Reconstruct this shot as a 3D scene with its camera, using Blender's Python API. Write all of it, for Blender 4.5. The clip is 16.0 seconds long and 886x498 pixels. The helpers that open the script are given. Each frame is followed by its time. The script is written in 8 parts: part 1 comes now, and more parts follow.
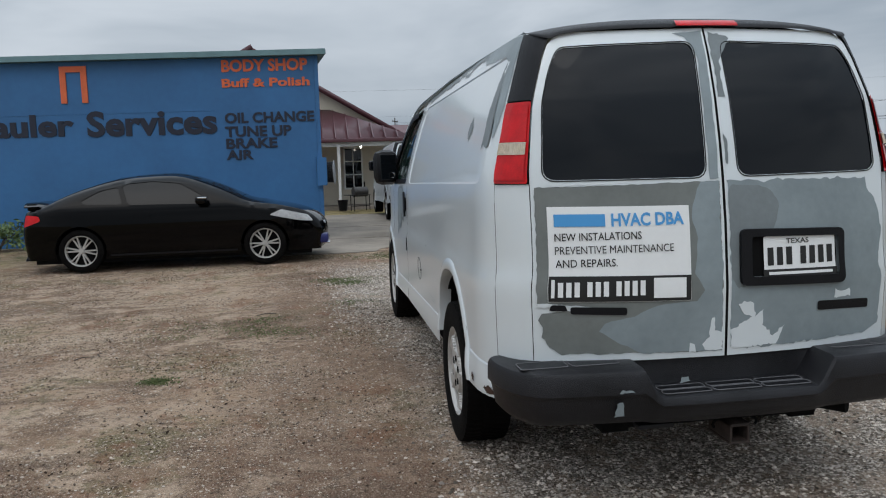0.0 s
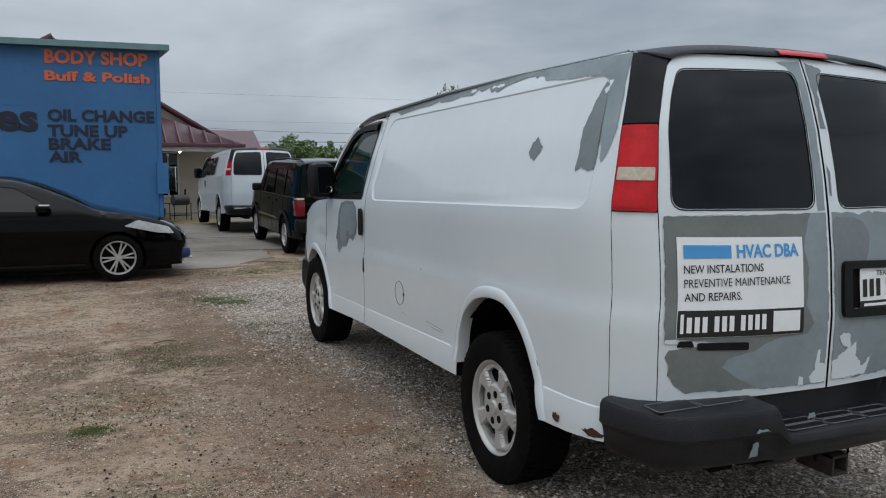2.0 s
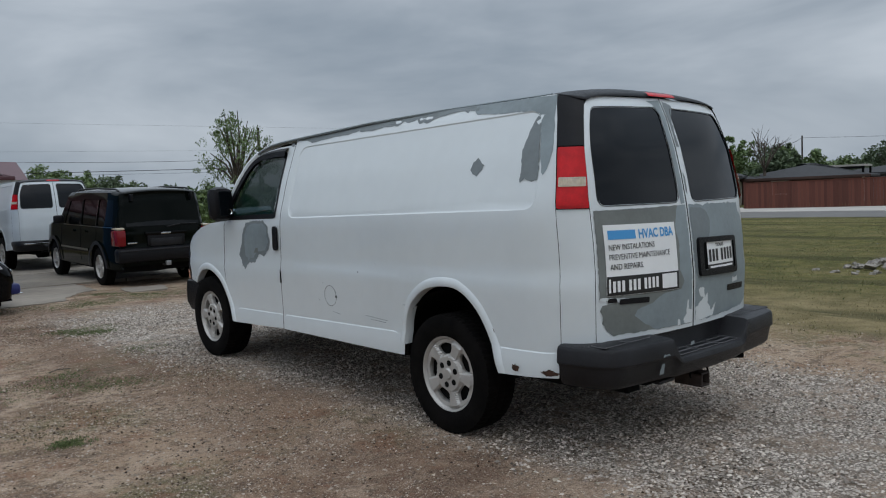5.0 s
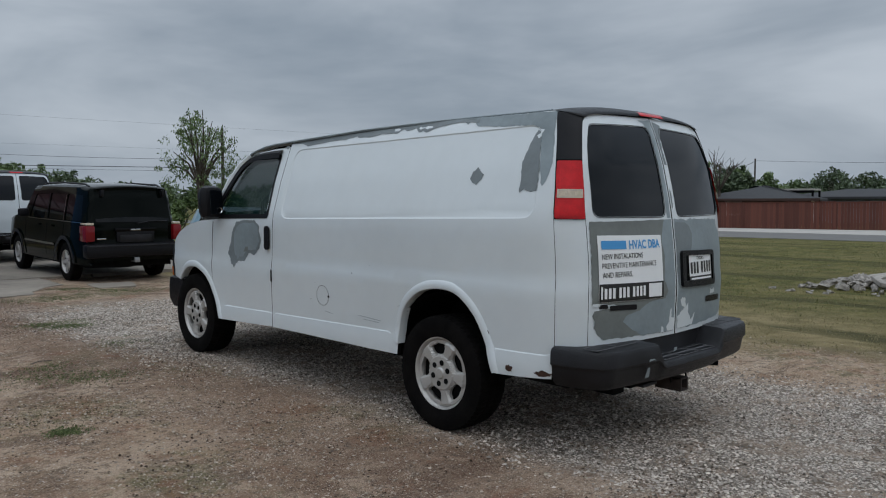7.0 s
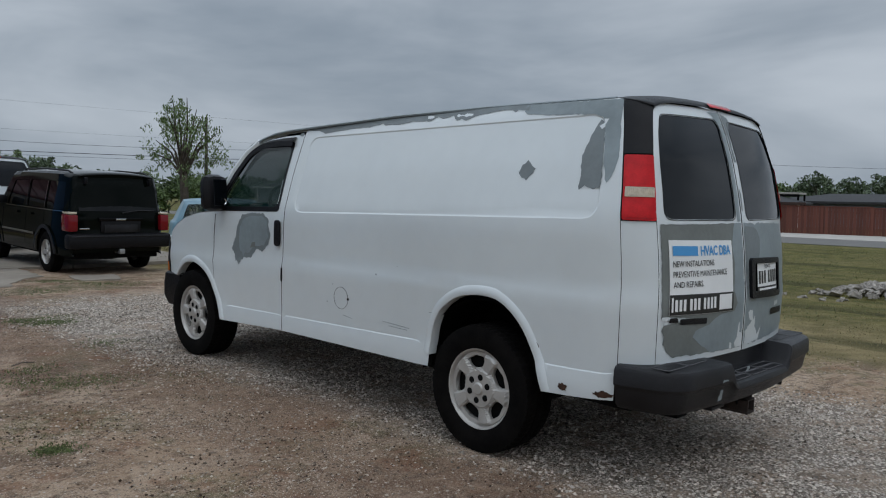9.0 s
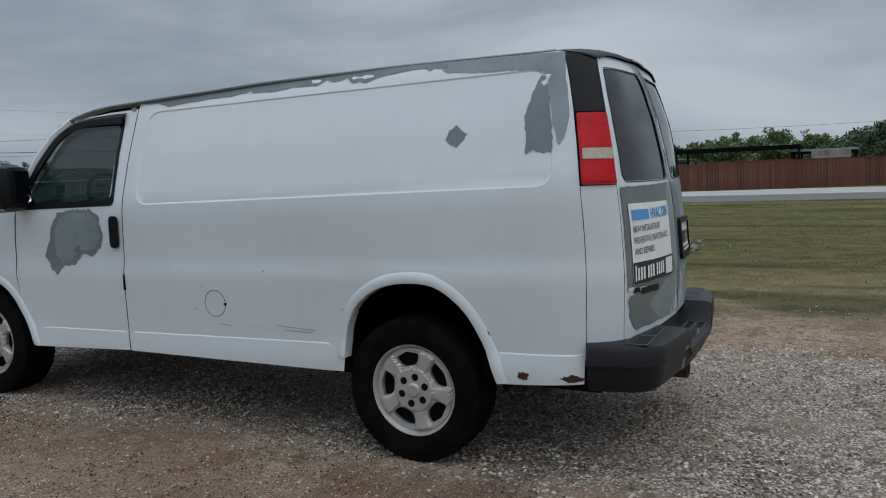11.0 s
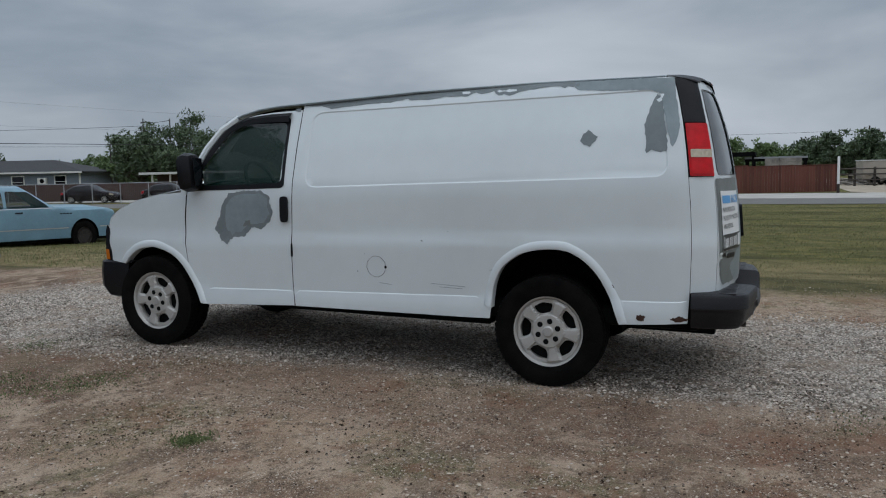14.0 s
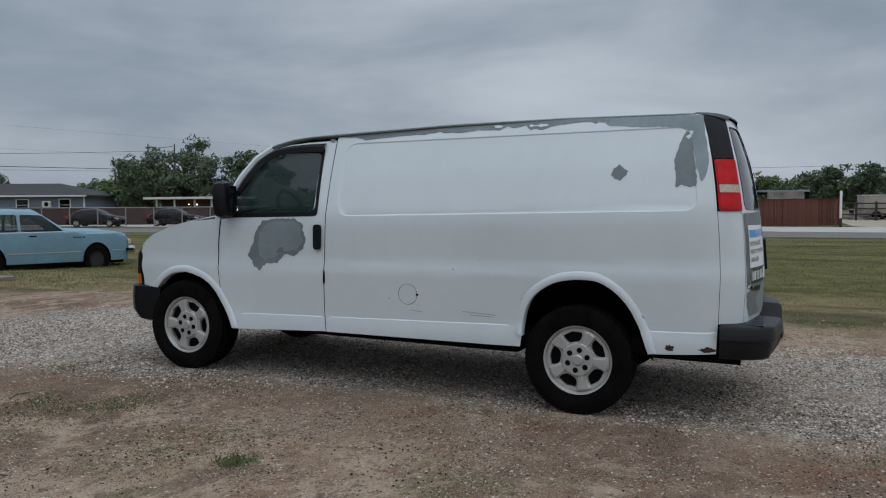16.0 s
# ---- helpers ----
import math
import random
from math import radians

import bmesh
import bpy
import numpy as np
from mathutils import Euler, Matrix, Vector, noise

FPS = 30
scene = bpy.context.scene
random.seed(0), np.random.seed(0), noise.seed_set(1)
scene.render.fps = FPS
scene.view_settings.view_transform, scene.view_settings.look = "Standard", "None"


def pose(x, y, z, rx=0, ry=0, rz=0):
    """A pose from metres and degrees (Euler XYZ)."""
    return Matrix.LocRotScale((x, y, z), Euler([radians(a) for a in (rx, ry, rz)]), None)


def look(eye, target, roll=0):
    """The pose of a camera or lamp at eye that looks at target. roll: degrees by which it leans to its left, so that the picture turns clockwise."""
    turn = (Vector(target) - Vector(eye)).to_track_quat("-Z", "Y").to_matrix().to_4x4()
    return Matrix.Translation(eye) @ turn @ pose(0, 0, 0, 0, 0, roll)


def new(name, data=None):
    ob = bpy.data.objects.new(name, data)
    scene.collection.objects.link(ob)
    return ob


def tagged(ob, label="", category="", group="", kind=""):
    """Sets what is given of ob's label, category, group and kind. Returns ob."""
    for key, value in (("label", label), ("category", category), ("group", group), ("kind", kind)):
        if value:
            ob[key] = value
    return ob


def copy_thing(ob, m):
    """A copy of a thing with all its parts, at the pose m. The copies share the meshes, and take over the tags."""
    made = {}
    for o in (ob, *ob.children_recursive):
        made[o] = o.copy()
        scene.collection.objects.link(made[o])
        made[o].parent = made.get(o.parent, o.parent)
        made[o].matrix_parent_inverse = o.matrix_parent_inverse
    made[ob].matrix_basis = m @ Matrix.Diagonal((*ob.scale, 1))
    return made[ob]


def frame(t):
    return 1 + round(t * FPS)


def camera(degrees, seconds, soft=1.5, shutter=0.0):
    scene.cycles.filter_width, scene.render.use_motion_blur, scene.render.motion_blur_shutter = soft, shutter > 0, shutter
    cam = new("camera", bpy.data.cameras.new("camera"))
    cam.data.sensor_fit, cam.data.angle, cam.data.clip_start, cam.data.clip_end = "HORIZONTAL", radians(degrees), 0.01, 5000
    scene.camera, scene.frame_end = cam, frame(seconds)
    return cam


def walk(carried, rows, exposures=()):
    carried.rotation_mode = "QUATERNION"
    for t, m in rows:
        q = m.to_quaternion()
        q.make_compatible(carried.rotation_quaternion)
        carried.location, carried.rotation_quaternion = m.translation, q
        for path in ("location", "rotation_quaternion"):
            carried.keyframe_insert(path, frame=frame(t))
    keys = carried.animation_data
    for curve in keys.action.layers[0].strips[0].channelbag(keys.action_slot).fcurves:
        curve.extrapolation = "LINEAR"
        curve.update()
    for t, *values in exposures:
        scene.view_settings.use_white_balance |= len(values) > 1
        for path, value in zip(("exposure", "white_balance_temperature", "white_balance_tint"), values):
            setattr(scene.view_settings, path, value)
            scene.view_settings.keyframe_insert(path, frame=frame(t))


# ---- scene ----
cam = camera(58.8, 16.0, soft=1.1)
METRES, EYE, TILT, LEAN, TURN = 7.187, 1.46, 0.0, 0.0, -8.98
ROWS = [
    (0.0, 0.0, 0.0, 0.0, -0.19, -5.81, 1.82),
    (0.5, -0.0433, 0.0291, -0.0017, -2.51, -6.31, 1.81),
    (1.0, -0.0933, 0.0528, 0.0017, -10.13, -6.54, 0.91),
    (1.5, -0.1346, 0.0618, 0.0093, -14.39, -6.58, 0.34),
    (2.0, -0.1703, 0.0747, 0.0087, -15.11, -5.25, -0.03),
    (2.5, -0.2097, 0.0617, 0.0095, -23.14, -4.66, 0.3),
    (3.0, -0.2462, 0.0405, 0.0119, -26.01, -4.67, 0.68),
    (3.5, -0.2743, 0.021, 0.0092, -27.9, -4.61, 2.64),
    (6.0, -0.3962, 0.0014, 0.0041, -34.09, -3.54, 0.75),
    (6.5, -0.4035, 0.0017, 0.0037, -34.49, -3.43, 0.49),
    (7.0, -0.4074, 0.0023, 0.0033, -35.32, -3.37, 0.13),
    (7.5, -0.4075, 0.004, 0.0039, -35.77, -3.26, -0.22),
    (8.0, -0.4116, 0.0221, 0.0025, -35.57, -3.23, -0.82),
    (10.5, -0.3927, 0.2213, 0.0032, -48.14, -5.34, 0.36),
    (11.0, -0.4334, 0.2459, 0.0004, -54.68, -5.38, 2.31),
    (11.5, -0.4807, 0.2528, 0.0018, -55.01, -5.52, 2.32),
    (12.0, -0.536, 0.2555, 0.002, -55.88, -5.6, 1.73),
    (12.5, -0.5777, 0.2699, -0.004, -56.86, -5.77, 1.72),
    (13.0, -0.6171, 0.273, -0.0034, -57.16, -6.0, 1.29),
    (13.5, -0.646, 0.2687, -0.0027, -57.16, -5.83, 1.18),
    (14.0, -0.6699, 0.2855, -0.0034, -58.16, -5.44, 1.16),
    (14.5, -0.6902, 0.3013, -0.0016, -58.75, -5.02, 0.94),
    (15.0, -0.6993, 0.3035, -0.0013, -58.59, -4.4, 0.37),
    (15.5, -0.7013, 0.3025, -0.0008, -58.43, -3.76, 0.39),
    (16.0, -0.7035, 0.3029, -0.0008, -58.13, -3.37, 0.37),
]
walk(cam, [(t, pose(-1.637, -4.203, EYE, TILT, LEAN, TURN) @ pose(METRES * x, METRES * y, METRES * z, 90 + pitch, roll, yaw)) for t, x, y, z, yaw, pitch, roll in ROWS],
     exposures=((0.0, 0.25, 6650, 10), (0.5, 0.31, 6650, 10), (1.0, 0.28, 6650, 10), (1.5, 0.22, 6650, 10), (3.5, 0.06, 6620, 10), (6.0, -0.09, 6500, 10), (10.5, -0.14, 6480, 10), (16.0, -0.15, 6430, 10)))

# ---------------------------------------------------------------- world and light
world = bpy.data.worlds.new("overcast_sky")
scene.world = world
world.use_nodes = True
wn, wl = world.node_tree.nodes, world.node_tree.links
wn.clear()
w_out, w_bg = wn.new("ShaderNodeOutputWorld"), wn.new("ShaderNodeBackground")
sky = wn.new("ShaderNodeTexSky")
sky.sky_type, sky.sun_disc = "NISHITA", False
sky.sun_elevation, sky.sun_rotation = radians(50), radians(200)
sky.air_density, sky.dust_density = 1.0, 4.0
tc, mp = wn.new("ShaderNodeTexCoord"), wn.new("ShaderNodeMapping")
mp.inputs["Scale"].default_value = (1.0, 1.0, 3.4)
wl.new(tc.outputs["Generated"], mp.inputs["Vector"])
cn = wn.new("ShaderNodeTexNoise")
cn.inputs["Scale"].default_value, cn.inputs["Detail"].default_value, cn.inputs["Roughness"].default_value = 2.1, 5.0, 0.52
cn.inputs["Distortion"].default_value = 0.35
wl.new(mp.outputs["Vector"], cn.inputs["Vector"])
cr = wn.new("ShaderNodeValToRGB")
cr.color_ramp.interpolation = "B_SPLINE"
cr.color_ramp.elements[0].position, cr.color_ramp.elements[0].color = 0.34, (0.225, 0.28, 0.345, 1)
cr.color_ramp.elements[1].position, cr.color_ramp.elements[1].color = 0.66, (0.565, 0.625, 0.695, 1)
wl.new(cn.outputs["Fac"], cr.inputs["Fac"])
sc_ = wn.new("ShaderNodeMix")
sc_.data_type = "RGBA"
sc_.inputs["Factor"].default_value = 0.94
sk = wn.new("ShaderNodeVectorMath")
sk.operation = "SCALE"
sk.inputs["Scale"].default_value = 0.10
wl.new(sky.outputs["Color"], sk.inputs[0])
wl.new(sk.outputs["Vector"], sc_.inputs["A"])
wl.new(cr.outputs["Color"], sc_.inputs["B"])
wl.new(sc_.outputs["Result"], w_bg.inputs["Color"])
# an overcast sky is brighter overhead than near the horizon
sx, zr = wn.new("ShaderNodeSeparateXYZ"), wn.new("ShaderNodeMapRange")
wl.new(tc.outputs["Generated"], sx.inputs[0])
wl.new(sx.outputs["Z"], zr.inputs["Value"])
for k, v in (("From Min", 0.30), ("From Max", 1.0), ("To Min", 1.0), ("To Max", 3.1)):
    zr.inputs[k].default_value = v
wl.new(zr.outputs["Result"], w_bg.inputs["Strength"])
wl.new(w_bg.outputs["Background"], w_out.inputs["Surface"])

sun = new("sun", bpy.data.lights.new("sun", "SUN"))
sun.data.energy, sun.data.angle, sun.data.color = 0.38, radians(60), (1.0, 0.985, 0.97)
sun.matrix_world = look((-5, -7, 20), (0, 0, 0))


# ---------------------------------------------------------------- materials
def mat(name, color, rough=0.6, metal=0.0, vary=0.0, scale=8.0, bump=0.0, bscale=60.0, coat=0.0, second=None, spec=0.5, stretch=None, rvar=0.0, island=False, each=False):
    """A Principled material: colour varied by two noises (large stains, fine grain), with a fine relief."""
    m = bpy.data.materials.new(name)
    m.use_nodes = True
    n, l = m.node_tree.nodes, m.node_tree.links
    p = n["Principled BSDF"]
    p.inputs["Base Color"].default_value = (*color, 1)
    p.inputs["Roughness"].default_value, p.inputs["Metallic"].default_value = rough, metal
    p.inputs["Coat Weight"].default_value, p.inputs["Coat Roughness"].default_value = coat, 0.08
    p.inputs["Specular IOR Level"].default_value = spec
    co = n.new("ShaderNodeTexCoord")
    vec = co.outputs["Object"]
    if stretch:
        s = n.new("ShaderNodeMapping")
        s.inputs["Scale"].default_value = stretch
        l.new(vec, s.inputs["Vector"])
        vec = s.outputs["Vector"]
    if vary or rvar:
        a, b = n.new("ShaderNodeTexNoise"), n.new("ShaderNodeTexNoise")
        a.inputs["Scale"].default_value, a.inputs["Detail"].default_value = scale, 6
        b.inputs["Scale"].default_value, b.inputs["Detail"].default_value = scale * 9, 4
        l.new(vec, a.inputs["Vector"]), l.new(vec, b.inputs["Vector"])
        add = n.new("ShaderNodeMath")
        add.operation = "MULTIPLY_ADD"
        add.inputs[1].default_value = 0.4
        l.new(b.outputs["Fac"], add.inputs[0]), l.new(a.outputs["Fac"], add.inputs[2])
        mr = n.new("ShaderNodeMapRange")
        mr.inputs["From Min"].default_value, mr.inputs["From Max"].default_value = 0.45, 0.95
        l.new(add.outputs["Value"], mr.inputs["Value"])
        if island:
            geo = n.new("ShaderNodeNewGeometry")
            l.new(geo.outputs["Random Per Island"], mr.inputs["Value"])
            mr.inputs["From Min"].default_value, mr.inputs["From Max"].default_value = 0.0, 1.0
        if each:
            info, half = n.new("ShaderNodeObjectInfo"), n.new("ShaderNodeMix")
            half.inputs["Factor"].default_value = 0.6
            l.new(add.outputs["Value"], half.inputs["A"]), l.new(info.outputs["Random"], half.inputs["B"])
            l.new(half.outputs["Result"], mr.inputs["Value"])
            mr.inputs["From Min"].default_value, mr.inputs["From Max"].default_value = 0.25, 0.95
        if vary:
            mix = n.new("ShaderNodeMix")
            mix.data_type = "RGBA"
            mix.inputs["A"].default_value = (*[c * (1 - vary) for c in color], 1)
            mix.inputs["B"].default_value = (*(second or [min(1, c * (1 + vary)) for c in color]), 1)
            l.new(mr.outputs["Result"], mix.inputs["Factor"]), l.new(mix.outputs["Result"], p.inputs["Base Color"])
        if rvar:
            rr = n.new("ShaderNodeMapRange")
            rr.inputs["To Min"].default_value, rr.inputs["To Max"].default_value = max(0.02, rough - rvar), min(1, rough + rvar)
            l.new(mr.outputs["Result"], rr.inputs["Value"]), l.new(rr.outputs["Result"], p.inputs["Roughness"])
    if bump:
        bn, bu = n.new("ShaderNodeTexNoise"), n.new("ShaderNodeBump")
        bn.inputs["Scale"].default_value, bn.inputs["Detail"].default_value = bscale, 5
        bu.inputs["Strength"].default_value, bu.inputs["Distance"].default_value = bump, 0.01
        l.new(vec, bn.inputs["Vector"]), l.new(bn.outputs["Fac"], bu.inputs["Height"])
        l.new(bu.outputs["Normal"], p.inputs["Normal"])
    return m


def glass(name, tint, rough=0.02, alpha=0.6):
    """A tinted car window: part clear, part dark, with a mirror-like surface."""
    m = bpy.data.materials.new(name)
    m.use_nodes = True
    n, l = m.node_tree.nodes, m.node_tree.links
    p = n["Principled BSDF"]
    p.inputs["Base Color"].default_value = (*tint, 1)
    p.inputs["Roughness"].default_value, p.inputs["Alpha"].default_value = rough, alpha
    p.inputs["IOR"].default_value = 1.52
    p.inputs["Specular IOR Level"].default_value = 0.30
    return m


def glow(name, color, strength):
    m = bpy.data.materials.new(name)
    m.use_nodes = True
    p = m.node_tree.nodes["Principled BSDF"]
    p.inputs["Emission Color"].default_value, p.inputs["Emission Strength"].default_value = (*color, 1), strength
    return m


M = dict(
    white=mat("white_van_paint", (0.655, 0.70, 0.712), 0.34, vary=0.045, scale=0.9, coat=0.7, rvar=0.06),
    primer=mat("grey_primer", (0.172, 0.197, 0.204), 0.55, vary=0.14, scale=4, bump=0.12, bscale=30),
    primer2=mat("blue_grey_undercoat", (0.225, 0.268, 0.282), 0.42, vary=0.16, scale=3, bump=0.1, bscale=30),
    primer3=mat("weathered_olive_primer", (0.165, 0.180, 0.170), 0.5, vary=0.16, scale=4, bump=0.12, bscale=30),
    trim=mat("black_plastic_trim", (0.0065, 0.0065, 0.008), 0.42, vary=0.25, scale=9, bump=0.2, bscale=300, spec=0.2),
    bumper=mat("faded_grey_plastic", (0.012, 0.012, 0.0140), 0.42, vary=0.45, scale=5, bump=0.3, bscale=220, spec=0.3),
    rubber=mat("tyre_rubber", (0.0035, 0.0035, 0.0037), 0.8, vary=0.3, scale=12, bump=0.2, bscale=90, second=(0.008, 0.0072, 0.0066), spec=0.06),
    alloy=mat("dull_alloy", (0.46, 0.445, 0.42), 0.42, 0.35, vary=0.10, scale=14, rvar=0.1),
    chrome=mat("chrome", (0.62, 0.63, 0.64), 0.14, 1.0, rvar=0.05, scale=20),
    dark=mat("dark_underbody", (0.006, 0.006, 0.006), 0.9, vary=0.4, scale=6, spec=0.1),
    seam=mat("dark_seam_backing", (0.008, 0.008, 0.008), 0.9, spec=0.1),
    tint=mat("black_tinted_glass", (0.003, 0.0042, 0.0060), 0.025, spec=0.30),
    carglass=mat("dark_car_glass", (0.004, 0.0046, 0.005), 0.03, spec=0.26),
    clear=glass("green_tinted_glass", (0.005, 0.022, 0.016), 0.02, 0.70),
    paleglass=glass("pale_green_glass", (0.03, 0.055, 0.055), 0.02, 0.40),
    red=mat("red_lamp_plastic", (0.54, 0.007, 0.011), 0.14, coat=0.1, vary=0.25, scale=14, spec=0.28),
    red2=mat("dark_red_lamp_plastic", (0.17, 0.006, 0.010), 0.15, coat=0.2, spec=0.3),
    lens=mat("clear_lamp_lens", (0.55, 0.47, 0.36), 0.14, coat=1.0, vary=0.2, scale=60),
    amber=mat("amber_lamp_plastic", (0.62, 0.16, 0.02), 0.15, coat=1.0),
    signwhite=mat("white_sign_vinyl", (0.80, 0.81, 0.80), 0.4, vary=0.03, scale=6),
    signblack=mat("black_sign_vinyl", (0.012, 0.012, 0.012), 0.4),
    signblue=mat("blue_lettering", (0.06, 0.30, 0.62), 0.4),
    rust=mat("rust_hole", (0.05, 0.022, 0.012), 0.9, vary=0.6, scale=40),
    rustmetal=mat("rusty_steel", (0.028, 0.018, 0.014), 0.75, vary=0.5, scale=25, bump=0.3),
    steel=mat("galvanised_steel", (0.33, 0.34, 0.35), 0.45, 0.7, vary=0.2, scale=20),
    seat=mat("grey_seat_cloth", (0.10, 0.10, 0.105), 0.9, vary=0.2, scale=20),
    bluewall=mat("blue_painted_metal_wall", (0.028, 0.128, 0.298), 0.55, vary=0.14, scale=0.9, bump=0.08, bscale=12),
    orange=mat("orange_painted_sign", (0.66, 0.13, 0.045), 0.5, vary=0.1, scale=6),
    navy=mat("navy_painted_letters", (0.008, 0.012, 0.028), 0.5),
    fascia=mat("teal_grey_fascia", (0.13, 0.23, 0.25), 0.5, vary=0.12, scale=5),
    maroon=mat("maroon_metal_roof", (0.085, 0.028, 0.034), 0.42, vary=0.15, scale=2),
    cream=mat("cream_render_wall", (0.56, 0.50, 0.40), 0.8, vary=0.07, scale=2, bump=0.1, bscale=40),
    whitetrim=mat("white_painted_wood", (0.68, 0.67, 0.64), 0.6, vary=0.06, scale=6),
    blackpaint=mat("black_car_paint", (0.0012, 0.0012, 0.0015), 0.03, coat=0.0, spec=0.17),
    jeeppaint=mat("dark_green_car_paint", (0.0022, 0.0036, 0.0028), 0.07, coat=0.0, spec=0.10),
    buick=mat("faded_light_blue_paint", (0.155, 0.275, 0.345), 0.42, coat=0.2, vary=0.14, scale=2, rvar=0.12),
    darkcar=mat("dark_plum_car_paint", (0.010, 0.006, 0.008), 0.2, coat=0.1, spec=0.25),
    silvercar=mat("silver_car_paint", (0.35, 0.36, 0.38), 0.3, 0.3, coat=0.8),
    fence=mat("red_brown_fence_stain", (0.128, 0.043, 0.029), 0.85, vary=0.30, each=True, scale=1.3, bump=0.25, bscale=40, stretch=(1, 1, 0.25)),
    fencedark=mat("dark_brown_fence_boards", (0.055, 0.030, 0.024), 0.85, vary=0.3, scale=1.5, stretch=(1, 1, 0.3)),
    siding=mat("blue_grey_siding", (0.17, 0.20, 0.235), 0.7, vary=0.08, scale=2),
    shingle=mat("dark_shingle_roof", (0.036, 0.036, 0.038), 0.9, vary=0.25, scale=5, bump=0.3, bscale=30),
    wood=mat("weathered_pole_wood", (0.055, 0.045, 0.038), 0.9, vary=0.3, scale=6, stretch=(1, 1, 0.1)),
    bark=mat("tree_bark", (0.075, 0.06, 0.048), 0.95, vary=0.35, scale=8, bump=0.6, bscale=20),
    leaf=mat("green_leaves", (0.085, 0.15, 0.048), 0.6, vary=0.45, scale=1.6, second=(0.17, 0.24, 0.085)),
    leafdark=mat("dark_green_leaves", (0.052, 0.088, 0.042), 0.6, vary=0.45, scale=1.2, second=(0.11, 0.155, 0.07)),
    grass=mat("green_grass_blades", (0.115, 0.130, 0.045), 0.7, vary=0.1, second=(0.20, 0.21, 0.08), island=True),
    drygrass=mat("dry_grass_blades", (0.24, 0.20, 0.095), 0.8, vary=0.3, second=(0.30, 0.26, 0.13), island=True),
    stone=mat("pale_crushed_limestone", (0.19, 0.152, 0.118), 0.9, vary=0.6, second=(0.72, 0.635, 0.550), spec=0.2, island=True),
    pebble=mat("brown_pebble", (0.12, 0.078, 0.056), 0.9, vary=0.4, second=(0.60, 0.505, 0.41), spec=0.2, island=True),
    tanwall=mat("dull_tan_wall", (0.34, 0.30, 0.25), 0.85, vary=0.1, scale=2),
    rubble=mat("broken_concrete_rubble", (0.27, 0.245, 0.215), 0.9, vary=0.55, scale=1.5, bump=0.3, bscale=25),
    concrete=mat("worn_concrete", (0.230, 0.200, 0.165), 0.9, vary=0.32, scale=0.7, bump=0.3, bscale=45, spec=0.25),
    asphalt=mat("asphalt", (0.135, 0.129, 0.120), 0.9, vary=0.15, scale=1.2, bump=0.2, bscale=50),
    paving=mat("pale_concrete_verge", (0.40, 0.375, 0.34), 0.9, vary=0.18, scale=0.8),
    sand=mat("pale_sandy_soil", (0.36, 0.305, 0.235), 0.95, vary=0.25, scale=0.5, bump=0.2, bscale=20, spec=0.1),
    tuft=mat("fresh_green_blades", (0.065, 0.105, 0.024), 0.7, vary=0.4, second=(0.14, 0.17, 0.055), island=True),
    weed=mat("flat_olive_weeds", (0.085, 0.085, 0.032), 0.8, vary=0.3, second=(0.155, 0.14, 0.06), island=True),
    clod=mat("dark_soil_crumbs", (0.040, 0.026, 0.018), 0.95, vary=0.3, second=(0.12, 0.082, 0.058), spec=0.1, island=True),
    headlamp=mat("cloudy_headlamp_plastic", (0.42, 0.43, 0.43), 0.15, coat=0.6, vary=0.2, scale=25),
    oldwheel=mat("dirty_dark_steel_wheel", (0.030, 0.024, 0.020), 0.8, vary=0.5, scale=14),
    grillsteel=mat("sooty_grill_steel", (0.035, 0.032, 0.030), 0.6, vary=0.4, scale=12),
    cable=mat("black_cable", (0.01, 0.01, 0.011), 0.7),
    blueplastic=mat("blue_plastic", (0.015, 0.02, 0.11), 0.4),
)


# ---------------------------------------------------------------- mesh helpers
def shade(ob, angle=None):
    for p in ob.data.polygons:
        p.use_smooth = True
    if angle:
        ob.data.set_sharp_from_angle(angle=radians(angle))
    return ob


def part(name, bm, material, parent=None, label="", smooth=35):
    me = bpy.data.meshes.new(name)
    bm.to_mesh(me)
    bm.free()
    me.materials.append(material)
    ob = new(name, me)
    if smooth:
        shade(ob, smooth)
    if parent:
        ob.parent = parent
    if label:
        tagged(ob, label)
    return ob


def oriented(bm, centre):
    """Turns every face away from a centre."""
    c = Vector(centre)
    bm.normal_update()
    for f in bm.faces:
        if f.normal.dot(f.calc_center_median() - c) < 0:
            f.normal_flip()
    return bm


def thing(name, label, category, m=None, group="", kind=""):
    ob = tagged(new(name), label, category, group, kind)
    ob.empty_display_size = 0.1
    if m is not None:
        ob.matrix_basis = m
    return ob


def box(bm, a, b, bevel=0.0, m=None):
    """A box from corner a to corner b, added to bm."""
    a, b = Vector(a), Vector(b)
    r = bmesh.ops.create_cube(bm, size=1)
    vs = r["verts"]
    for v in vs:
        v.co = Vector([(a[i] + b[i]) / 2 + v.co[i] * (b[i] - a[i]) for i in range(3)])
    if bevel:
        es = list({e for v in vs for e in v.link_edges})
        r = bmesh.ops.bevel(bm, geom=es, offset=bevel, segments=2, affect="EDGES", profile=0.5)
        vs = list({v for f in r["faces"] for v in f.verts} | {v for v in vs if v.is_valid})
    if m is not None:
        for v in vs:
            v.co = m @ v.co
    return bm


def boxm(a, b, bevel=0.0, m=None):
    return box(bmesh.new(), a, b, bevel, m)


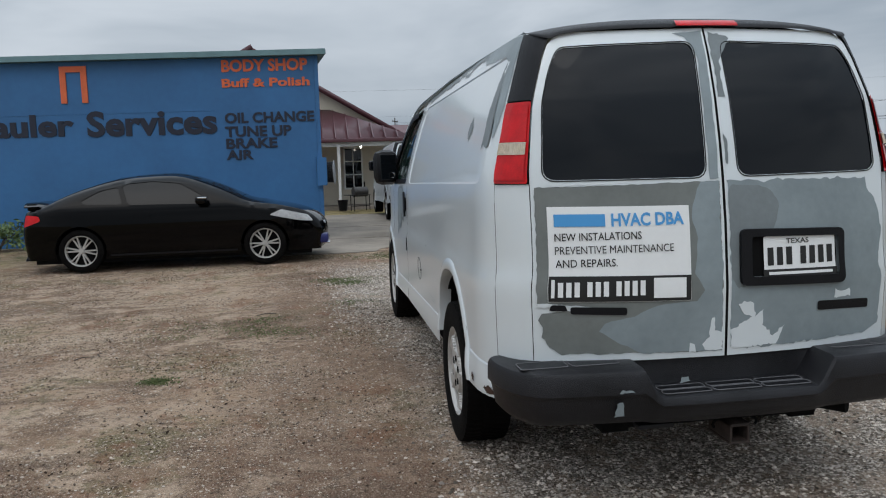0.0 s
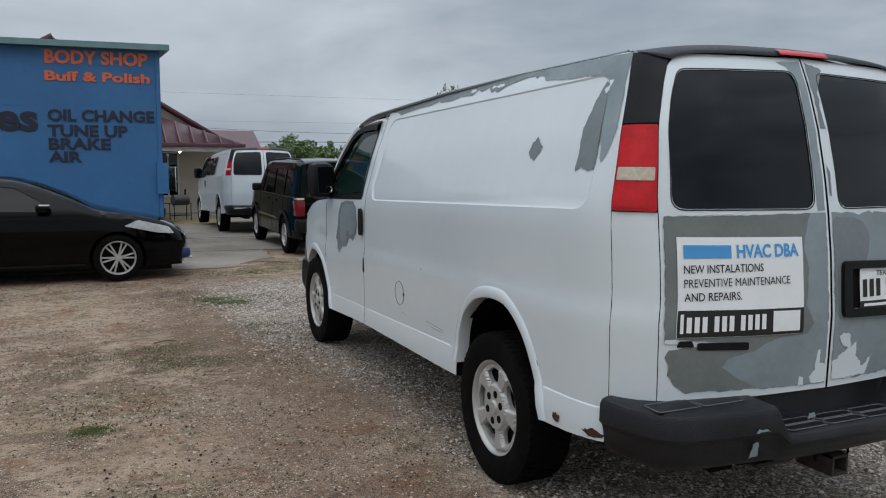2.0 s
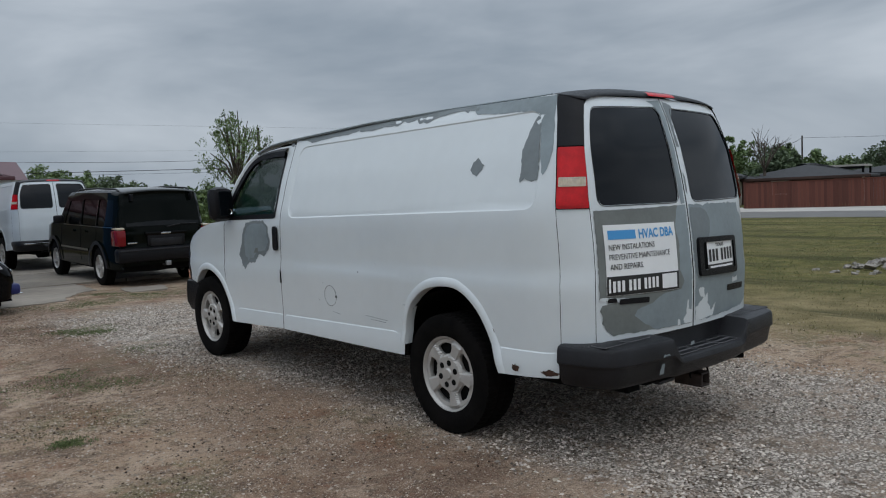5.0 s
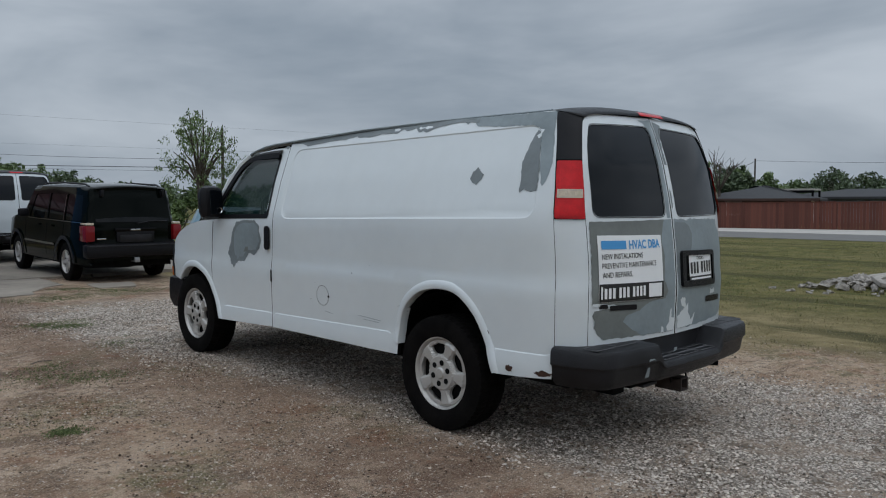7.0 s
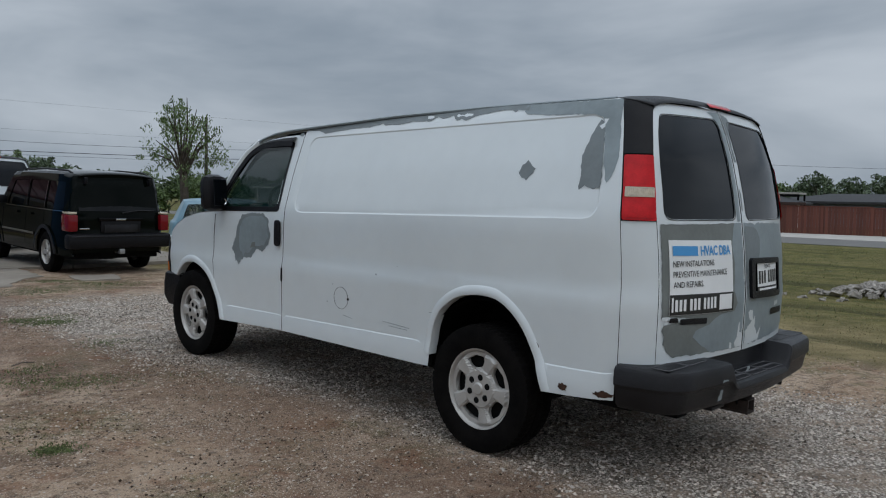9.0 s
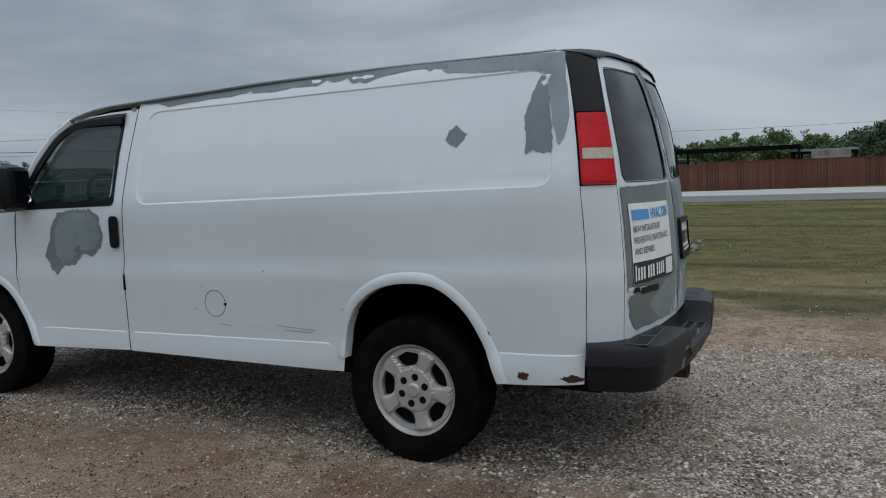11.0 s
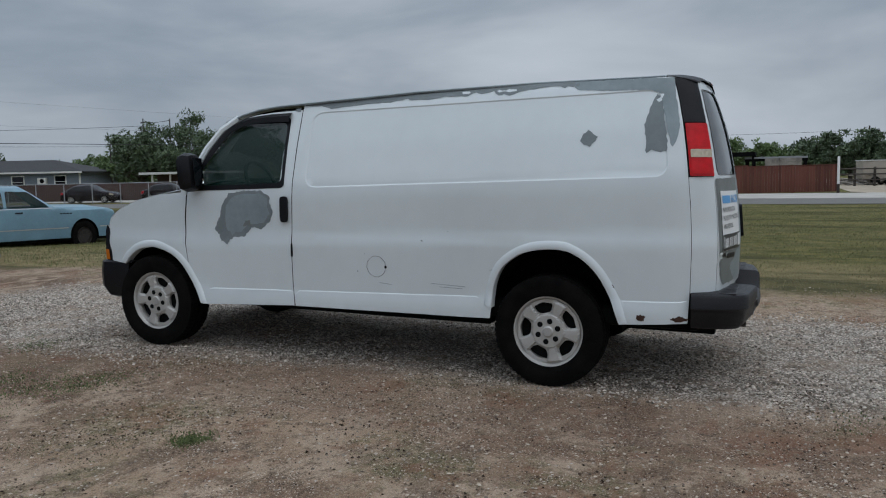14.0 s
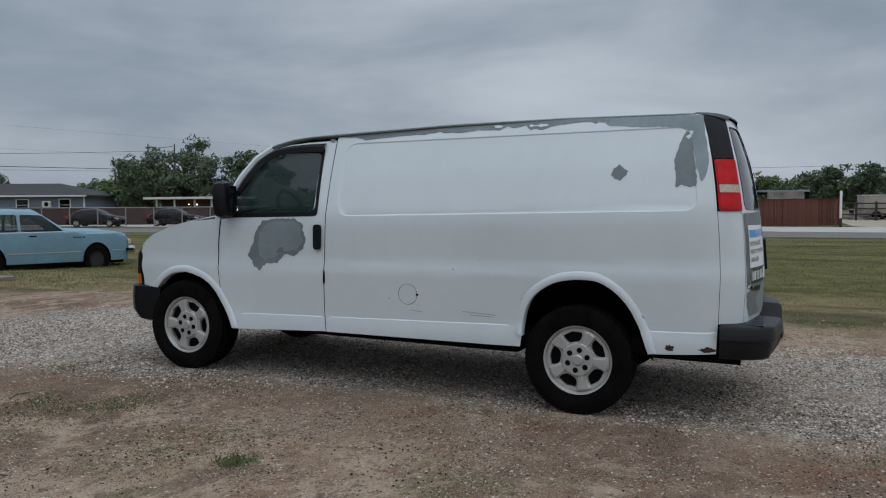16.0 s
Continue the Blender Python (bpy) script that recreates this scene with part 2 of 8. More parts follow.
def lathe(profile, steps=36, axis="X", bm=None, m=None, arc=360):
    """Turns a profile of (along, radius) round an axis through the origin."""
    bm = bm or bmesh.new()
    full = arc >= 360
    rings = []
    for i in range(steps if full else steps + 1):
        a = radians(arc) * i / steps
        row = []
        for s, r in profile:
            co = Vector((s, r * math.cos(a), r * math.sin(a))) if axis == "X" else Vector((r * math.cos(a), r * math.sin(a), s))
            row.append(bm.verts.new(m @ co if m is not None else co))
        rings.append(row)
    for i in range(steps):
        p, q = rings[i], rings[(i + 1) % len(rings)]
        for j in range(len(profile) - 1):
            try:
                bm.faces.new((p[j], q[j], q[j + 1], p[j + 1]))
            except ValueError:
                pass
    bmesh.ops.recalc_face_normals(bm, faces=bm.faces[:])
    return bm


def tube(points, r, sides=8, bm=None, r2=None, cap=True):
    """A tube along points, tapering from r to r2."""
    bm = bm or bmesh.new()
    pts = [Vector(p) for p in points]
    rows = []
    for i, p in enumerate(pts):
        d = (pts[min(i + 1, len(pts) - 1)] - pts[max(i - 1, 0)]).normalized()
        u = d.orthogonal().normalized() if i == 0 else (u - d * u.dot(d)).normalized()
        v = d.cross(u)
        k = r + ((r2 if r2 is not None else r) - r) * i / max(1, len(pts) - 1)
        rows.append([bm.verts.new(p + k * (u * math.cos(2 * math.pi * j / sides) + v * math.sin(2 * math.pi * j / sides))) for j in range(sides)])
    for a, b in zip(rows, rows[1:]):
        for j in range(sides):
            bm.faces.new((a[j], a[(j + 1) % sides], b[(j + 1) % sides], b[j]))
    if cap and sides > 2:
        bm.faces.new(rows[0][::-1]), bm.faces.new(rows[-1])
    return bm


def inside(poly, p):
    x, y = p
    c, j = False, len(poly) - 1
    for i in range(len(poly)):
        (xi, yi), (xj, yj) = poly[i], poly[j]
        if (yi > y) != (yj > y) and x < (xj - xi) * (y - yi) / (yj - yi) + xi:
            c = not c
        j = i
    return c


def dist_to(line, p):
    """Distance from p to a polyline in the plane."""
    best = 1e9
    for (ax, ay), (bx, by) in zip(line, line[1:]):
        dx, dy = bx - ax, by - ay
        t = max(0, min(1, ((p[0] - ax) * dx + (p[1] - ay) * dy) / (dx * dx + dy * dy + 1e-12)))
        best = min(best, math.hypot(p[0] - ax - t * dx, p[1] - ay - t * dy))
    return best


def dense(poly, step, closed=True):
    out = []
    n = len(poly)
    for i in range(n if closed else n - 1):
        a, b = poly[i], poly[(i + 1) % n]
        k = max(1, int(math.hypot(b[0] - a[0], b[1] - a[1]) / step))
        out += [(a[0] + (b[0] - a[0]) * j / k, a[1] + (b[1] - a[1]) * j / k) for j in range(k)]
    return out if closed else out + [poly[-1]]


def rounded(poly, r, n=4):
    """A polygon with its corners rounded by r."""
    out = []
    for i in range(len(poly)):
        p, a, b = Vector(poly[i]), Vector(poly[i - 1]), Vector(poly[(i + 1) % len(poly)])
        k = min(r, (a - p).length * 0.45, (b - p).length * 0.45)
        s, e = p + (a - p).normalized() * k, p + (b - p).normalized() * k
        for j in range(n + 1):
            t = j / n
            q = s * (1 - t) ** 2 + p * 2 * t * (1 - t) + e * t * t
            out.append((q.x, q.y))
    return out


def smooth_line(pts, n=6):
    """A smooth curve (Catmull-Rom) through points of the plane."""
    out = []
    P = [Vector(p) for p in pts]
    for i in range(len(P) - 1):
        a, b, c, d = P[max(i - 1, 0)], P[i], P[i + 1], P[min(i + 2, len(P) - 1)]
        for j in range(n):
            t = j / n
            q = 0.5 * ((2 * b) + (c - a) * t + (2 * a - 5 * b + 4 * c - d) * t * t + (3 * b - a - 3 * c + d) * t ** 3)
            out.append(tuple(q))
    return out + [tuple(P[-1])]


def jagged(poly, step=0.012, amp=0.01, seed=1):
    """A torn outline: the polygon, subdivided and shaken."""
    rnd = random.Random(seed)
    return [(x + rnd.gauss(0, amp * 0.5) + amp * noise.noise((x * 14, y * 14, seed)), y + rnd.gauss(0, amp * 0.5) + amp * noise.noise((x * 14, y * 14, seed + 9))) for x, y in dense(poly, step)]


from mathutils.geometry import delaunay_2d_cdt


def chart(outline, fn, step=0.08, holes=(), loops=(), mirror=False, outward=(0, 0, 0), bm=None, out_dir=None):
    """Fills an outline of the plane with triangles on a fine grid and lifts it by fn(u, v) into space."""
    bm = bm or bmesh.new()
    verts, edges = [], []
    for lp in (outline, *holes, *loops):
        k = len(verts)
        verts += [Vector(p) for p in lp]
        edges += [(k + i, k + (i + 1) % len(lp)) for i in range(len(lp))]
    us, vs = [p[0] for p in outline], [p[1] for p in outline]
    nu, nv = int((max(us) - min(us)) / step), int((max(vs) - min(vs)) / step)
    rings = [list(lp) + [lp[0]] for lp in (outline, *holes, *loops)]
    for i in range(1, nu + 1):
        for j in range(1, nv + 1):
            p = (min(us) + i * step, min(vs) + j * step)
            if inside(outline, p) and not any(inside(h, p) for h in holes) and min(dist_to(r, p) for r in rings) > step * 0.4:
                verts.append(Vector(p))
    vo, _, fo, *_ = delaunay_2d_cdt(verts, edges, [], 0, 1e-5)
    made = {}
    for f in fo:
        c = (sum(vo[i].x for i in f) / 3, sum(vo[i].y for i in f) / 3)
        if not inside(outline, c) or any(inside(h, c) for h in holes):
            continue
        for i in f:
            if i not in made:
                co = Vector(fn(vo[i].x, vo[i].y))
                if mirror:
                    co.x = -co.x
                made[i] = bm.verts.new(co)
        try:
            face = bm.faces.new([made[i] for i in f])
        except ValueError:
            continue
        face.normal_update()
        ref = Vector(out_dir) if out_dir else face.calc_center_median() - Vector(outward)
        if mirror and out_dir:
            ref.x = -ref.x
        if face.normal.dot(ref) < 0:
            face.normal_flip()
    return bm


def loft(lines, bm=None, close=False):
    """A skin through rows of points, each row of the same length."""
    bm = bm or bmesh.new()
    rows = [[bm.verts.new(p) for p in ln] for ln in lines]
    for a, b in zip(rows, rows[1:]):
        n = len(a)
        for j in range(n if close else n - 1):
            try:
                bm.faces.new((a[j], a[(j + 1) % n], b[(j + 1) % n], b[j]))
            except ValueError:
                pass
    return bm


def writing(name, body, size, material, parent, m, width=None, depth=0.002, bold=0.0, shear=0.0, label="", spacing=1.0, height=None):
    """Words in the built-in font, as a mesh; width and height set its true extent. The text lies in the plane of m, reading along its x."""
    cu = bpy.data.curves.new(name, "FONT")
    cu.body, cu.size, cu.extrude, cu.offset, cu.shear, cu.space_character = body, size, depth, bold, shear, spacing
    cu.resolution_u = 3
    tmp = bpy.data.objects.new(name, cu)
    me = bpy.data.meshes.new_from_object(tmp)
    bpy.data.objects.remove(tmp)
    xs, ys = [v.co.x for v in me.vertices], [v.co.y for v in me.vertices]
    kx = width / (max(xs) - min(xs)) if width else 1
    ky = height / (max(ys) - min(ys)) if height else (kx if width else 1)
    x0, y0 = min(xs), min(ys)
    for v in me.vertices:
        v.co = Vector(((v.co.x - x0) * kx, (v.co.y - (y0 if height else 0)) * ky, v.co.z))
    me.materials.append(material)
    ob = new(name, me)
    ob.matrix_basis = m
    if parent:
        ob.parent = parent
    if label:
        tagged(ob, label)
    return ob


def face_to(origin, along, up):
    """A pose whose x runs along, y up, z out of the surface."""
    x, y = Vector(along).normalized(), Vector(up)
    y = (y - x * y.dot(x)).normalized()
    z = x.cross(y)
    m = Matrix((x, y, z)).transposed().to_4x4()
    m.translation = origin
    return m



# ---------------------------------------------------------------- ground
def smooth01(a, b, v):
    t = np.clip((v - a) / (b - a), 0, 1)
    return t * t * (3 - 2 * t)


def ground_h(x, y):
    """Height of the yard: flat, a little lower behind the van and rising towards the shop."""
    x, y = np.asarray(x, float), np.asarray(y, float)
    under = np.clip(0.0187 * y - 0.035, -0.04, 0.035) * (1 - smooth01(1.4, 3.2, np.abs(x))) * (1 - smooth01(4.8, 8.0, y))
    rise = 0.10 * smooth01(5.0, 9.5, y) * (1 - smooth01(3.5, 7.0, x)) * (1 - 0.55 * smooth01(-0.2, 1.2, x) * (1 - smooth01(11.6, 12.6, y)))
    bank = 0.035 * np.exp(-((x + 2.9) / 1.2) ** 2 - ((y - 1.2) / 3.0) ** 2)
    return under + rise + bank


def make_ground():
    def axis(lo, hi, step, far, grow):
        a = list(np.arange(lo, hi + 1e-6, step))
        d = step
        while a[-1] < far:
            d *= grow
            a.append(a[-1] + d)
        d, b = step, [lo]
        while b[-1] > -far:
            d *= grow
            b.append(b[-1] - d)
        return np.array(b[:0:-1] + a)
    xs, ys = axis(-6.5, 5.0, 0.08, 900, 1.18), axis(-5.0, 10.5, 0.08, 900, 1.18)
    X, Y = np.meshgrid(xs, ys)
    near = (1 - smooth01(5, 9, np.abs(X + 0.7))) * (1 - smooth01(7.5, 12, np.abs(Y - 2.7)))
    Z = ground_h(X, Y)
    bump = np.array([[noise.noise((x * 1.3, y * 1.3, 2)) * 0.6 + noise.noise((x * 5, y * 5, 5)) * 0.35 + noise.noise((x * 13, y * 13, 8)) * 0.2 if n > 0 else 0 for x, y, n in zip(rx, ry, rn)] for rx, ry, rn in zip(X, Y, near)])
    Z = Z + 0.014 * bump * near
    verts = np.stack([X.ravel(), Y.ravel(), Z.ravel()], 1)
    nx, ny = len(xs), len(ys)
    idx = np.arange(nx * ny).reshape(ny, nx)
    faces = np.stack([idx[:-1, :-1].ravel(), idx[:-1, 1:].ravel(), idx[1:, 1:].ravel(), idx[1:, :-1].ravel()], 1)
    me = bpy.data.meshes.new("ground")
    me.from_pydata(verts.tolist(), [], faces.tolist())
    ob = tagged(new("ground", me), "bare brown dirt yard with pale gravel and dry grass", "ground", kind="structure")
    shade(ob)
    return ob


def ground_material():
    m = bpy.data.materials.new("yard_soil_gravel_grass")
    m.use_nodes = True
    n, l = m.node_tree.nodes, m.node_tree.links
    p = n["Principled BSDF"]
    p.inputs["Roughness"].default_value, p.inputs["Specular IOR Level"].default_value = 0.95, 0.15
    pos = n.new("ShaderNodeTexCoord").outputs["Object"]

    def nz(scale, detail=5, rough=0.55):
        t = n.new("ShaderNodeTexNoise")
        t.inputs["Scale"].default_value, t.inputs["Detail"].default_value, t.inputs["Roughness"].default_value = scale, detail, rough
        l.new(pos, t.inputs["Vector"])
        return t.outputs["Fac"]

    def ramp(v, a, b, to0=0.0, to1=1.0):
        t = n.new("ShaderNodeMapRange")
        t.interpolation_type = "SMOOTHSTEP"
        for k, q in zip(("From Min", "From Max", "To Min", "To Max"), (a, b, to0, to1)):
            t.inputs[k].default_value = q
        l.new(v, t.inputs["Value"])
        return t.outputs["Result"]

    def math_(op, a, b):
        t = n.new("ShaderNodeMath")
        t.operation = op
        for i, v in enumerate((a, b)):
            if isinstance(v, (int, float)):
                t.inputs[i].default_value = v
            else:
                l.new(v, t.inputs[i])
        return t.outputs["Value"]

    def mix(f, a, b):
        t = n.new("ShaderNodeMix")
        t.data_type = "RGBA"
        l.new(f, t.inputs["Factor"])
        for k, v in (("A", a), ("B", b)):
            if isinstance(v, tuple):
                t.inputs[k].default_value = (*v, 1)
            else:
                l.new(v, t.inputs[k])
        return t.outputs["Result"]

    def cells(scale):
        """Grains of a size: a random value for each and the distance from its middle."""
        t, c = n.new("ShaderNodeTexVoronoi"), n.new("ShaderNodeSeparateColor")
        t.inputs["Scale"].default_value = scale
        l.new(pos, t.inputs["Vector"]), l.new(t.outputs["Color"], c.inputs[0])
        return c.outputs[0], t.outputs["Distance"]

    sep = n.new("ShaderNodeSeparateXYZ")
    l.new(pos, sep.inputs[0])
    x, y = sep.outputs["X"], sep.outputs["Y"]
    wob = math_("MULTIPLY", math_("SUBTRACT", nz(0.55, 6, 0.65), 0.5), 2.6)
    xw, yw = math_("ADD", x, wob), math_("ADD", y, wob)
    big, mid, fine, grit = nz(0.45, 4), nz(2.4, 6, 0.62), nz(16, 5, 0.6), nz(75, 3, 0.6)
    dirt = mix(ramp(big, 0.38, 0.62), (0.170, 0.103, 0.065), (0.42, 0.292, 0.196))
    dirt = mix(ramp(mid, 0.46, 0.60), dirt, (0.47, 0.345, 0.245))
    track = n.new("ShaderNodeTexNoise")
    track.inputs["Scale"].default_value, track.inputs["Detail"].default_value, track.inputs["Roughness"].default_value = 1.0, 8, 0.68
    ruts = n.new("ShaderNodeMapping")
    ruts.inputs["Scale"].default_value, ruts.inputs["Rotation"].default_value = (0.55, 1.5, 1.0), (0, 0, 0.5)
    l.new(pos, ruts.inputs["Vector"]), l.new(ruts.outputs["Vector"], track.inputs["Vector"])
    dirt = mix(ramp(track.outputs["Fac"], 0.53, 0.60, 0, 0.75), dirt, (0.52, 0.39, 0.28))
    dirt = mix(ramp(track.outputs["Fac"], 0.46, 0.40, 0, 0.70), dirt, (0.125, 0.082, 0.054))
    clump = nz(7.5, 7, 0.72)
    dirt = mix(ramp(clump, 0.54, 0.62, 0, 0.65), dirt, (0.115, 0.078, 0.054))
    weed = math_("MULTIPLY", ramp(nz(0.9, 7, 0.72), 0.52, 0.60), ramp(fine, 0.40, 0.56, 0.15, 0.80))
    dirt = mix(weed, dirt, (0.150, 0.142, 0.062))
    damp = math_("MULTIPLY", ramp(math_("ABSOLUTE", math_("ADD", xw, 1.55), 0.0), 1.0, 0.15), 0.55)
    dirt = mix(damp, dirt, (0.165, 0.096, 0.064))
    dirt = mix(ramp(fine, 0.50, 0.68, 0, 0.75), dirt, (0.11, 0.078, 0.056))
    dirt = mix(ramp(grit, 0.55, 0.68, 0, 0.8), dirt, (0.54, 0.425, 0.33))
    grain = nz(150, 2, 0.6)
    dirt = mix(ramp(grain, 0.55, 0.62, 0, 0.55), dirt, (0.10, 0.066, 0.045))
    dirt = mix(ramp(grain, 0.44, 0.37, 0, 0.50), dirt, (0.58, 0.45, 0.34))
    rusty = math_("MULTIPLY", ramp(nz(1.7, 6, 0.7), 0.54, 0.62), 0.5)
    dirt = mix(rusty, dirt, (0.22, 0.105, 0.060))
    coarse = ramp(nz(1.1, 5, 0.65), 0.42, 0.60, 0.25, 1.0)
    c1, r1 = cells(95)
    dirt = mix(math_("MULTIPLY", math_("MULTIPLY", ramp(c1, 0.80, 0.84), ramp(r1, 0.45, 0.25)), coarse), dirt, (0.74, 0.64, 0.54))
    dirt = mix(math_("MULTIPLY", math_("MULTIPLY", ramp(c1, 0.22, 0.18), ramp(r1, 0.50, 0.25)), coarse), dirt, (0.035, 0.022, 0.015))
    c2, r2 = cells(38)
    dirt = mix(math_("MULTIPLY", math_("MULTIPLY", ramp(c2, 0.12, 0.09), ramp(r2, 0.45, 0.20)), math_("MULTIPLY", coarse, 0.85)), dirt, (0.055, 0.040, 0.028))
    dirt = mix(math_("MULTIPLY", ramp(c2, 0.94, 0.95), ramp(r2, 0.35, 0.20)), dirt, (0.62, 0.55, 0.48))
    c3, r3 = cells(62)
    grav = mix(ramp(c3, 0.0, 1.0), (0.21, 0.170, 0.135), (0.84, 0.745, 0.650))
    grav = mix(ramp(r3, 0.42, 0.66), grav, (0.15, 0.118, 0.092))
    grav = mix(ramp(grit, 0.42, 0.70, 0, 0.45), grav, (0.58, 0.53, 0.47))
    grav = mix(ramp(mid, 0.46, 0.60, 0, 0.7), grav, (0.33, 0.245, 0.18))
    grav = mix(ramp(clump, 0.53, 0.62, 0, 0.7), grav, (0.13, 0.098, 0.074))
    xg = math_("ADD", math_("ADD", x, math_("MULTIPLY", wob, 0.35)), ramp(y, 1.0, 5.0, 0.0, 0.5))
    g_mask = math_("MULTIPLY", ramp(xg, -1.20, -0.60), ramp(xw, 2.35, 1.75))
    g_mask = math_("MULTIPLY", g_mask, ramp(yw, 8.3, 6.7))
    g_mask = math_("MULTIPLY", g_mask, ramp(mid, 0.30, 0.44, 0.35, 1.0))
    soil = mix(g_mask, dirt, grav)
    dry = mix(ramp(mid, 0.35, 0.65), (0.18, 0.145, 0.068), (0.30, 0.24, 0.125))
    green = mix(ramp(mid, 0.35, 0.68), (0.085, 0.086, 0.026), (0.185, 0.162, 0.056))
    green = mix(ramp(big, 0.42, 0.62, 0, 0.45), green, (0.15, 0.128, 0.055))
    lawn = mix(ramp(xw, 4.6, 8.0), dry, green)
    band = n.new("ShaderNodeTexNoise")
    band.inputs["Scale"].default_value, band.inputs["Detail"].default_value = 1.0, 6
    squash = n.new("ShaderNodeMapping")
    squash.inputs["Scale"].default_value = (0.75, 0.16, 1.0)
    l.new(pos, squash.inputs["Vector"]), l.new(squash.outputs["Vector"], band.inputs["Vector"])
    lawn = mix(math_("MULTIPLY", ramp(band.outputs["Fac"], 0.52, 0.60, 0, 0.85), ramp(mid, 0.35, 0.6, 0.4, 1.0)), lawn, (0.048, 0.050, 0.018))
    lawn = mix(ramp(band.outputs["Fac"], 0.46, 0.32, 0, 0.6), lawn, (0.225, 0.185, 0.082))
    lawn = mix(ramp(fine, 0.55, 0.78, 0, 0.3), lawn, (0.055, 0.05, 0.02))
    l_mask = math_("MAXIMUM", ramp(xw, 3.0, 4.0), ramp(math_("ADD", xw, math_("MULTIPLY", yw, 0.5)), 7.2, 8.4))
    l_mask = math_("MAXIMUM", l_mask, math_("MULTIPLY", ramp(xw, -5.5, -7.5), ramp(mid, 0.4, 0.6, 0.2, 0.9)))
    col = mix(l_mask, soil, lawn)
    l.new(col, p.inputs["Base Color"])
    bu = n.new("ShaderNodeBump")
    bu.inputs["Strength"].default_value, bu.inputs["Distance"].default_value = 1.0, 0.045
    l.new(math_("ADD", math_("MULTIPLY", fine, 1.0), math_("MULTIPLY", grit, 0.6)), bu.inputs["Height"])
    l.new(bu.outputs["Normal"], p.inputs["Normal"])
    return m


ground = make_ground()
ground.data.materials.append(ground_material())


def slab(name, outline, z0, z1, material, label, category, kind="structure", parent=None):
    """A flat slab with the given outline."""
    bm = bmesh.new()
    vs = [bm.verts.new((x, y, z0)) for x, y in outline]
    f = bm.faces.new(vs)
    f.normal_update()
    if f.normal.z > 0:
        f.normal_flip()
    r = bmesh.ops.extrude_face_region(bm, geom=[f])
    bmesh.ops.translate(bm, vec=(0, 0, z1 - z0), verts=[v for v in r["geom"] if isinstance(v, bmesh.types.BMVert)])
    bmesh.ops.recalc_face_normals(bm, faces=bm.faces[:])
    ob = part(name, bm, material, parent, smooth=0)
    return tagged(ob, label, category, kind=kind) if not parent else ob


# concrete drive, in slabs with joints
drive = thing("driveway", "worn grey concrete driveway slabs with dirt joints", "driveway", kind="structure")
for i, (x0, x1) in enumerate(((-1.75, 1.2), (1.22, 4.2))):
    for j, (y0, y1) in enumerate(((11.9, 15.2), (15.22, 18.6), (18.62, 20.9 if i == 0 else 22.0), (22.02, 25.5))[: 3 + i]):
        slab("slab", dense([(x0, y0), (x1, y0 + 0.02), (x1, y1), (x0, y1)], 1.0), 0.0, 0.116 + 0.005 * ((i + j) % 2), M["concrete"], "", "", parent=drive)
slab("slab", jagged([(-2.35, 9.1), (-0.75, 9.08), (-0.35, 9.9), (0.1, 10.3), (0.25, 11.88), (-1.75, 11.88), (-2.1, 10.6)], 0.12, 0.05, 3), 0.0, 0.112, M["concrete"], "", "", parent=drive)
slab("slab", jagged([(-3.6, 9.4), (-2.4, 9.2), (-2.15, 10.6), (-1.80, 11.9), (-3.6, 11.9)], 0.15, 0.04, 5), 0.0, 0.110, M["concrete"], "", "", parent=drive)
slab("slab", jagged([(0.45, 9.6), (1.1, 9.55), (1.3, 10.3), (0.6, 10.5)], 0.1, 0.04, 7), 0.0, 0.078, M["concrete"], "", "", parent=drive)

# street beyond the field
tagged(slab("road", [(27.4, -300), (33.0, -300), (33.0, 16), (27.2, 60), (24, 300), (18, 300), (21.8, 60), (27.4, 10)], -0.05, 0.012, M["asphalt"], "grey asphalt road beyond the field", "road"))
slab("pavement", [(33.0, -300), (40.5, -300), (40.5, -6), (36.6, 60), (33.0, 60), (33.0, 16)], -0.05, 0.03, M["paving"], "pale dusty concrete verge beside the road", "pavement")


# ---------------------------------------------------------------- the blue workshop
W_A, W_B = Vector((-1.52, 12.45, 0)), Vector((-8.2, 13.25, 0))
W_U = (W_B - W_A).normalized()
W_N = Vector((W_U.y, -W_U.x, 0))
if W_N.y > 0:
    W_N = -W_N


def wall_m(s, z, out=0.004):
    """A pose on the workshop's front: s metres from its corner, z high, x running along the words."""
    return face_to(W_A + W_U * s + Vector((0, 0, z)) + W_N * out, -W_U, (0, 0, 1))


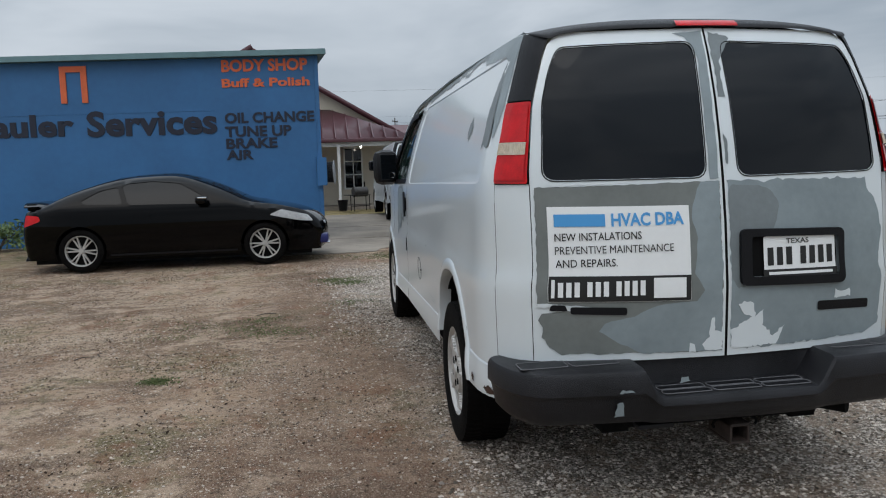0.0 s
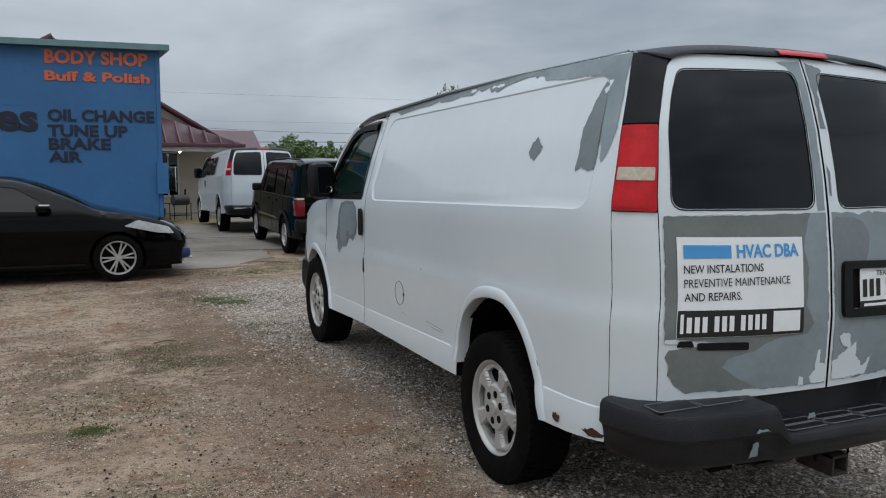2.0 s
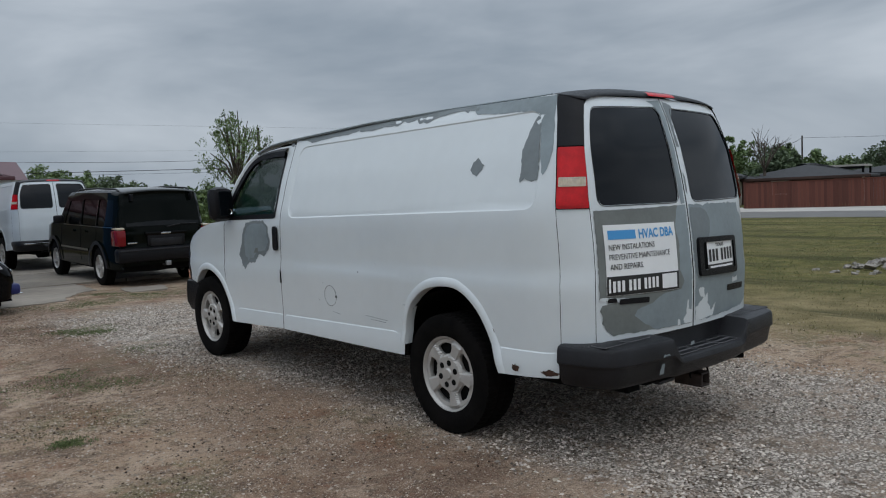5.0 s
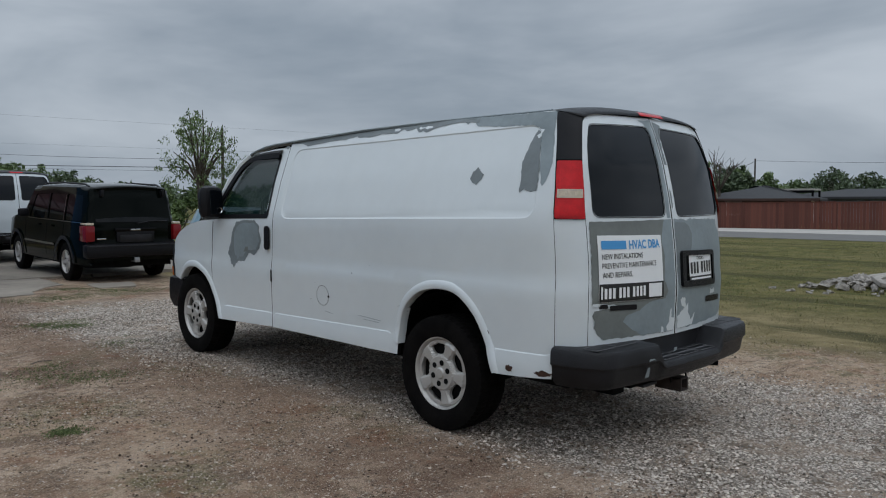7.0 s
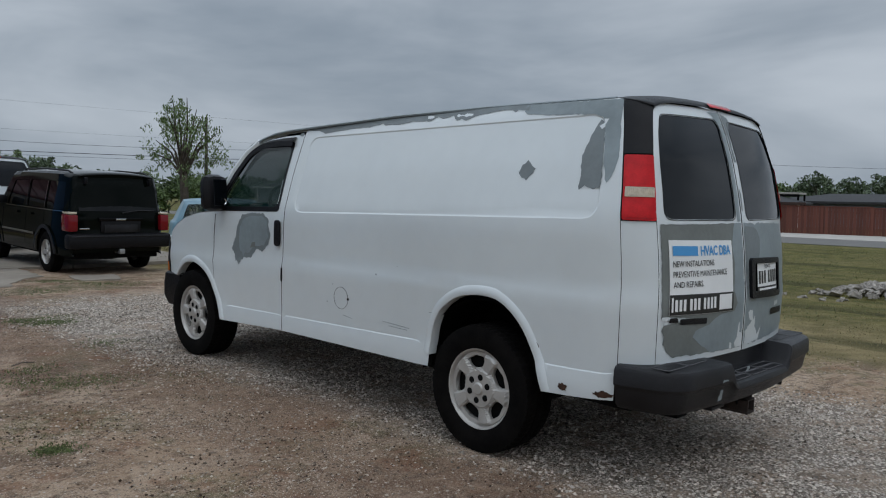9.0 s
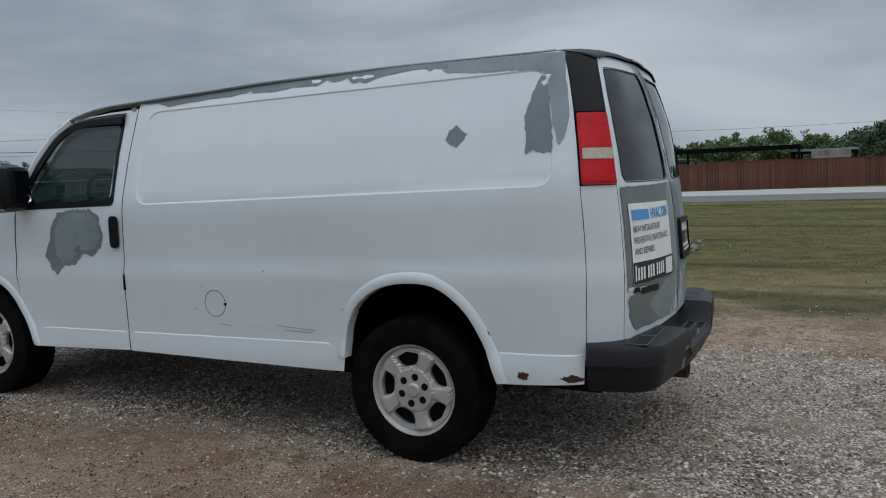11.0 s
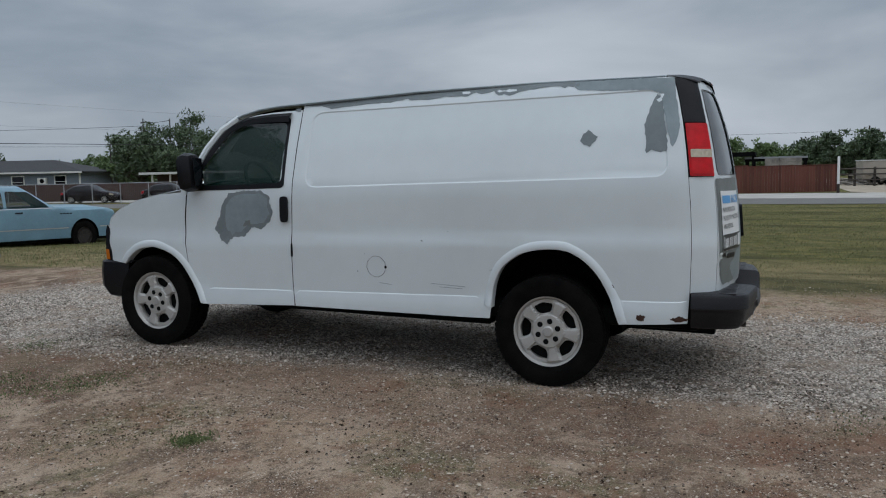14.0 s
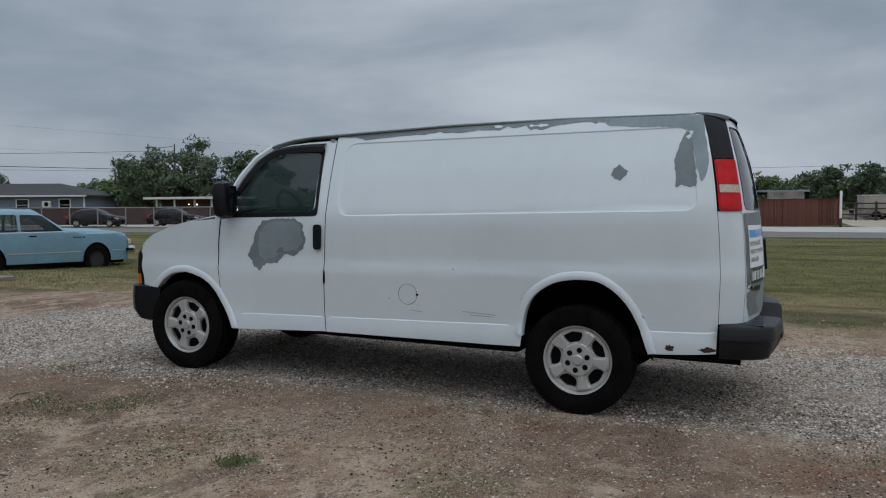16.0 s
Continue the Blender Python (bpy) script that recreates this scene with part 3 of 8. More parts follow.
def build_shop():
    shop = thing("workshop", "blue painted workshop with painted service lettering and a flat roof", "building", kind="structure")
    bm = bmesh.new()
    L, D = 17.0, 5.5

    def q(s, d, z):
        return W_A + W_U * s + Vector((-0.14, 1.0, 0)) * d + Vector((0, 0, z))
    for s0, s1, d0, d1 in ((0, L, 0, 0.15), (0, L, D - 0.15, D), (0, 0.15, 0.15, D - 0.15), (L - 0.15, L, 0.15, D - 0.15)):
        vs = [bm.verts.new(q(s, d, z)) for z in (-0.1, 3.86) for s, d in ((s0, d0), (s1, d0), (s1, d1), (s0, d1))]
        for f in ((3, 2, 1, 0), (4, 5, 6, 7), (0, 1, 5, 4), (1, 2, 6, 5), (2, 3, 7, 6), (3, 0, 4, 7)):
            bm.faces.new([vs[i] for i in f])
    bmesh.ops.recalc_face_normals(bm, faces=bm.faces[:])
    part("wall", bm, M["bluewall"], shop, smooth=0)

    def bar(name, s0, s1, d0, d1, z0, z1, mt, label="", tilt=0.0):
        b = bmesh.new()
        vs = [b.verts.new(q(s, d, z + (tilt if d == d1 else 0))) for z in (z0, z1) for s, d in ((s0, d0), (s1, d0), (s1, d1), (s0, d1))]
        for f in ((3, 2, 1, 0), (4, 5, 6, 7), (0, 1, 5, 4), (1, 2, 6, 5), (2, 3, 7, 6), (3, 0, 4, 7)):
            b.faces.new([vs[i] for i in f])
        bmesh.ops.recalc_face_normals(b, faces=b.faces[:])
        return part(name, b, M[mt], shop, label, smooth=0)
    bar("fascia", -0.16, L, -0.20, -0.15, 3.86, 3.97, "fascia", "grey-green metal roof edge")
    bar("roof", -0.18, L, -0.15, D + 0.2, 3.875, 3.955, "fascia", tilt=-0.35)
    bar("panel_joint", 2.10, L, -0.006, 0.0, 2.80, 2.815, "bluewall")
    bar("corner_post", -0.02, 0.05, -0.02, 0.03, 0.0, 3.86, "bluewall")
    bar("corner_strip", -0.03, 0.0, -0.01, 0.10, 0.0, 3.86, "bluewall")
    bar("vent_box", -0.10, 0.10, -0.14, -0.02, 1.20, 1.78, "bluewall", "blue painted steel box")
    # painted words
    for nm, body, s, z, wd, ht, mt in (("lettering", "BODY SHOP", 1.93, 3.57, 1.75, 0.25, "orange"), ("lettering", "Buff & Polish", 1.94, 3.26, 1.79, 0.18, "orange"), ("lettering", "OIL CHANGE", 1.92, 2.53, 1.83, 0.22, "navy"), ("lettering", "TUNE UP", 1.93, 2.25, 1.36, 0.22, "navy"), ("lettering", "BRAKE", 1.92, 2.015, 1.05, 0.21, "navy"), ("lettering", "AIR", 1.93, 1.785, 0.56, 0.20, "navy")):
        writing(nm, body, 1.0, M[mt], shop, wall_m(s, z), wd, 0.012, 0.032, height=ht)
    writing("lettering", "Services", 1.0, M["navy"], shop, wall_m(4.72, 2.33), 2.64, 0.012, 0.034, height=0.53)
    writing("lettering", "auler", 1.0, M["navy"], shop, wall_m(6.63, 2.36), 1.65, 0.012, 0.034, height=0.46)
    # orange gate-shaped mark
    b = bmesh.new()
    for x0, y0, x1, y1 in ((0, 0, 0.12, 0.74), (0.42, 0, 0.54, 0.74), (0.12, 0.62, 0.42, 0.74)):
        box(b, (x0, y0, 0), (x1, y1, 0.025), 0.0)
    ob = part("gate_mark", b, M["orange"], shop, "orange gate-shaped sign mark", smooth=0)
    ob.matrix_basis = wall_m(5.19, 3.03)
    # hose reel beside the corner
    reel = thing("hose_reel", "black hose reel on the corner of the blue workshop", "hose reel", face_to(q(-0.19, 0.15, 1.47), W_U, (0, 0, 1)))
    part("spool", lathe([(-0.11, 0.0), (-0.11, 0.25), (-0.10, 0.25), (-0.10, 0.13), (0.10, 0.13), (0.10, 0.25), (0.11, 0.25), (0.11, 0.0)], 24, "X"), M["steel"], reel)
    for k in range(8):
        part("hose", lathe([(-0.084 + 0.024 * k + 0.011 * math.cos(a), 0.20 + 0.02 * math.sin(a)) for a in [i * math.pi / 4 for i in range(9)]], 24, "X"), M["cable"], reel)
    part("bracket", boxm((-0.02, -0.03, -0.03), (0.17, 0.03, 0.03)), M["steel"], reel)


build_shop()

# ---------------------------------------------------------------- the cargo van
VAN = pose(0.03, 0.0, -0.035, 1.07, 0, 0)
V_REAR = smooth_line([(0.0, -1.155), (0.4, -1.133), (0.72, -1.082), (0.80, -1.056), (0.85, -1.018), (0.888, -0.965), (0.918, -0.90), (0.942, -0.815), (0.955, -0.70)], 8)
V_LEN = [0.0]
for _a, _b in zip(V_REAR, V_REAR[1:]):
    V_LEN.append(V_LEN[-1] + math.hypot(_b[0] - _a[0], _b[1] - _a[1]))
U0 = V_LEN[-1]
U_DOOR = 0.810   # edge of the rear doors, along the contour
U_SEAM = U0 - 0.212  # seam between the rear corner and the side


def v_width(z):
    return float(np.interp(z, [0.2, 0.36, 0.44, 0.52, 0.611, 0.618, 0.98, 1.06, 1.36, 1.45, 1.72, 2.0, 2.06, 2.12], [0.90, 0.930, 0.955, 0.960, 0.950, 0.9455, 0.956, 0.944, 0.945, 0.935, 0.862, 0.768, 0.742, 0.70]))


def van_skin(u, z, out=0.0):
    """The van's left flank: u runs from the middle of the rear doors round the corner and along the side (y + 0.70 + U0)."""
    if u < U0:
        x = float(np.interp(u, V_LEN, [p[0] for p in V_REAR]))
        y = float(np.interp(u, V_LEN, [p[1] for p in V_REAR]))
    else:
        x, y = 0.955, u - U0 - 0.70
    rake = 0.030 * max(-1.0, min(3.0, y))
    w = v_width(z + rake)
    s = min(1, max(0, (-0.15 - y) / 0.95))
    s = s * s * (3 - 2 * s)
    lean = float(np.interp(z, [0.4, 0.70, 1.0, 1.25, 1.445, 1.60, 1.78, 1.95, 2.07, 2.10], [0.0, -0.016, -0.022, 0.0, 0.028, 0.058, 0.102, 0.160, 0.213, 0.230])) * (1 - 0.28 * min(1, x / 0.93) ** 3)
    if y > 3.2:
        x *= 1 - 0.095 * ((y - 3.2) / 1.0) ** 2
    e = float(np.interp(z, [1.40, 1.78, 2.1], [1.0, 0.66, 0.58]))
    q = min(1, x / 0.62)
    e = 1 - (1 - e) * q * q * (3 - 2 * q)
    k = w * (x / 0.955) ** (e - 1) / 0.955 if 0.01 < x < 0.955 else w / 0.955
    # the long shallow panel pressed into the side
    if 0.2 < u - U0 + 2 and y > -0.78:
        k -= 0.0055 * v_press(y, z)
    k *= 1 + 0.02 * (x / 0.955) ** 3
    nx, ny = (x, -0.6) if u > 0.9 else (x * 0.3, -1)
    ln = math.hypot(nx, ny)
    if u >= U0:
        nx, ny, ln = 1, 0, 1
    return (-(x * k) - out * nx / ln, y + s * lean + out * ny / ln, z)


PRESS, PRESS_IN = [], []


def v_press(y, z):
    if not PRESS or not inside(PRESS, (y, z)):
        return 0.0
    return min(1.0, dist_to(PRESS + PRESS[:1], (y, z)) / 0.009)


def van_u(y, z):
    """Where the point at y and height z of the flank lies along the contour."""
    a, b = 0.3, U0 + 5.0
    for _ in range(40):
        c = (a + b) / 2
        if van_skin(c, z)[1] < y:
            a = c
        else:
            b = c
    return a


def press_at(pts):
    return [(van_u(y, z) - 0.70 - U0, z) for y, z in pts]


PRESS, PRESS_IN = (press_at(rounded([(1.925 - d, 1.352 + d), (-0.775 + d, 1.440 + d), (-0.705 + d, 2.003 - d), (1.935 - d, 1.930 - d)], 0.10 - d, 5)) for d in (0.0, 0.009))


def yz(pts):
    """Points of the flank, given by y and height, as points of the contour."""
    return [(van_u(y, z), z) for y, z in pts]


def yu(pts):
    return [(y + 0.70 + U0, z) for y, z in pts]


def arc_pts(cy, cz, ry, rz, a0, a1, n=18):
    return [(cy + ry * math.cos(radians(a0 + (a1 - a0) * i / n)), cz + rz * math.sin(radians(a0 + (a1 - a0) * i / n))) for i in range(n + 1)]


def gutter_z(y):
    return float(np.interp(y, [-0.8, 0.18, 1.04, 2.03, 2.30, 2.48, 2.62, 2.72], [2.083, 2.074, 2.049, 1.994, 1.977, 1.955, 1.912, 1.868]))


ARCH_R = [(0.412, 0.452), (0.402, 0.53), (0.396, 0.62), (0.378, 0.712), (0.323, 0.819), (0.215, 0.903), (0.112, 0.940), (-0.016, 0.955), (-0.139, 0.943), (-0.244, 0.886), (-0.334, 0.797), (-0.409, 0.670), (-0.451, 0.565), (-0.485, 0.476)]
ARCH_F = [(2.925, 0.385), (2.96, 0.48), (3.04, 0.61), (3.12, 0.72), (3.23, 0.80), (3.40, 0.848), (3.57, 0.828), (3.69, 0.76), (3.76, 0.69), (3.785, 0.60)]


def van_wheel(name="wheel"):
    """A wheel that looks along -x, its middle at the origin: tyre, five-spoke rim, cap, dark discs for the lug holes.
    """
    w = new(name)
    cols = [(0.115, 0.245), (0.122, 0.27), (0.128, 0.32), (0.122, 0.355)]
    tread = [0.116, 0.108, 0.074, 0.066, 0.030, 0.022, -0.022, -0.030, -0.066, -0.074, -0.108, -0.116]
    prof = cols + [(x, 0.386 - 0.9 * max(0, abs(x) - 0.08) ** 1.5) for x in tread] + [(-x, r) for x, r in cols[::-1]] + [(-0.095, 0.240)]
    bm = lathe(prof, 180)
    n = len(prof)
    bm.verts.ensure_lookup_table()
    for i in range(180):
        for j in range(len(cols), len(cols) + len(tread)):
            k = (j - len(cols)) // 2
            cut = (i + k) % 3 == 0
            if cut or (j - len(cols)) in (4, 7):
                v = bm.verts[i * n + j]
                v.co = Vector((v.co.x, v.co.y * 0.983, v.co.z * 0.983))
    bmesh.ops.recalc_face_normals(bm, faces=bm.faces[:])
    part("tyre", bm, M["rubber"], w, "worn black all-terrain tyre", smooth=25)
    rim = part("rim", lathe([(0.10, 0.236), (-0.02, 0.205), (-0.075, 0.215), (-0.098, 0.232), (-0.107, 0.243), (-0.112, 0.243), (-0.110, 0.236), (-0.092, 0.226)], 48), M["alloy"], w, "dull five-spoke alloy rim")
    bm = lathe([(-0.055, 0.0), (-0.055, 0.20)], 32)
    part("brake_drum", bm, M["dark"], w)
    # one dish with five windows, cut as a flat plate with depth
    outer = [(0.222 * math.cos(2 * math.pi * i / 60), 0.222 * math.sin(2 * math.pi * i / 60)) for i in range(60)]
    holes = []
    for k in range(5):
        a = math.pi / 2 + 2 * math.pi * (k + 0.5) / 5
        pts = [(0.130, -0.27), (0.155, -0.37), (0.196, -0.37), (0.204, 0), (0.196, 0.37), (0.155, 0.37), (0.130, 0.27), (0.124, 0)]
        holes.append(rounded([(r * math.cos(a + q), r * math.sin(a + q)) for r, q in pts], 0.012, 2))

    def dish(p, q):
        r = math.hypot(p, q)
        a = math.atan2(q, p) - math.pi / 2
        off = abs((a / (2 * math.pi / 5)) % 1.0 - 0.5) * 2 * math.pi / 5
        spoke = max(smooth01(0.385, 0.425, off), 1 - smooth01(0.112, 0.120, r)) * (1 - smooth01(0.208, 0.216, r))
        return (-0.092 - 0.016 * float(spoke) + 0.012 * (1 - r / 0.222) * (r > 0.113), p, q)

    bm = chart(outer, dish, 0.009, holes, out_dir=(-1, 0, 0))
    geo = bmesh.ops.extrude_face_region(bm, geom=bm.faces[:])
    bmesh.ops.translate(bm, vec=(0.022, 0, 0), verts=[v for v in geo["geom"] if isinstance(v, bmesh.types.BMVert)])
    part("spokes", bm, M["alloy"], rim, smooth=22)
    part("centre_cap", lathe([(-0.118, 0.0), (-0.118, 0.030), (-0.108, 0.040), (-0.08, 0.042)], 24), M["alloy"], rim)
    # six lug holes: their dark inside is put on as near-black discs
    for k in range(6):
        a = 2 * math.pi * k / 6 + 0.3
        mm = Matrix.Translation((-0.110, 0.072 * math.cos(a), 0.072 * math.sin(a)))
        part("lug_nut", lathe([(-0.001, 0.0), (-0.002, 0.013), (0.0, 0.0195), (0.02, 0.0195)], 14, m=mm), M["dark"], rim)
    return w


def build_van(name, label, m, mid=(0, 1.5, 1)):
    van = thing(name, label, "van", m)
    both = (False, True)
    # dark shell behind the seams
    back = [(U_SEAM - 0.06, 0.50)] + yu([(-0.50, 0.49)] + ARCH_R[::-1] + [(0.62, 0.455), (2.85, 0.41)] + ARCH_F + [(3.90, 0.62), (3.93, 1.02), (3.88, 1.10), (3.70, 1.19), (3.45, 1.255), (3.05, 1.30)])
    win = rounded([(3.01, 1.345), (2.150, 1.375), (2.148, 1.880), (2.60, 1.875), (2.77, 1.76), (2.91, 1.56)], 0.05)
    top = [(2.72, 1.865), (2.62, 1.905), (2.48, 1.94), (2.30, 1.968), (2.03, 1.982), (1.04, 2.03), (0.18, 2.058), (-0.78, 2.072)]
    full = back + yu([(2.955, 1.50), (2.86, 1.70)] + top) + [(U_SEAM - 0.06, 2.07)]
    for mi in both:
        part("seam_backing", chart(full, lambda u, z: van_skin(u, z, -0.032), 0.10, [yu(win)], mirror=mi, outward=(0, 1.5, 1)), M["seam"], van)
    # side panel
    side_o = [(U_SEAM, 0.505)] + yu([(-0.495, 0.475)] + dense(ARCH_R[::-1], 0.05, False)[1:] + [(0.585, 0.448), (2.012, 0.436), (2.034, 0.60), (2.038, 0.91), (2.030, 1.33), (2.030, 1.992), (1.04, 2.047), (0.18, 2.072), (-0.70, 2.081), (-0.84, 2.084)])
    side_o += [(U_SEAM, z) for z in (2.086, 1.8, 1.42, 0.8)]
    side_o = dense(side_o, 0.06)
    extra = [yu(PRESS), yu(PRESS_IN)]
    for za, zb in ((0.611, 0.618), (0.98, 1.06)):
        for ya, yb in ((1.98, 0.52), (-0.50, -0.86)) if za < 0.7 else ((1.98, -0.86),):
            ln = [ya + (yb - ya) * i / 24 for i in range(25)]
            extra.append(yu([(y, za - 0.030 * y) for y in ln] + [(y, zb - 0.030 * y) for y in ln[::-1]]))
    for mi in both:
        part("side_panel", chart(side_o, van_skin, 0.05, (), extra, mi, (0, 1.5, 1)), M["white"], van, smooth=25)
    # roof
    rows = []
    for y in [-0.70 + i * (2.5 + 0.70) / 26 for i in range(27)] + [2.62, 2.72]:
        z = gutter_z(y)
        w = v_width(z) - 0.004
        crown = 0.060 if y < 2.4 else 0.052
        rows.append([(-w + 2 * w * j / 20, y, z + crown * (1 - abs(2 * j / 20 - 1) ** 2.6)) for j in range(21)])
    part("roof", oriented(loft(rows), mid), M["white"], van)
    # gutter rails
    for s in (-1, 1):
        pts = [(s * (v_width(gutter_z(y)) + 0.004), y, gutter_z(y) + 0.006) for y in [-0.72 + 0.15 * i for i in range(22)] + [2.58, 2.68, 2.74]]
        part("roof_gutter", tube(pts, 0.009, 6), M["primer2"], van, "weathered grey gutter rail")
    # roof cap over the rear doors
    rows = []
    for t in (0, 0.02, 0.06, 0.15, 0.35, 0.65, 1.0):
        u_row = []
        for j in range(-16, 17):
            u = min(1, abs(j) / 16)
            x, y, z = van_skin(u * (U_SEAM + 0.012), float(np.interp(u, (0, 0.3, 0.55, 0.68, 0.76, 0.86, 1.0), (2.075, 2.072, 2.062, 2.050, 2.031, 2.050, 2.078))))
            zc = gutter_z(-0.7) + 0.003 + 0.060 * (1 - min(1, abs(x) / 0.74) ** 2.6)
            fy = -0.69
            yy, zz = y - 0.012 + (fy - y) * t, (z + 0.008) + (zc - 0.006 - z) * math.sqrt(math.sin(t * math.pi / 2))
            u_row.append((x * (1 if j < 0 else -1), yy, zz))
        rows.append(u_row)
    part("roof_cap", oriented(loft(rows), mid), M["trim"], van, "black plastic cap over the rear doors")
    # rear corners: black trim, tail lamp, white panel
    for mi in both:
        part("corner_panel", chart(dense([(U_DOOR + 0.0035, 0.70), (U_SEAM - 0.0035, 0.70), (U_SEAM - 0.0035, 1.438), (U_DOOR + 0.0035, 1.440)], 0.05), van_skin, 0.05, mirror=mi, outward=(0, 1.5, 1)), M["white"], van)
        part("corner_trim", chart(dense([(U_DOOR + 0.004, 1.787), (U_SEAM - 0.004, 1.787), (U_SEAM - 0.003, 2.078), (U_DOOR + 0.10, 2.072), (U_DOOR - 0.04, 2.052), (U_DOOR - 0.026, 2.02), (U_DOOR - 0.008, 1.95)], 0.04), lambda u, z: van_skin(u, z, 0.006), 0.04, mirror=mi, outward=(0, 1.5, 1)), M["trim"], van, "black plastic corner trim")
        lamp = new("tail_lamp")
        lamp.parent = van
        ua, ub = U_DOOR + 0.004, U_SEAM - 0.003
        part("gasket", chart(dense([(ua, 1.440), (ub, 1.440), (ub, 1.787), (ua, 1.787)], 0.05), lambda u, z: van_skin(u, z, 0.003), 0.05, mirror=mi, outward=(0, 1.5, 1)), M["dark"], lamp)
        part("housing", chart(dense(rounded([(ua + 0.005, 1.444), (ub - 0.004, 1.444), (ub - 0.006, 1.780), (ua + 0.004, 1.780)], 0.012), 0.03), lambda u, z: van_skin(u, z, 0.011), 0.03, mirror=mi, outward=(0, 1.5, 1)), M["red"], lamp, "red plastic lamp rim")
        for nm, z0, z1, mt in (("red_lens", 1.616, 1.768, "red"), ("clear_lens", 1.563, 1.614, "lens"), ("red_lens", 1.458, 1.561, "red")):
            bulge = 0.021 if mt == "lens" else 0.017
            part(nm, chart(dense(rounded([(ua + 0.020, z0), (ub - 0.014, z0), (ub - 0.016, z1), (ua + 0.019, z1)], 0.006), 0.02), lambda u, z: van_skin(u, z, bulge), 0.03, mirror=mi, outward=(0, 1.5, 1)), M[mt], lamp)
        for k in range(15):
            uu = ua + 0.026 + (ub - ua - 0.046) * k / 14
            rib = [van_skin(uu, z, 0.0215) for z in (1.566, 1.589, 1.611)]
            part("lens_rib", tube([(-c[0], c[1], c[2]) for c in rib] if mi else rib, 0.0022, 4), M["lens"], lamp)
    # rear doors with glass
    for mi in both:
        door = part("rear_door", chart(dense([(0.006, 0.70), (U_DOOR, 0.70), (U_DOOR, 1.45), (U_DOOR - 0.003, 1.80), (U_DOOR - 0.014, 1.95), (U_DOOR - 0.034, 2.015), (U_DOOR - 0.075, 2.048), (U_DOOR - 0.15, 2.066), (0.006, 2.080)], 0.05), van_skin, 0.05,
                                       [dense(rounded([(0.074, 1.450), (0.751, 1.454), (0.748, 1.78), (0.738, 1.90), (0.700, 1.998), (0.074, 2.018)], 0.055), 0.05)], mirror=mi, outward=(0, 1.5, 1)), M["white"], van, "white rear door with grey primer showing")
        gl = rounded([(0.070, 1.446), (0.755, 1.450), (0.752, 1.78), (0.742, 1.905), (0.703, 2.003), (0.070, 2.022)], 0.055)
        part("window", chart(dense(gl, 0.05), lambda u, z: van_skin(u, z, -0.004), 0.06, mirror=mi, outward=(0, 1.5, 1)), M["tint"], door, "black tinted rear window")
        part("window_seal", tube([van_skin(u, z, 0.001) if not mi else (lambda c: (-c[0], c[1], c[2]))(van_skin(u, z, 0.001)) for u, z in dense(gl, 0.04) + [gl[0]]], 0.0026, 6), M["trim"], door)
    part("door_gap", chart(dense([(-0.014, 0.70), (0.014, 0.70), (0.014, 2.08), (-0.014, 2.08)], 0.06), lambda u, z: (lambda c: (u, c[1] + 0.006, c[2]))(van_skin(abs(u), z)), 0.1, out_dir=(0, -1, 0)), M["seam"], van)
    def on_cap(u, v):
        c, t = van_skin(abs(u), 2.075)[1], 0.001 + 0.13 * v
        return (u, c - 0.012 + (-0.69 - c) * t - 0.006, 2.085 + 0.064 * math.sqrt(math.sin(t * math.pi / 2)))
    part("brake_light", chart(dense(rounded([(-0.128, 0.0), (0.155, 0.0), (0.152, 1.0), (-0.125, 1.0)], 0.01), 0.03), on_cap, 0.08, out_dir=(0, -0.5, 1)), M["red"], van, "red high brake light")
    # front door
    door_o = dense([(2.019, 0.438), (2.041, 0.60), (2.045, 0.91), (2.037, 1.33), (2.037, 1.955), (2.30, 1.944), (2.48, 1.925), (2.62, 1.89), (2.74, 1.825), (2.87, 1.67), (2.955, 1.50), (3.045, 1.315), (3.068, 1.10), (3.070, 0.89), (3.052, 0.73), (3.00, 0.59), (2.955, 0.49), (2.915, 0.395)], 0.05)
    for mi in both:
        door = part("front_door", chart(yu(door_o), van_skin, 0.06, [yu(dense(win, 0.05))], [yu([(2.08 + 0.08 * i, 0.611 - 0.030 * (2.08 + 0.08 * i)) for i in range(10)] + [(2.80 - 0.08 * i, 0.618 - 0.030 * (2.80 - 0.08 * i)) for i in range(10)])], mirror=mi, outward=(0, 1.5, 1)), M["white"], van, "white front door with a bare grey patch", smooth=25)
        part("window", chart(yu(dense(rounded([(3.02, 1.34), (2.142, 1.366), (2.140, 1.888), (2.60, 1.88), (2.78, 1.765), (2.92, 1.56)], 0.05), 0.06)), lambda u, z: van_skin(u, z, -0.008), 0.08, mirror=mi, outward=(0, 1.5, 1)), M["clear"], door, "green tinted side window")
        fr = rounded([(3.03, 1.318), (2.108, 1.350), (2.128, 1.902), (2.60, 1.892), (2.79, 1.77), (2.93, 1.56)], 0.04)
        fi = rounded([(2.985, 1.358), (2.138, 1.388), (2.152, 1.858), (2.585, 1.852), (2.755, 1.742), (2.89, 1.55)], 0.05)
        part("window_frame", chart(yu(dense(fr, 0.05)), lambda u, z: van_skin(u, z, 0.003), 0.08, [yu(dense(fi, 0.05))], mirror=mi, outward=(0, 1.5, 1)), M["trim"], door)
        hs = yu(rounded([(2.135, 1.085), (2.065, 1.085), (2.065, 1.285), (2.135, 1.285)], 0.03))
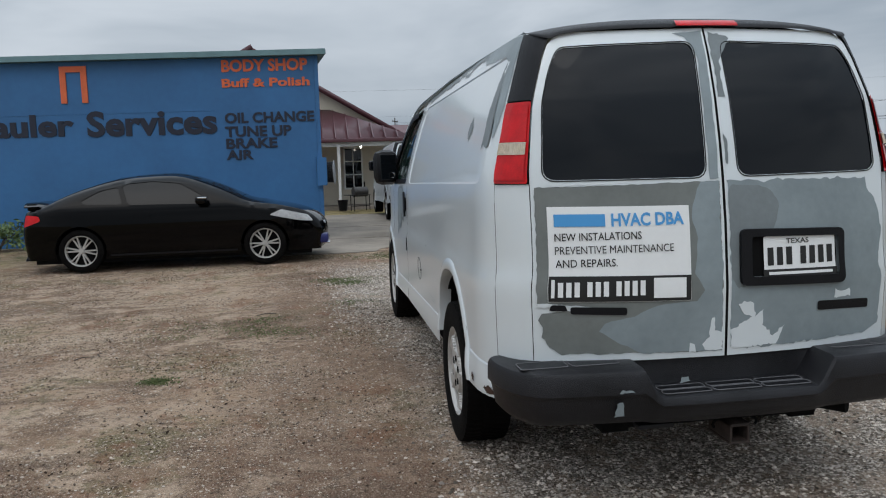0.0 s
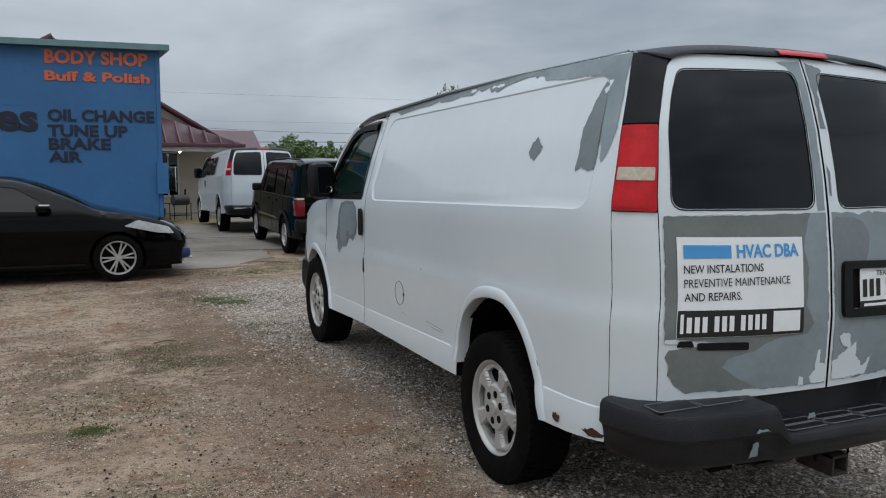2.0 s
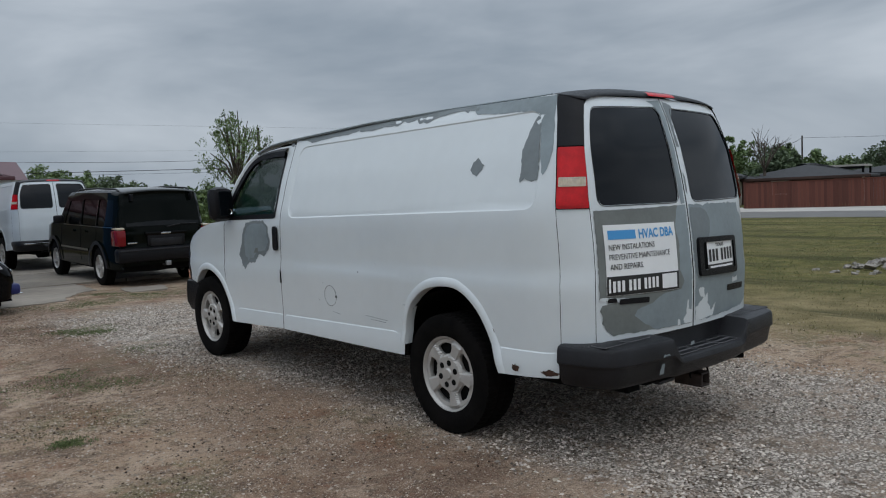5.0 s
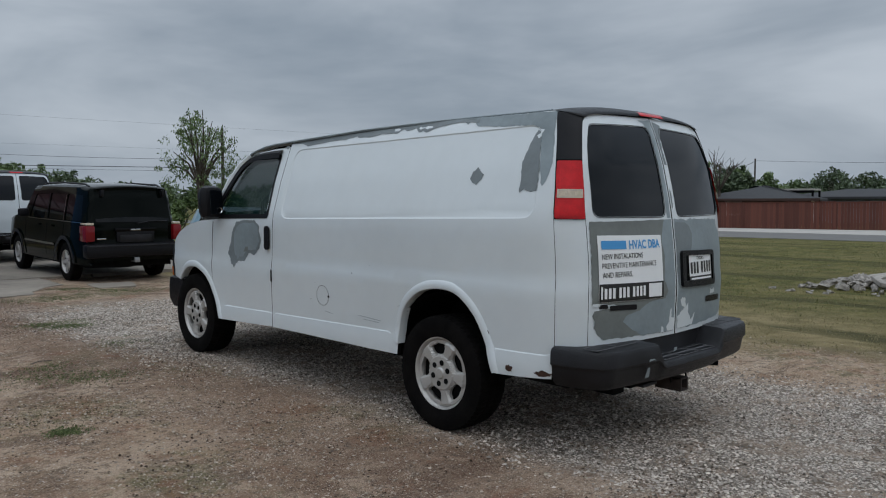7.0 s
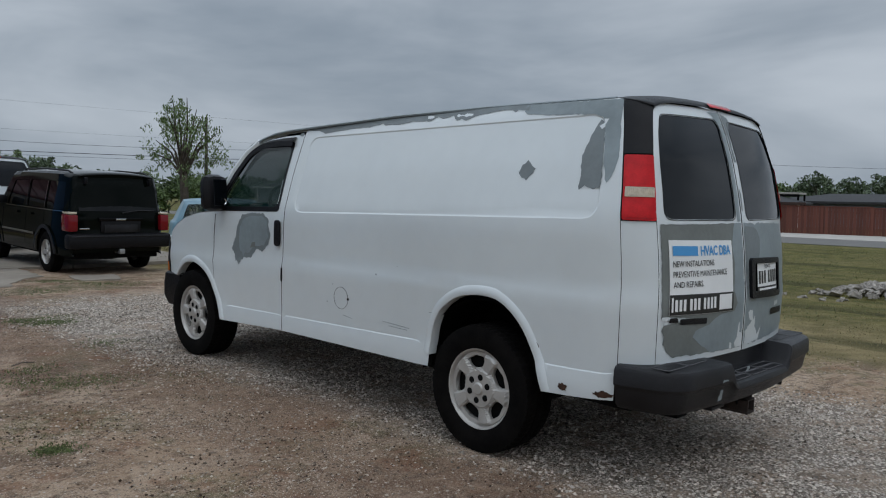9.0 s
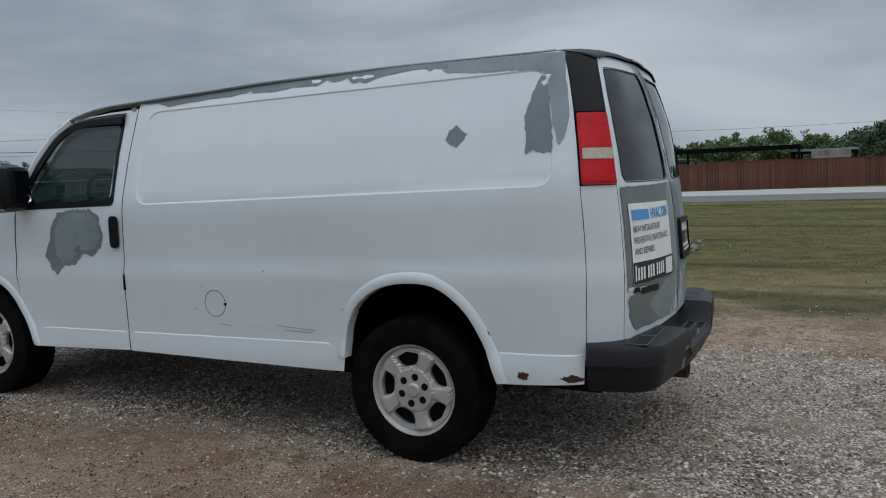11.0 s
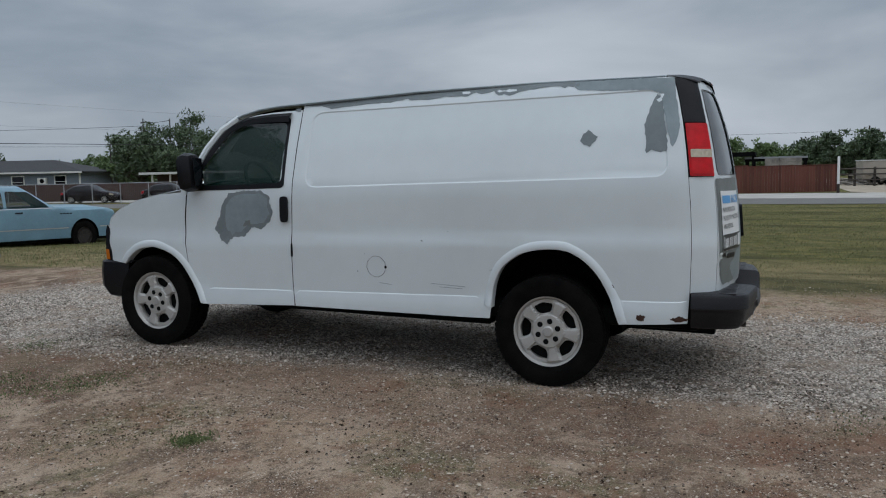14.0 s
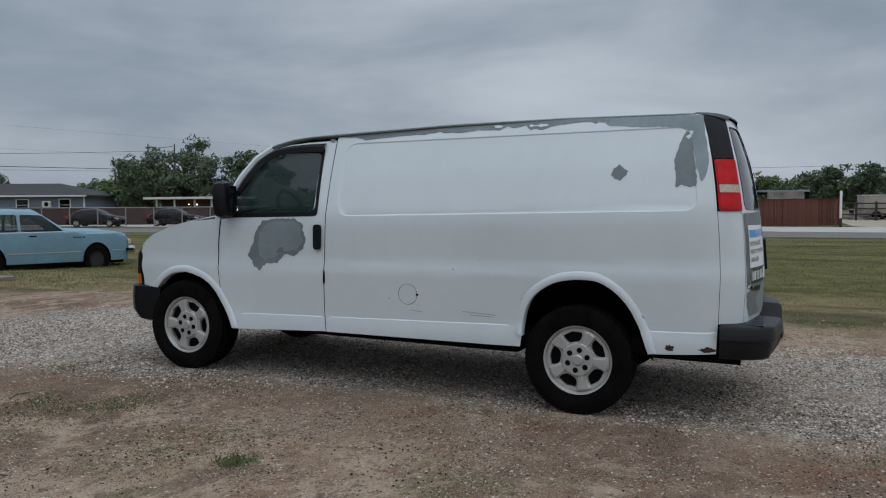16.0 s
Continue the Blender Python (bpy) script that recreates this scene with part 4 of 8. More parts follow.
        hb = chart(dense(hs, 0.02), lambda u, z: van_skin(u, z, 0.010), 0.03, mirror=mi, outward=(0, 1.5, 1))
        geo = bmesh.ops.extrude_face_region(hb, geom=hb.faces[:])
        bmesh.ops.translate(hb, vec=(-0.012 if not mi else 0.012, 0, 0), verts=[v for v in geo["geom"] if isinstance(v, bmesh.types.BMVert)])
        part("handle", hb, M["trim"], door, "black door handle")
        part("handle_pull", boxm((-0.985, 2.083, 1.13), (-0.962, 2.118, 1.24), 0.008) if not mi else boxm((0.962, 2.083, 1.13), (0.985, 2.118, 1.24), 0.008), M["blackpaint"], door)
        # rain visor over the window
        vis = [(2.128, 1.935), (2.30, 1.930), (2.48, 1.915), (2.62, 1.885), (2.75, 1.81), (2.88, 1.64), (2.96, 1.47)]
        low = [(2.128, 1.864), (2.30, 1.864), (2.48, 1.852), (2.60, 1.825), (2.705, 1.755), (2.83, 1.59), (2.925, 1.44)]
        rows = []
        for (a, b), (c, d) in zip(smooth_line(vis, 3), smooth_line(low, 3)):
            p, q = Vector(van_skin(a + 0.7 + U0, b, 0.004)), Vector(van_skin(c + 0.7 + U0, d, 0.028))
            mid = (p + q) / 2 + Vector((-0.016, 0, 0.010))
            q2 = Vector(van_skin(c + 0.7 + U0, d, 0.020))
            row = [p, mid, q, q2]
            rows.append([(-v.x, v.y, v.z) if mi else v for v in row])
        part("rain_visor", oriented(loft(rows), mid), M["trim"], door, "dark smoked rain visor")
    # front wings, bonnet, windscreen, nose
    wing_o = dense([(3.04, 0.62), (3.12, 0.72), (3.23, 0.80), (3.40, 0.848), (3.57, 0.828), (3.69, 0.76), (3.76, 0.69), (3.93, 0.69), (3.975, 0.98), (3.94, 1.075), (3.82, 1.155), (3.60, 1.235), (3.35, 1.285), (3.058, 1.312), (3.080, 1.10), (3.078, 0.89)], 0.05)
    for mi in both:
        part("front_wing", chart(yu(wing_o), van_skin, 0.05, mirror=mi, outward=(0, 1.5, 1)), M["white"], van, smooth=25)
        lip = smooth_line([(2.925, 0.40)] + ARCH_F[1:-1], 3)
        for nm, ln in (("wheel_arch_lip", lip), ("wheel_arch_lip", smooth_line(ARCH_R[1:], 3))):
            cy, cz = (3.42, 0.40) if ln is lip else (0.0, 0.40)
            rows = []
            for y, z in ln:
                p = Vector(van_skin(y + 0.7 + U0, z, 0.0))
                d = Vector((0, y - cy, z - cz)).normalized()
                row = [p + d * 0.056 + Vector((0.002, 0, 0)), p + d * 0.048 + Vector((-0.005, 0, 0)), p + d * 0.028 + Vector((-0.0105, 0, 0)), p + d * 0.008 + Vector((-0.0115, 0, 0)), p - d * 0.002 + Vector((-0.008, 0, 0)), p - d * 0.004 + Vector((0.0, 0, 0)), p - d * 0.004 + Vector((0.06, 0, 0))]
                rows.append([(-v.x, v.y, v.z) if mi else v for v in row])
            part(nm, oriented(loft(rows), (0, cy, cz)), M["white"], van)
    rows = []
    for y, z in smooth_line([(2.99, 1.345), (3.35, 1.285), (3.60, 1.235), (3.82, 1.155), (3.94, 1.075), (3.975, 0.98)], 3):
        w = -van_skin(y + 0.7 + U0, z)[0]
        front = (y - 3.6) * 0.55 if y > 3.6 else 0
        rows.append([(-w + 2 * w * j / 16, y + front * (1 - abs(j / 8 - 1) ** 2), z + 0.07 * (1 - abs(j / 8 - 1) ** 2.4)) for j in range(17)])
    part("bonnet", oriented(loft(rows), mid), M["white"], van)
    rows = []
    for k in range(7):
        t = k / 6
        y, z = 3.04 + (2.66 - 3.04) * t, 1.32 + (1.89 - 1.32) * t
        w = v_width(z) - 0.05
        rows.append([(-w + 2 * w * j / 12, y + 0.22 * (1 - abs(j / 6 - 1) ** 2) * (1 - 0.5 * t), z + 0.05 * t * (1 - abs(j / 6 - 1) ** 2)) for j in range(13)])
    part("windscreen", oriented(loft(rows), mid), M["clear"], van, "green tinted windscreen")
    for s in (-1, 1):
        pts = [(s * (v_width(z) - 0.012), y, z) for y, z in [(3.10, 1.30), (3.0, 1.47), (2.90, 1.66), (2.78, 1.81), (2.64, 1.90)]]
        part("windscreen_pillar", tube(pts, 0.032, 8), M["white"], van)
    cowl = loft([[(-0.88 + 1.76 * j / 10, 3.02 + 0.20 * (1 - abs(j / 5 - 1) ** 2) + dy, 1.325 + 0.03 * (1 - abs(j / 5 - 1) ** 2) + dz) for j in range(11)] for dy, dz in ((0.0, 0.02), (0.10, 0.0))])
    part("cowl", cowl, M["trim"], van)
    # nose: grille panel, lamps
    rows = []
    for z in (0.70, 0.80, 0.90, 0.99):
        w = -van_skin(3.95 + 0.7 + U0, z)[0]
        rows.append([(-w + 2 * w * j / 14, 3.955 + 0.22 * (1 - abs(j / 7 - 1) ** 2), z) for j in range(15)])
    part("grille_panel", oriented(loft(rows), mid), M["trim"], van, "black grille panel")
    for s in (-1, 1):
        part("headlamp", boxm((s * 0.60 - 0.17, 3.99, 0.80), (s * 0.60 + 0.17, 4.10, 0.97), 0.03, pose(0, 0, 0, 0, 0, 0)), M["lens"], van, "clear headlamp")
        part("turn_lamp", boxm((s * 0.815 - 0.055, 3.90, 0.715), (s * 0.815 + 0.055, 4.02, 0.80), 0.02), M["amber"], van, "amber turn lamp")
        part("headlamp_edge", chart(yu([(3.925, 0.70), (3.99, 0.70), (4.01, 0.80), (4.01, 0.97), (3.985, 1.015), (3.955, 0.98)]), lambda u, z: van_skin(u, z, 0.004), 0.05, mirror=s > 0, outward=(0, 1.5, 1)), M["trim"], van)
        part("side_marker", chart(yu([(3.955, 0.712), (4.0, 0.712), (4.008, 0.80), (3.965, 0.80)]), lambda u, z: van_skin(u, z, 0.008), 0.05, mirror=s > 0, outward=(0, 1.5, 1)), M["amber"], van)
        part("headlamp_surround", boxm((s * 0.82 - 0.05, 3.90, 0.80), (s * 0.82 + 0.05, 4.0, 1.0), 0.02), M["trim"], van)
    # front bumper
    rows = []
    for j in range(-12, 13):
        a = j / 12
        w = 0.945
        x = w * math.copysign(min(1, abs(a) * 1.25), a) if abs(a) < 0.8 else math.copysign(w, a)
        y = 4.27 - 0.20 * (x / w) ** 2 if abs(a) < 0.8 else 4.07 - (abs(a) - 0.8) / 0.2 * 0.34
        rows.append([(x * 0.96, y - 0.06, 0.715), (x * 0.99, y, 0.69), (x, y + 0.005, 0.60), (x, y, 0.48), (x * 0.98, y - 0.05, 0.40), (x * 0.94, y - 0.10, 0.38)])
    part("front_bumper", oriented(loft(rows), (0, 3.6, 0.55)), M["trim"], van, "black plastic front bumper")
    # inner wheel wells, floor and a light-blocking belly
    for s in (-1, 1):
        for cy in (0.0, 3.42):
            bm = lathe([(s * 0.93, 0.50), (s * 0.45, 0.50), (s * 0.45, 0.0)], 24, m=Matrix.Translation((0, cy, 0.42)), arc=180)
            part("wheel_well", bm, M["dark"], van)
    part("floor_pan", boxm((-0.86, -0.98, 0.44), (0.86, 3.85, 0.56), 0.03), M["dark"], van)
    # solid belly box added for the running gear; keeps far-side light from underneath
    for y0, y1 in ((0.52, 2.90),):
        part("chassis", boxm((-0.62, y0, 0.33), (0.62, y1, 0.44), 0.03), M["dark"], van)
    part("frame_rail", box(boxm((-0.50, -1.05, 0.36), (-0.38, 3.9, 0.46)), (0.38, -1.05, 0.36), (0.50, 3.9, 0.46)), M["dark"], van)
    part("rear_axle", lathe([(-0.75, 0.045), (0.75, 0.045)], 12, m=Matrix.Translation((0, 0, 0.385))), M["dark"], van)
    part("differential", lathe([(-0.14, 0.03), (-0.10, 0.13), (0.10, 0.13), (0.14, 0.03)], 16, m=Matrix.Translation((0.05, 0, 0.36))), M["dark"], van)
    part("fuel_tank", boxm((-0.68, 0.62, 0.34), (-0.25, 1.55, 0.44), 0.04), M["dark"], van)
    part("exhaust_pipe", tube([(0.35, 2.4, 0.36), (0.35, 0.7, 0.33), (0.62, 0.45, 0.36), (0.68, -0.7, 0.40), (0.86, -0.95, 0.42)], 0.035, 10), M["rustmetal"], van)
    # rear bumper with step
    rows = []
    for j in range(-40, 41):
        a = j / 40
        edge = abs(a)
        c = max(0, (edge - 0.80) / 0.20)
        x = math.copysign(0.972 * (edge if edge < 0.80 else 0.80 + 0.20 * math.sin(c * math.pi / 2)), a)
        back = -1.325 + 0.085 * min(edge, 0.80) ** 2 + 0.34 * (1 - math.cos(c * math.pi / 2))
        dip = 1 if edge < 0.36 else max(0, 1 - (edge - 0.36) / 0.06)
        top = 0.703 - 0.115 * dip
        n = Vector((math.copysign(math.sin(c * math.pi / 2), a), -math.cos(c * math.pi / 2), 0))

        def at_(inset, z):
            return (x - n.x * inset, back - n.y * inset, z)
        rows.append([at_(0.26, 0.700), at_(0.19, 0.704), at_(0.175, top + 0.004), at_(0.030, top), at_(0.010, top - 0.008), at_(0.0, top - 0.026), at_(-0.002, 0.606 - 0.055 * dip), at_(0.012, 0.592 - 0.055 * dip), at_(0.016, 0.578 - 0.055 * dip), at_(0.030, 0.50 - 0.012 * dip), at_(0.055, 0.474 - 0.01 * dip), at_(0.12, 0.462)])
    part("rear_bumper", oriented(loft(rows), (0, -0.9, 0.56)), M["bumper"], van, "scuffed dark grey step bumper")
    # step pads: dark panels with worn pale edges
    for x0, x1, z, y0, y1, nx, ny in ((-0.33, 0.33, 0.589, -1.295, -1.175, 3, 2), (-0.90, -0.47, 0.7035, -1.20, -1.09, 2, 1), (0.47, 0.90, 0.7035, -1.20, -1.09, 2, 1)):
        for i in range(nx):
            for j in range(ny):
                xa, xb = x0 + (x1 - x0) * i / nx + 0.008, x0 + (x1 - x0) * (i + 1) / nx - 0.008
                ya, yb = y0 + (y1 - y0) * j / ny + 0.006, y0 + (y1 - y0) * (j + 1) / ny - 0.006
                pad = part("step_pad", boxm((xa, ya, z - 0.004), (xb, yb, z + 0.003), 0.002), M["trim"], van, smooth=0)
                loop = rounded([(xa, ya), (xb, ya), (xb, yb), (xa, yb)], 0.015, 3)
                part("pad_edge", tube([(x, y, z + 0.003) for x, y in loop + loop[:1]], 0.0028, 5), M["seat"], pad, "worn grey edge")
    # tow bar
    bar = part("tow_bar", boxm((-0.42, -1.12, 0.40), (0.46, -1.05, 0.47), 0.006), M["dark"], van, "black tow bar with a rusty receiver")
    bm = bmesh.new()
    for a, b in (((-0.012, -1.235, 0.345), (0.0, -1.05, 0.42)), ((0.068, -1.235, 0.345), (0.08, -1.05, 0.42)), ((-0.012, -1.235, 0.333), (0.08, -1.05, 0.345)), ((-0.012, -1.235, 0.408), (0.08, -1.05, 0.42))):
        box(bm, a, b, 0.002)
    part("receiver", bm, M["rustmetal"], bar, "rusty square tow receiver")
    part("wiring_plug", boxm((-0.40, -1.20, 0.415), (-0.24, -1.14, 0.437), 0.008), M["bumper"], bar)
    part("safety_chain_loop", tube([(0.034 + 0.10 * math.cos(a), -1.19, 0.41 + 0.035 * math.sin(a)) for a in [i * math.pi / 8 for i in range(-1, 10)]], 0.006, 6), M["dark"], bar)
    part("exhaust_tip", tube([(0.42, -1.02, 0.44), (0.55, -1.20, 0.445)], 0.030, 12), M["dark"], bar)
    # mirror
    for s in (-1, 1):
        mir = part("door_mirror", boxm((-0.115, -0.075, -0.155), (0.115, 0.075, 0.155), 0.07, pose(s * 1.04, 2.95, 1.47, -4, 0, s * -12)), M["trim"], van, "black door mirror")
        part("mirror_arm", tube([(s * 0.90, 2.96, 1.365), (s * 0.99, 2.95, 1.37), (s * 1.03, 2.95, 1.385)], 0.035, 8), M["trim"], mir)
        part("mirror_glass", boxm((-0.070, -0.081, -0.110), (0.070, -0.074, 0.110), 0.003, pose(s * 1.04, 2.95, 1.47, -4, 0, s * -12)), M["tint"], mir, smooth=0)
        part("blind_spot_mirror", lathe([(-0.004, 0.0), (-0.004, 0.02), (0.004, 0.026)], 16, "Z", m=pose(s * 1.04, 2.95, 1.47, -4, 0, s * -12) @ pose(0.030, -0.084, -0.075, 90, 0, 0)), M["chrome"], mir)
    # cab interior
    for s in (-1, 1):
        seat = part("seat", box(boxm((s * 0.5 - 0.24, 2.05, 0.95), (s * 0.5 + 0.24, 2.6, 1.12), 0.05), (s * 0.5 - 0.24, 1.93, 1.08), (s * 0.5 + 0.24, 2.10, 1.62), 0.05), M["seat"], van, "grey cloth cab seat")
        part("headrest", boxm((s * 0.5 - 0.13, 1.95, 1.64), (s * 0.5 + 0.13, 2.05, 1.82), 0.04), M["seat"], seat)
    ring = [Vector((0.19 * math.cos(i * math.pi / 12), 0, 0.19 * math.sin(i * math.pi / 12))) for i in range(25)]
    part("steering_wheel", tube([pose(-0.48, 2.66, 1.38, -25) @ p for p in ring], 0.017, 8), M["trim"], van)
    part("dashboard", boxm((-0.88, 2.78, 1.05), (0.88, 3.12, 1.36), 0.08), M["trim"], van)
    part("bulkhead", boxm((-0.86, 1.86, 0.5), (0.86, 1.89, 1.45), 0.01), M["seat"], van)
    # wheels
    w = van_wheel()
    w.parent = van
    for i, (s, y) in enumerate(((-1, 0.0), (-1, 3.429), (1, 0.0), (1, 3.429))):
        m = pose(s * 0.845, y, 0.385, 23 + 31 * i, 0, 0 if s < 0 else 180)
        if i == 0:
            w.matrix_basis = m
        else:
            copy_thing(w, m)
    return van


van = build_van("cargo_van", "white cargo van with peeling paint and bare grey primer patches", VAN)

# ---------------------------------------------------------------- parked cars
def road_wheel(parent, m, r=0.33, rim=0.225, width=0.21, spokes=10, metal="alloy", label="", double=True):
    w = new("wheel")
    w.parent = parent
    h = width / 2
    part("tyre", lathe([(h * 0.9, rim), (h, rim + 0.02), (h, r - 0.05), (h * 0.8, r - 0.008), (0, r), (-h * 0.8, r - 0.008), (-h, r - 0.05), (-h, rim + 0.02), (-h * 0.9, rim)], 40), M["rubber"], w)
    rm = part("rim", lathe([(h * 0.8, rim), (-h * 0.3, rim * 0.9), (-h * 0.75, rim * 0.95), (-h * 0.92, rim), (-h * 0.95, rim * 0.985), (-h * 0.8, rim * 0.93)], 36), M[metal], w, label)
    part("brake_disc", lathe([(-h * 0.35, 0.0), (-h * 0.35, rim * 0.9)], 24), M["dark"], w)
    bm = bmesh.new()
    for k in range(spokes):
        a = 2 * math.pi * (k // 2) / (spokes // 2) + (0.15 if k % 2 else -0.15) if double else 2 * math.pi * k / spokes
        mm = Matrix.Rotation(a, 4, "X")
        wd = rim * (0.048 if spokes > 7 else 0.16)
        vs = [bm.verts.new(mm @ Vector(c)) for c in ((-h * 0.72, -wd, rim * 0.14), (-h * 0.72, wd, rim * 0.14), (-h * 0.80, wd * 0.75, rim * 0.95), (-h * 0.80, -wd * 0.75, rim * 0.95), (-h * 0.45, -wd * 1.3, rim * 0.14), (-h * 0.45, wd * 1.3, rim * 0.14), (-h * 0.55, wd, rim * 0.95), (-h * 0.55, -wd, rim * 0.95))]
        for f in ((0, 1, 2, 3), (4, 7, 6, 5), (0, 4, 5, 1), (1, 5, 6, 2), (2, 6, 7, 3), (3, 7, 4, 0)):
            bm.faces.new([vs[i] for i in f])
    bmesh.ops.recalc_face_normals(bm, faces=bm.faces[:])
    part("spokes", bm, M[metal], rm, smooth=30)
    part("hub_cap", lathe([(-h * 0.85, 0.0), (-h * 0.84, rim * 0.15), (-h * 0.6, rim * 0.2)], 16), M[metal], rm)
    w.matrix_basis = m
    return w


def car(name, label, m, paint, top, bottom, hw, wheels, arch_r, windows, glass_m="tint", cat="car", roof_w=0.76, round_r=0.10, belt=0.9, wheel_kw=None, side_lines=(), lean=None, group=""):
    """A car along +y (front), its middle at x = 0, its ground at z = 0. top: outline from the rear bumper over the roof to the front bumper as (y, z);
    bottom: sill height; windows: list of outlines in (y, z) on the flank; belt: height above which the flanks lean in to roof_w of the half width."""
    ob = thing(name, label, cat, m, group)
    line = smooth_line(top, 4)
    zmax = max(z for _, z in line)
    y0, y1 = line[0][0], line[-1][0]

    def width(y, z):
        t = max(0, (z - belt) / (zmax - belt))
        w = hw * (1 - (1 - roof_w) * t ** 1.15)
        w -= 0.03 * hw * min(1, abs(z - 0.62) / 0.4) ** 2 if z < belt else 0.03 * hw * min(1, (belt - 0.62) / 0.4) ** 2 * 1.0
        e = min(y - y0, y1 - y)
        k = max(0, 1 - e / 0.75)
        return w * (1 - 0.13 * k * k)

    def soft(y, z, out=0.0):
        d = dist_to(line, (y, z))
        w = width(y, z)
        if d < round_r:
            q = (round_r - d) / round_r
            w -= round_r * (1 - math.sqrt(max(0, 1 - q * q)))
        return (-w - out, y, z)

    lower = [(y1, bottom)]
    for cy in sorted((c for c, _ in wheels), reverse=True):
        cz = [z for c, z in wheels if c == cy][0]
        a0 = math.degrees(math.asin(max(-1, min(1, (bottom - cz) / arch_r))))
        lower += arc_pts(cy, cz, arch_r, arch_r, a0, 180 - a0, 16)
    lower += [(y0, bottom)]
    outline = dense(line + lower, 0.09)
    wins = [rounded(wd, 0.05, 3) for wd in windows]
    cent = (0, (y0 + y1) / 2, 0.7)
    body = bmesh.new()
    for mi in (False, True):
        chart(outline, soft, 0.055, [dense(wd, 0.06) for wd in wins], side_lines, mi, cent, bm=body)
    rows = []
    for y, z in line:
        w = -soft(y, z)[0]
        rows.append([(-w + 2 * w * j / 12, y, z + 0.045 * (1 - abs(j / 6 - 1) ** 2.2) * (1 if z > belt else 0.35)) for j in range(13)])
    for r_ in rows:
        k = 1 if r_[0][1] > (y0 + y1) / 2 else -1
        e = min(abs(r_[0][1] - y0), abs(y1 - r_[0][1]))
        if e < 0.6:
            r_[:] = [(x, y + k * 0.09 * (1 - (j / 6 - 1) ** 2) * (1 - e / 0.6), z) for j, (x, y, z) in enumerate(r_)]
    loft(rows, body)
    oriented(body, (0, (y0 + y1) / 2, 0.6))
    part("body", body, M[paint], ob, smooth=40)
    for wd in wins:
        for mi in (False, True):
            part("window", chart(dense(wd, 0.06), lambda y, z: soft(y, z, -0.012), 0.08, mirror=mi, outward=cent), M[glass_m], ob)
    part("underbody", boxm((-hw * 0.85, y0 + 0.15, bottom - 0.06), (hw * 0.85, y1 - 0.15, bottom + 0.12)), M["dark"], ob)
    for cy, cz in wheels:
        for s in (-1, 1):
            part("wheel_well", lathe([(s * hw * 0.97, arch_r), (s * hw * 0.55, arch_r), (s * hw * 0.55, 0)], 20, m=Matrix.Translation((0, cy, cz)), arc=180), M["dark"], ob)
    kw = dict(wheel_kw or {})
    wx = hw - 0.12
    for cy, cz in wheels:
        for s in (-1, 1):
            road_wheel(ob, pose(s * wx, cy, cz, 17 * cy, 0, 0 if s < 0 else 180), **kw)
    return ob, soft, line, width


def glazing(ob, soft, line, ya, yb, name="windscreen", m="tint", inset=0.06, lift=0.006):
    """A pane across the car, on the stretch of its top line from ya to yb."""
    rows = []
    seg = [p for p in line if min(ya, yb) - 1e-6 <= p[0] <= max(ya, yb) + 1e-6]
    for (y, z) in seg:
        w = -soft(y, z)[0] - inset
        rows.append([(-w + 2 * w * j / 10, y, z + 0.045 * (1 - abs((-w + 2 * w * j / 10) / (w + inset)) ** 2.2) + lift) for j in range(11)])
    bm = loft(rows)
    bm.normal_update()
    for f in bm.faces:
        if f.normal.z < 0:
            f.normal_flip()
    return part(name, bm, M[m], ob)


def flank(ob, soft, name, poly, mt, out=0.008, label="", step=0.05, both=True):
    """A piece laid on the flank: a lamp, handle, moulding."""
    for mi in ((False, True) if both else (False,)):
        part(name, chart(dense(poly, 0.03), lambda y, z: soft(y, z, out), step, mirror=mi, outward=(0, 0, 0.7)), M[mt], ob, label)


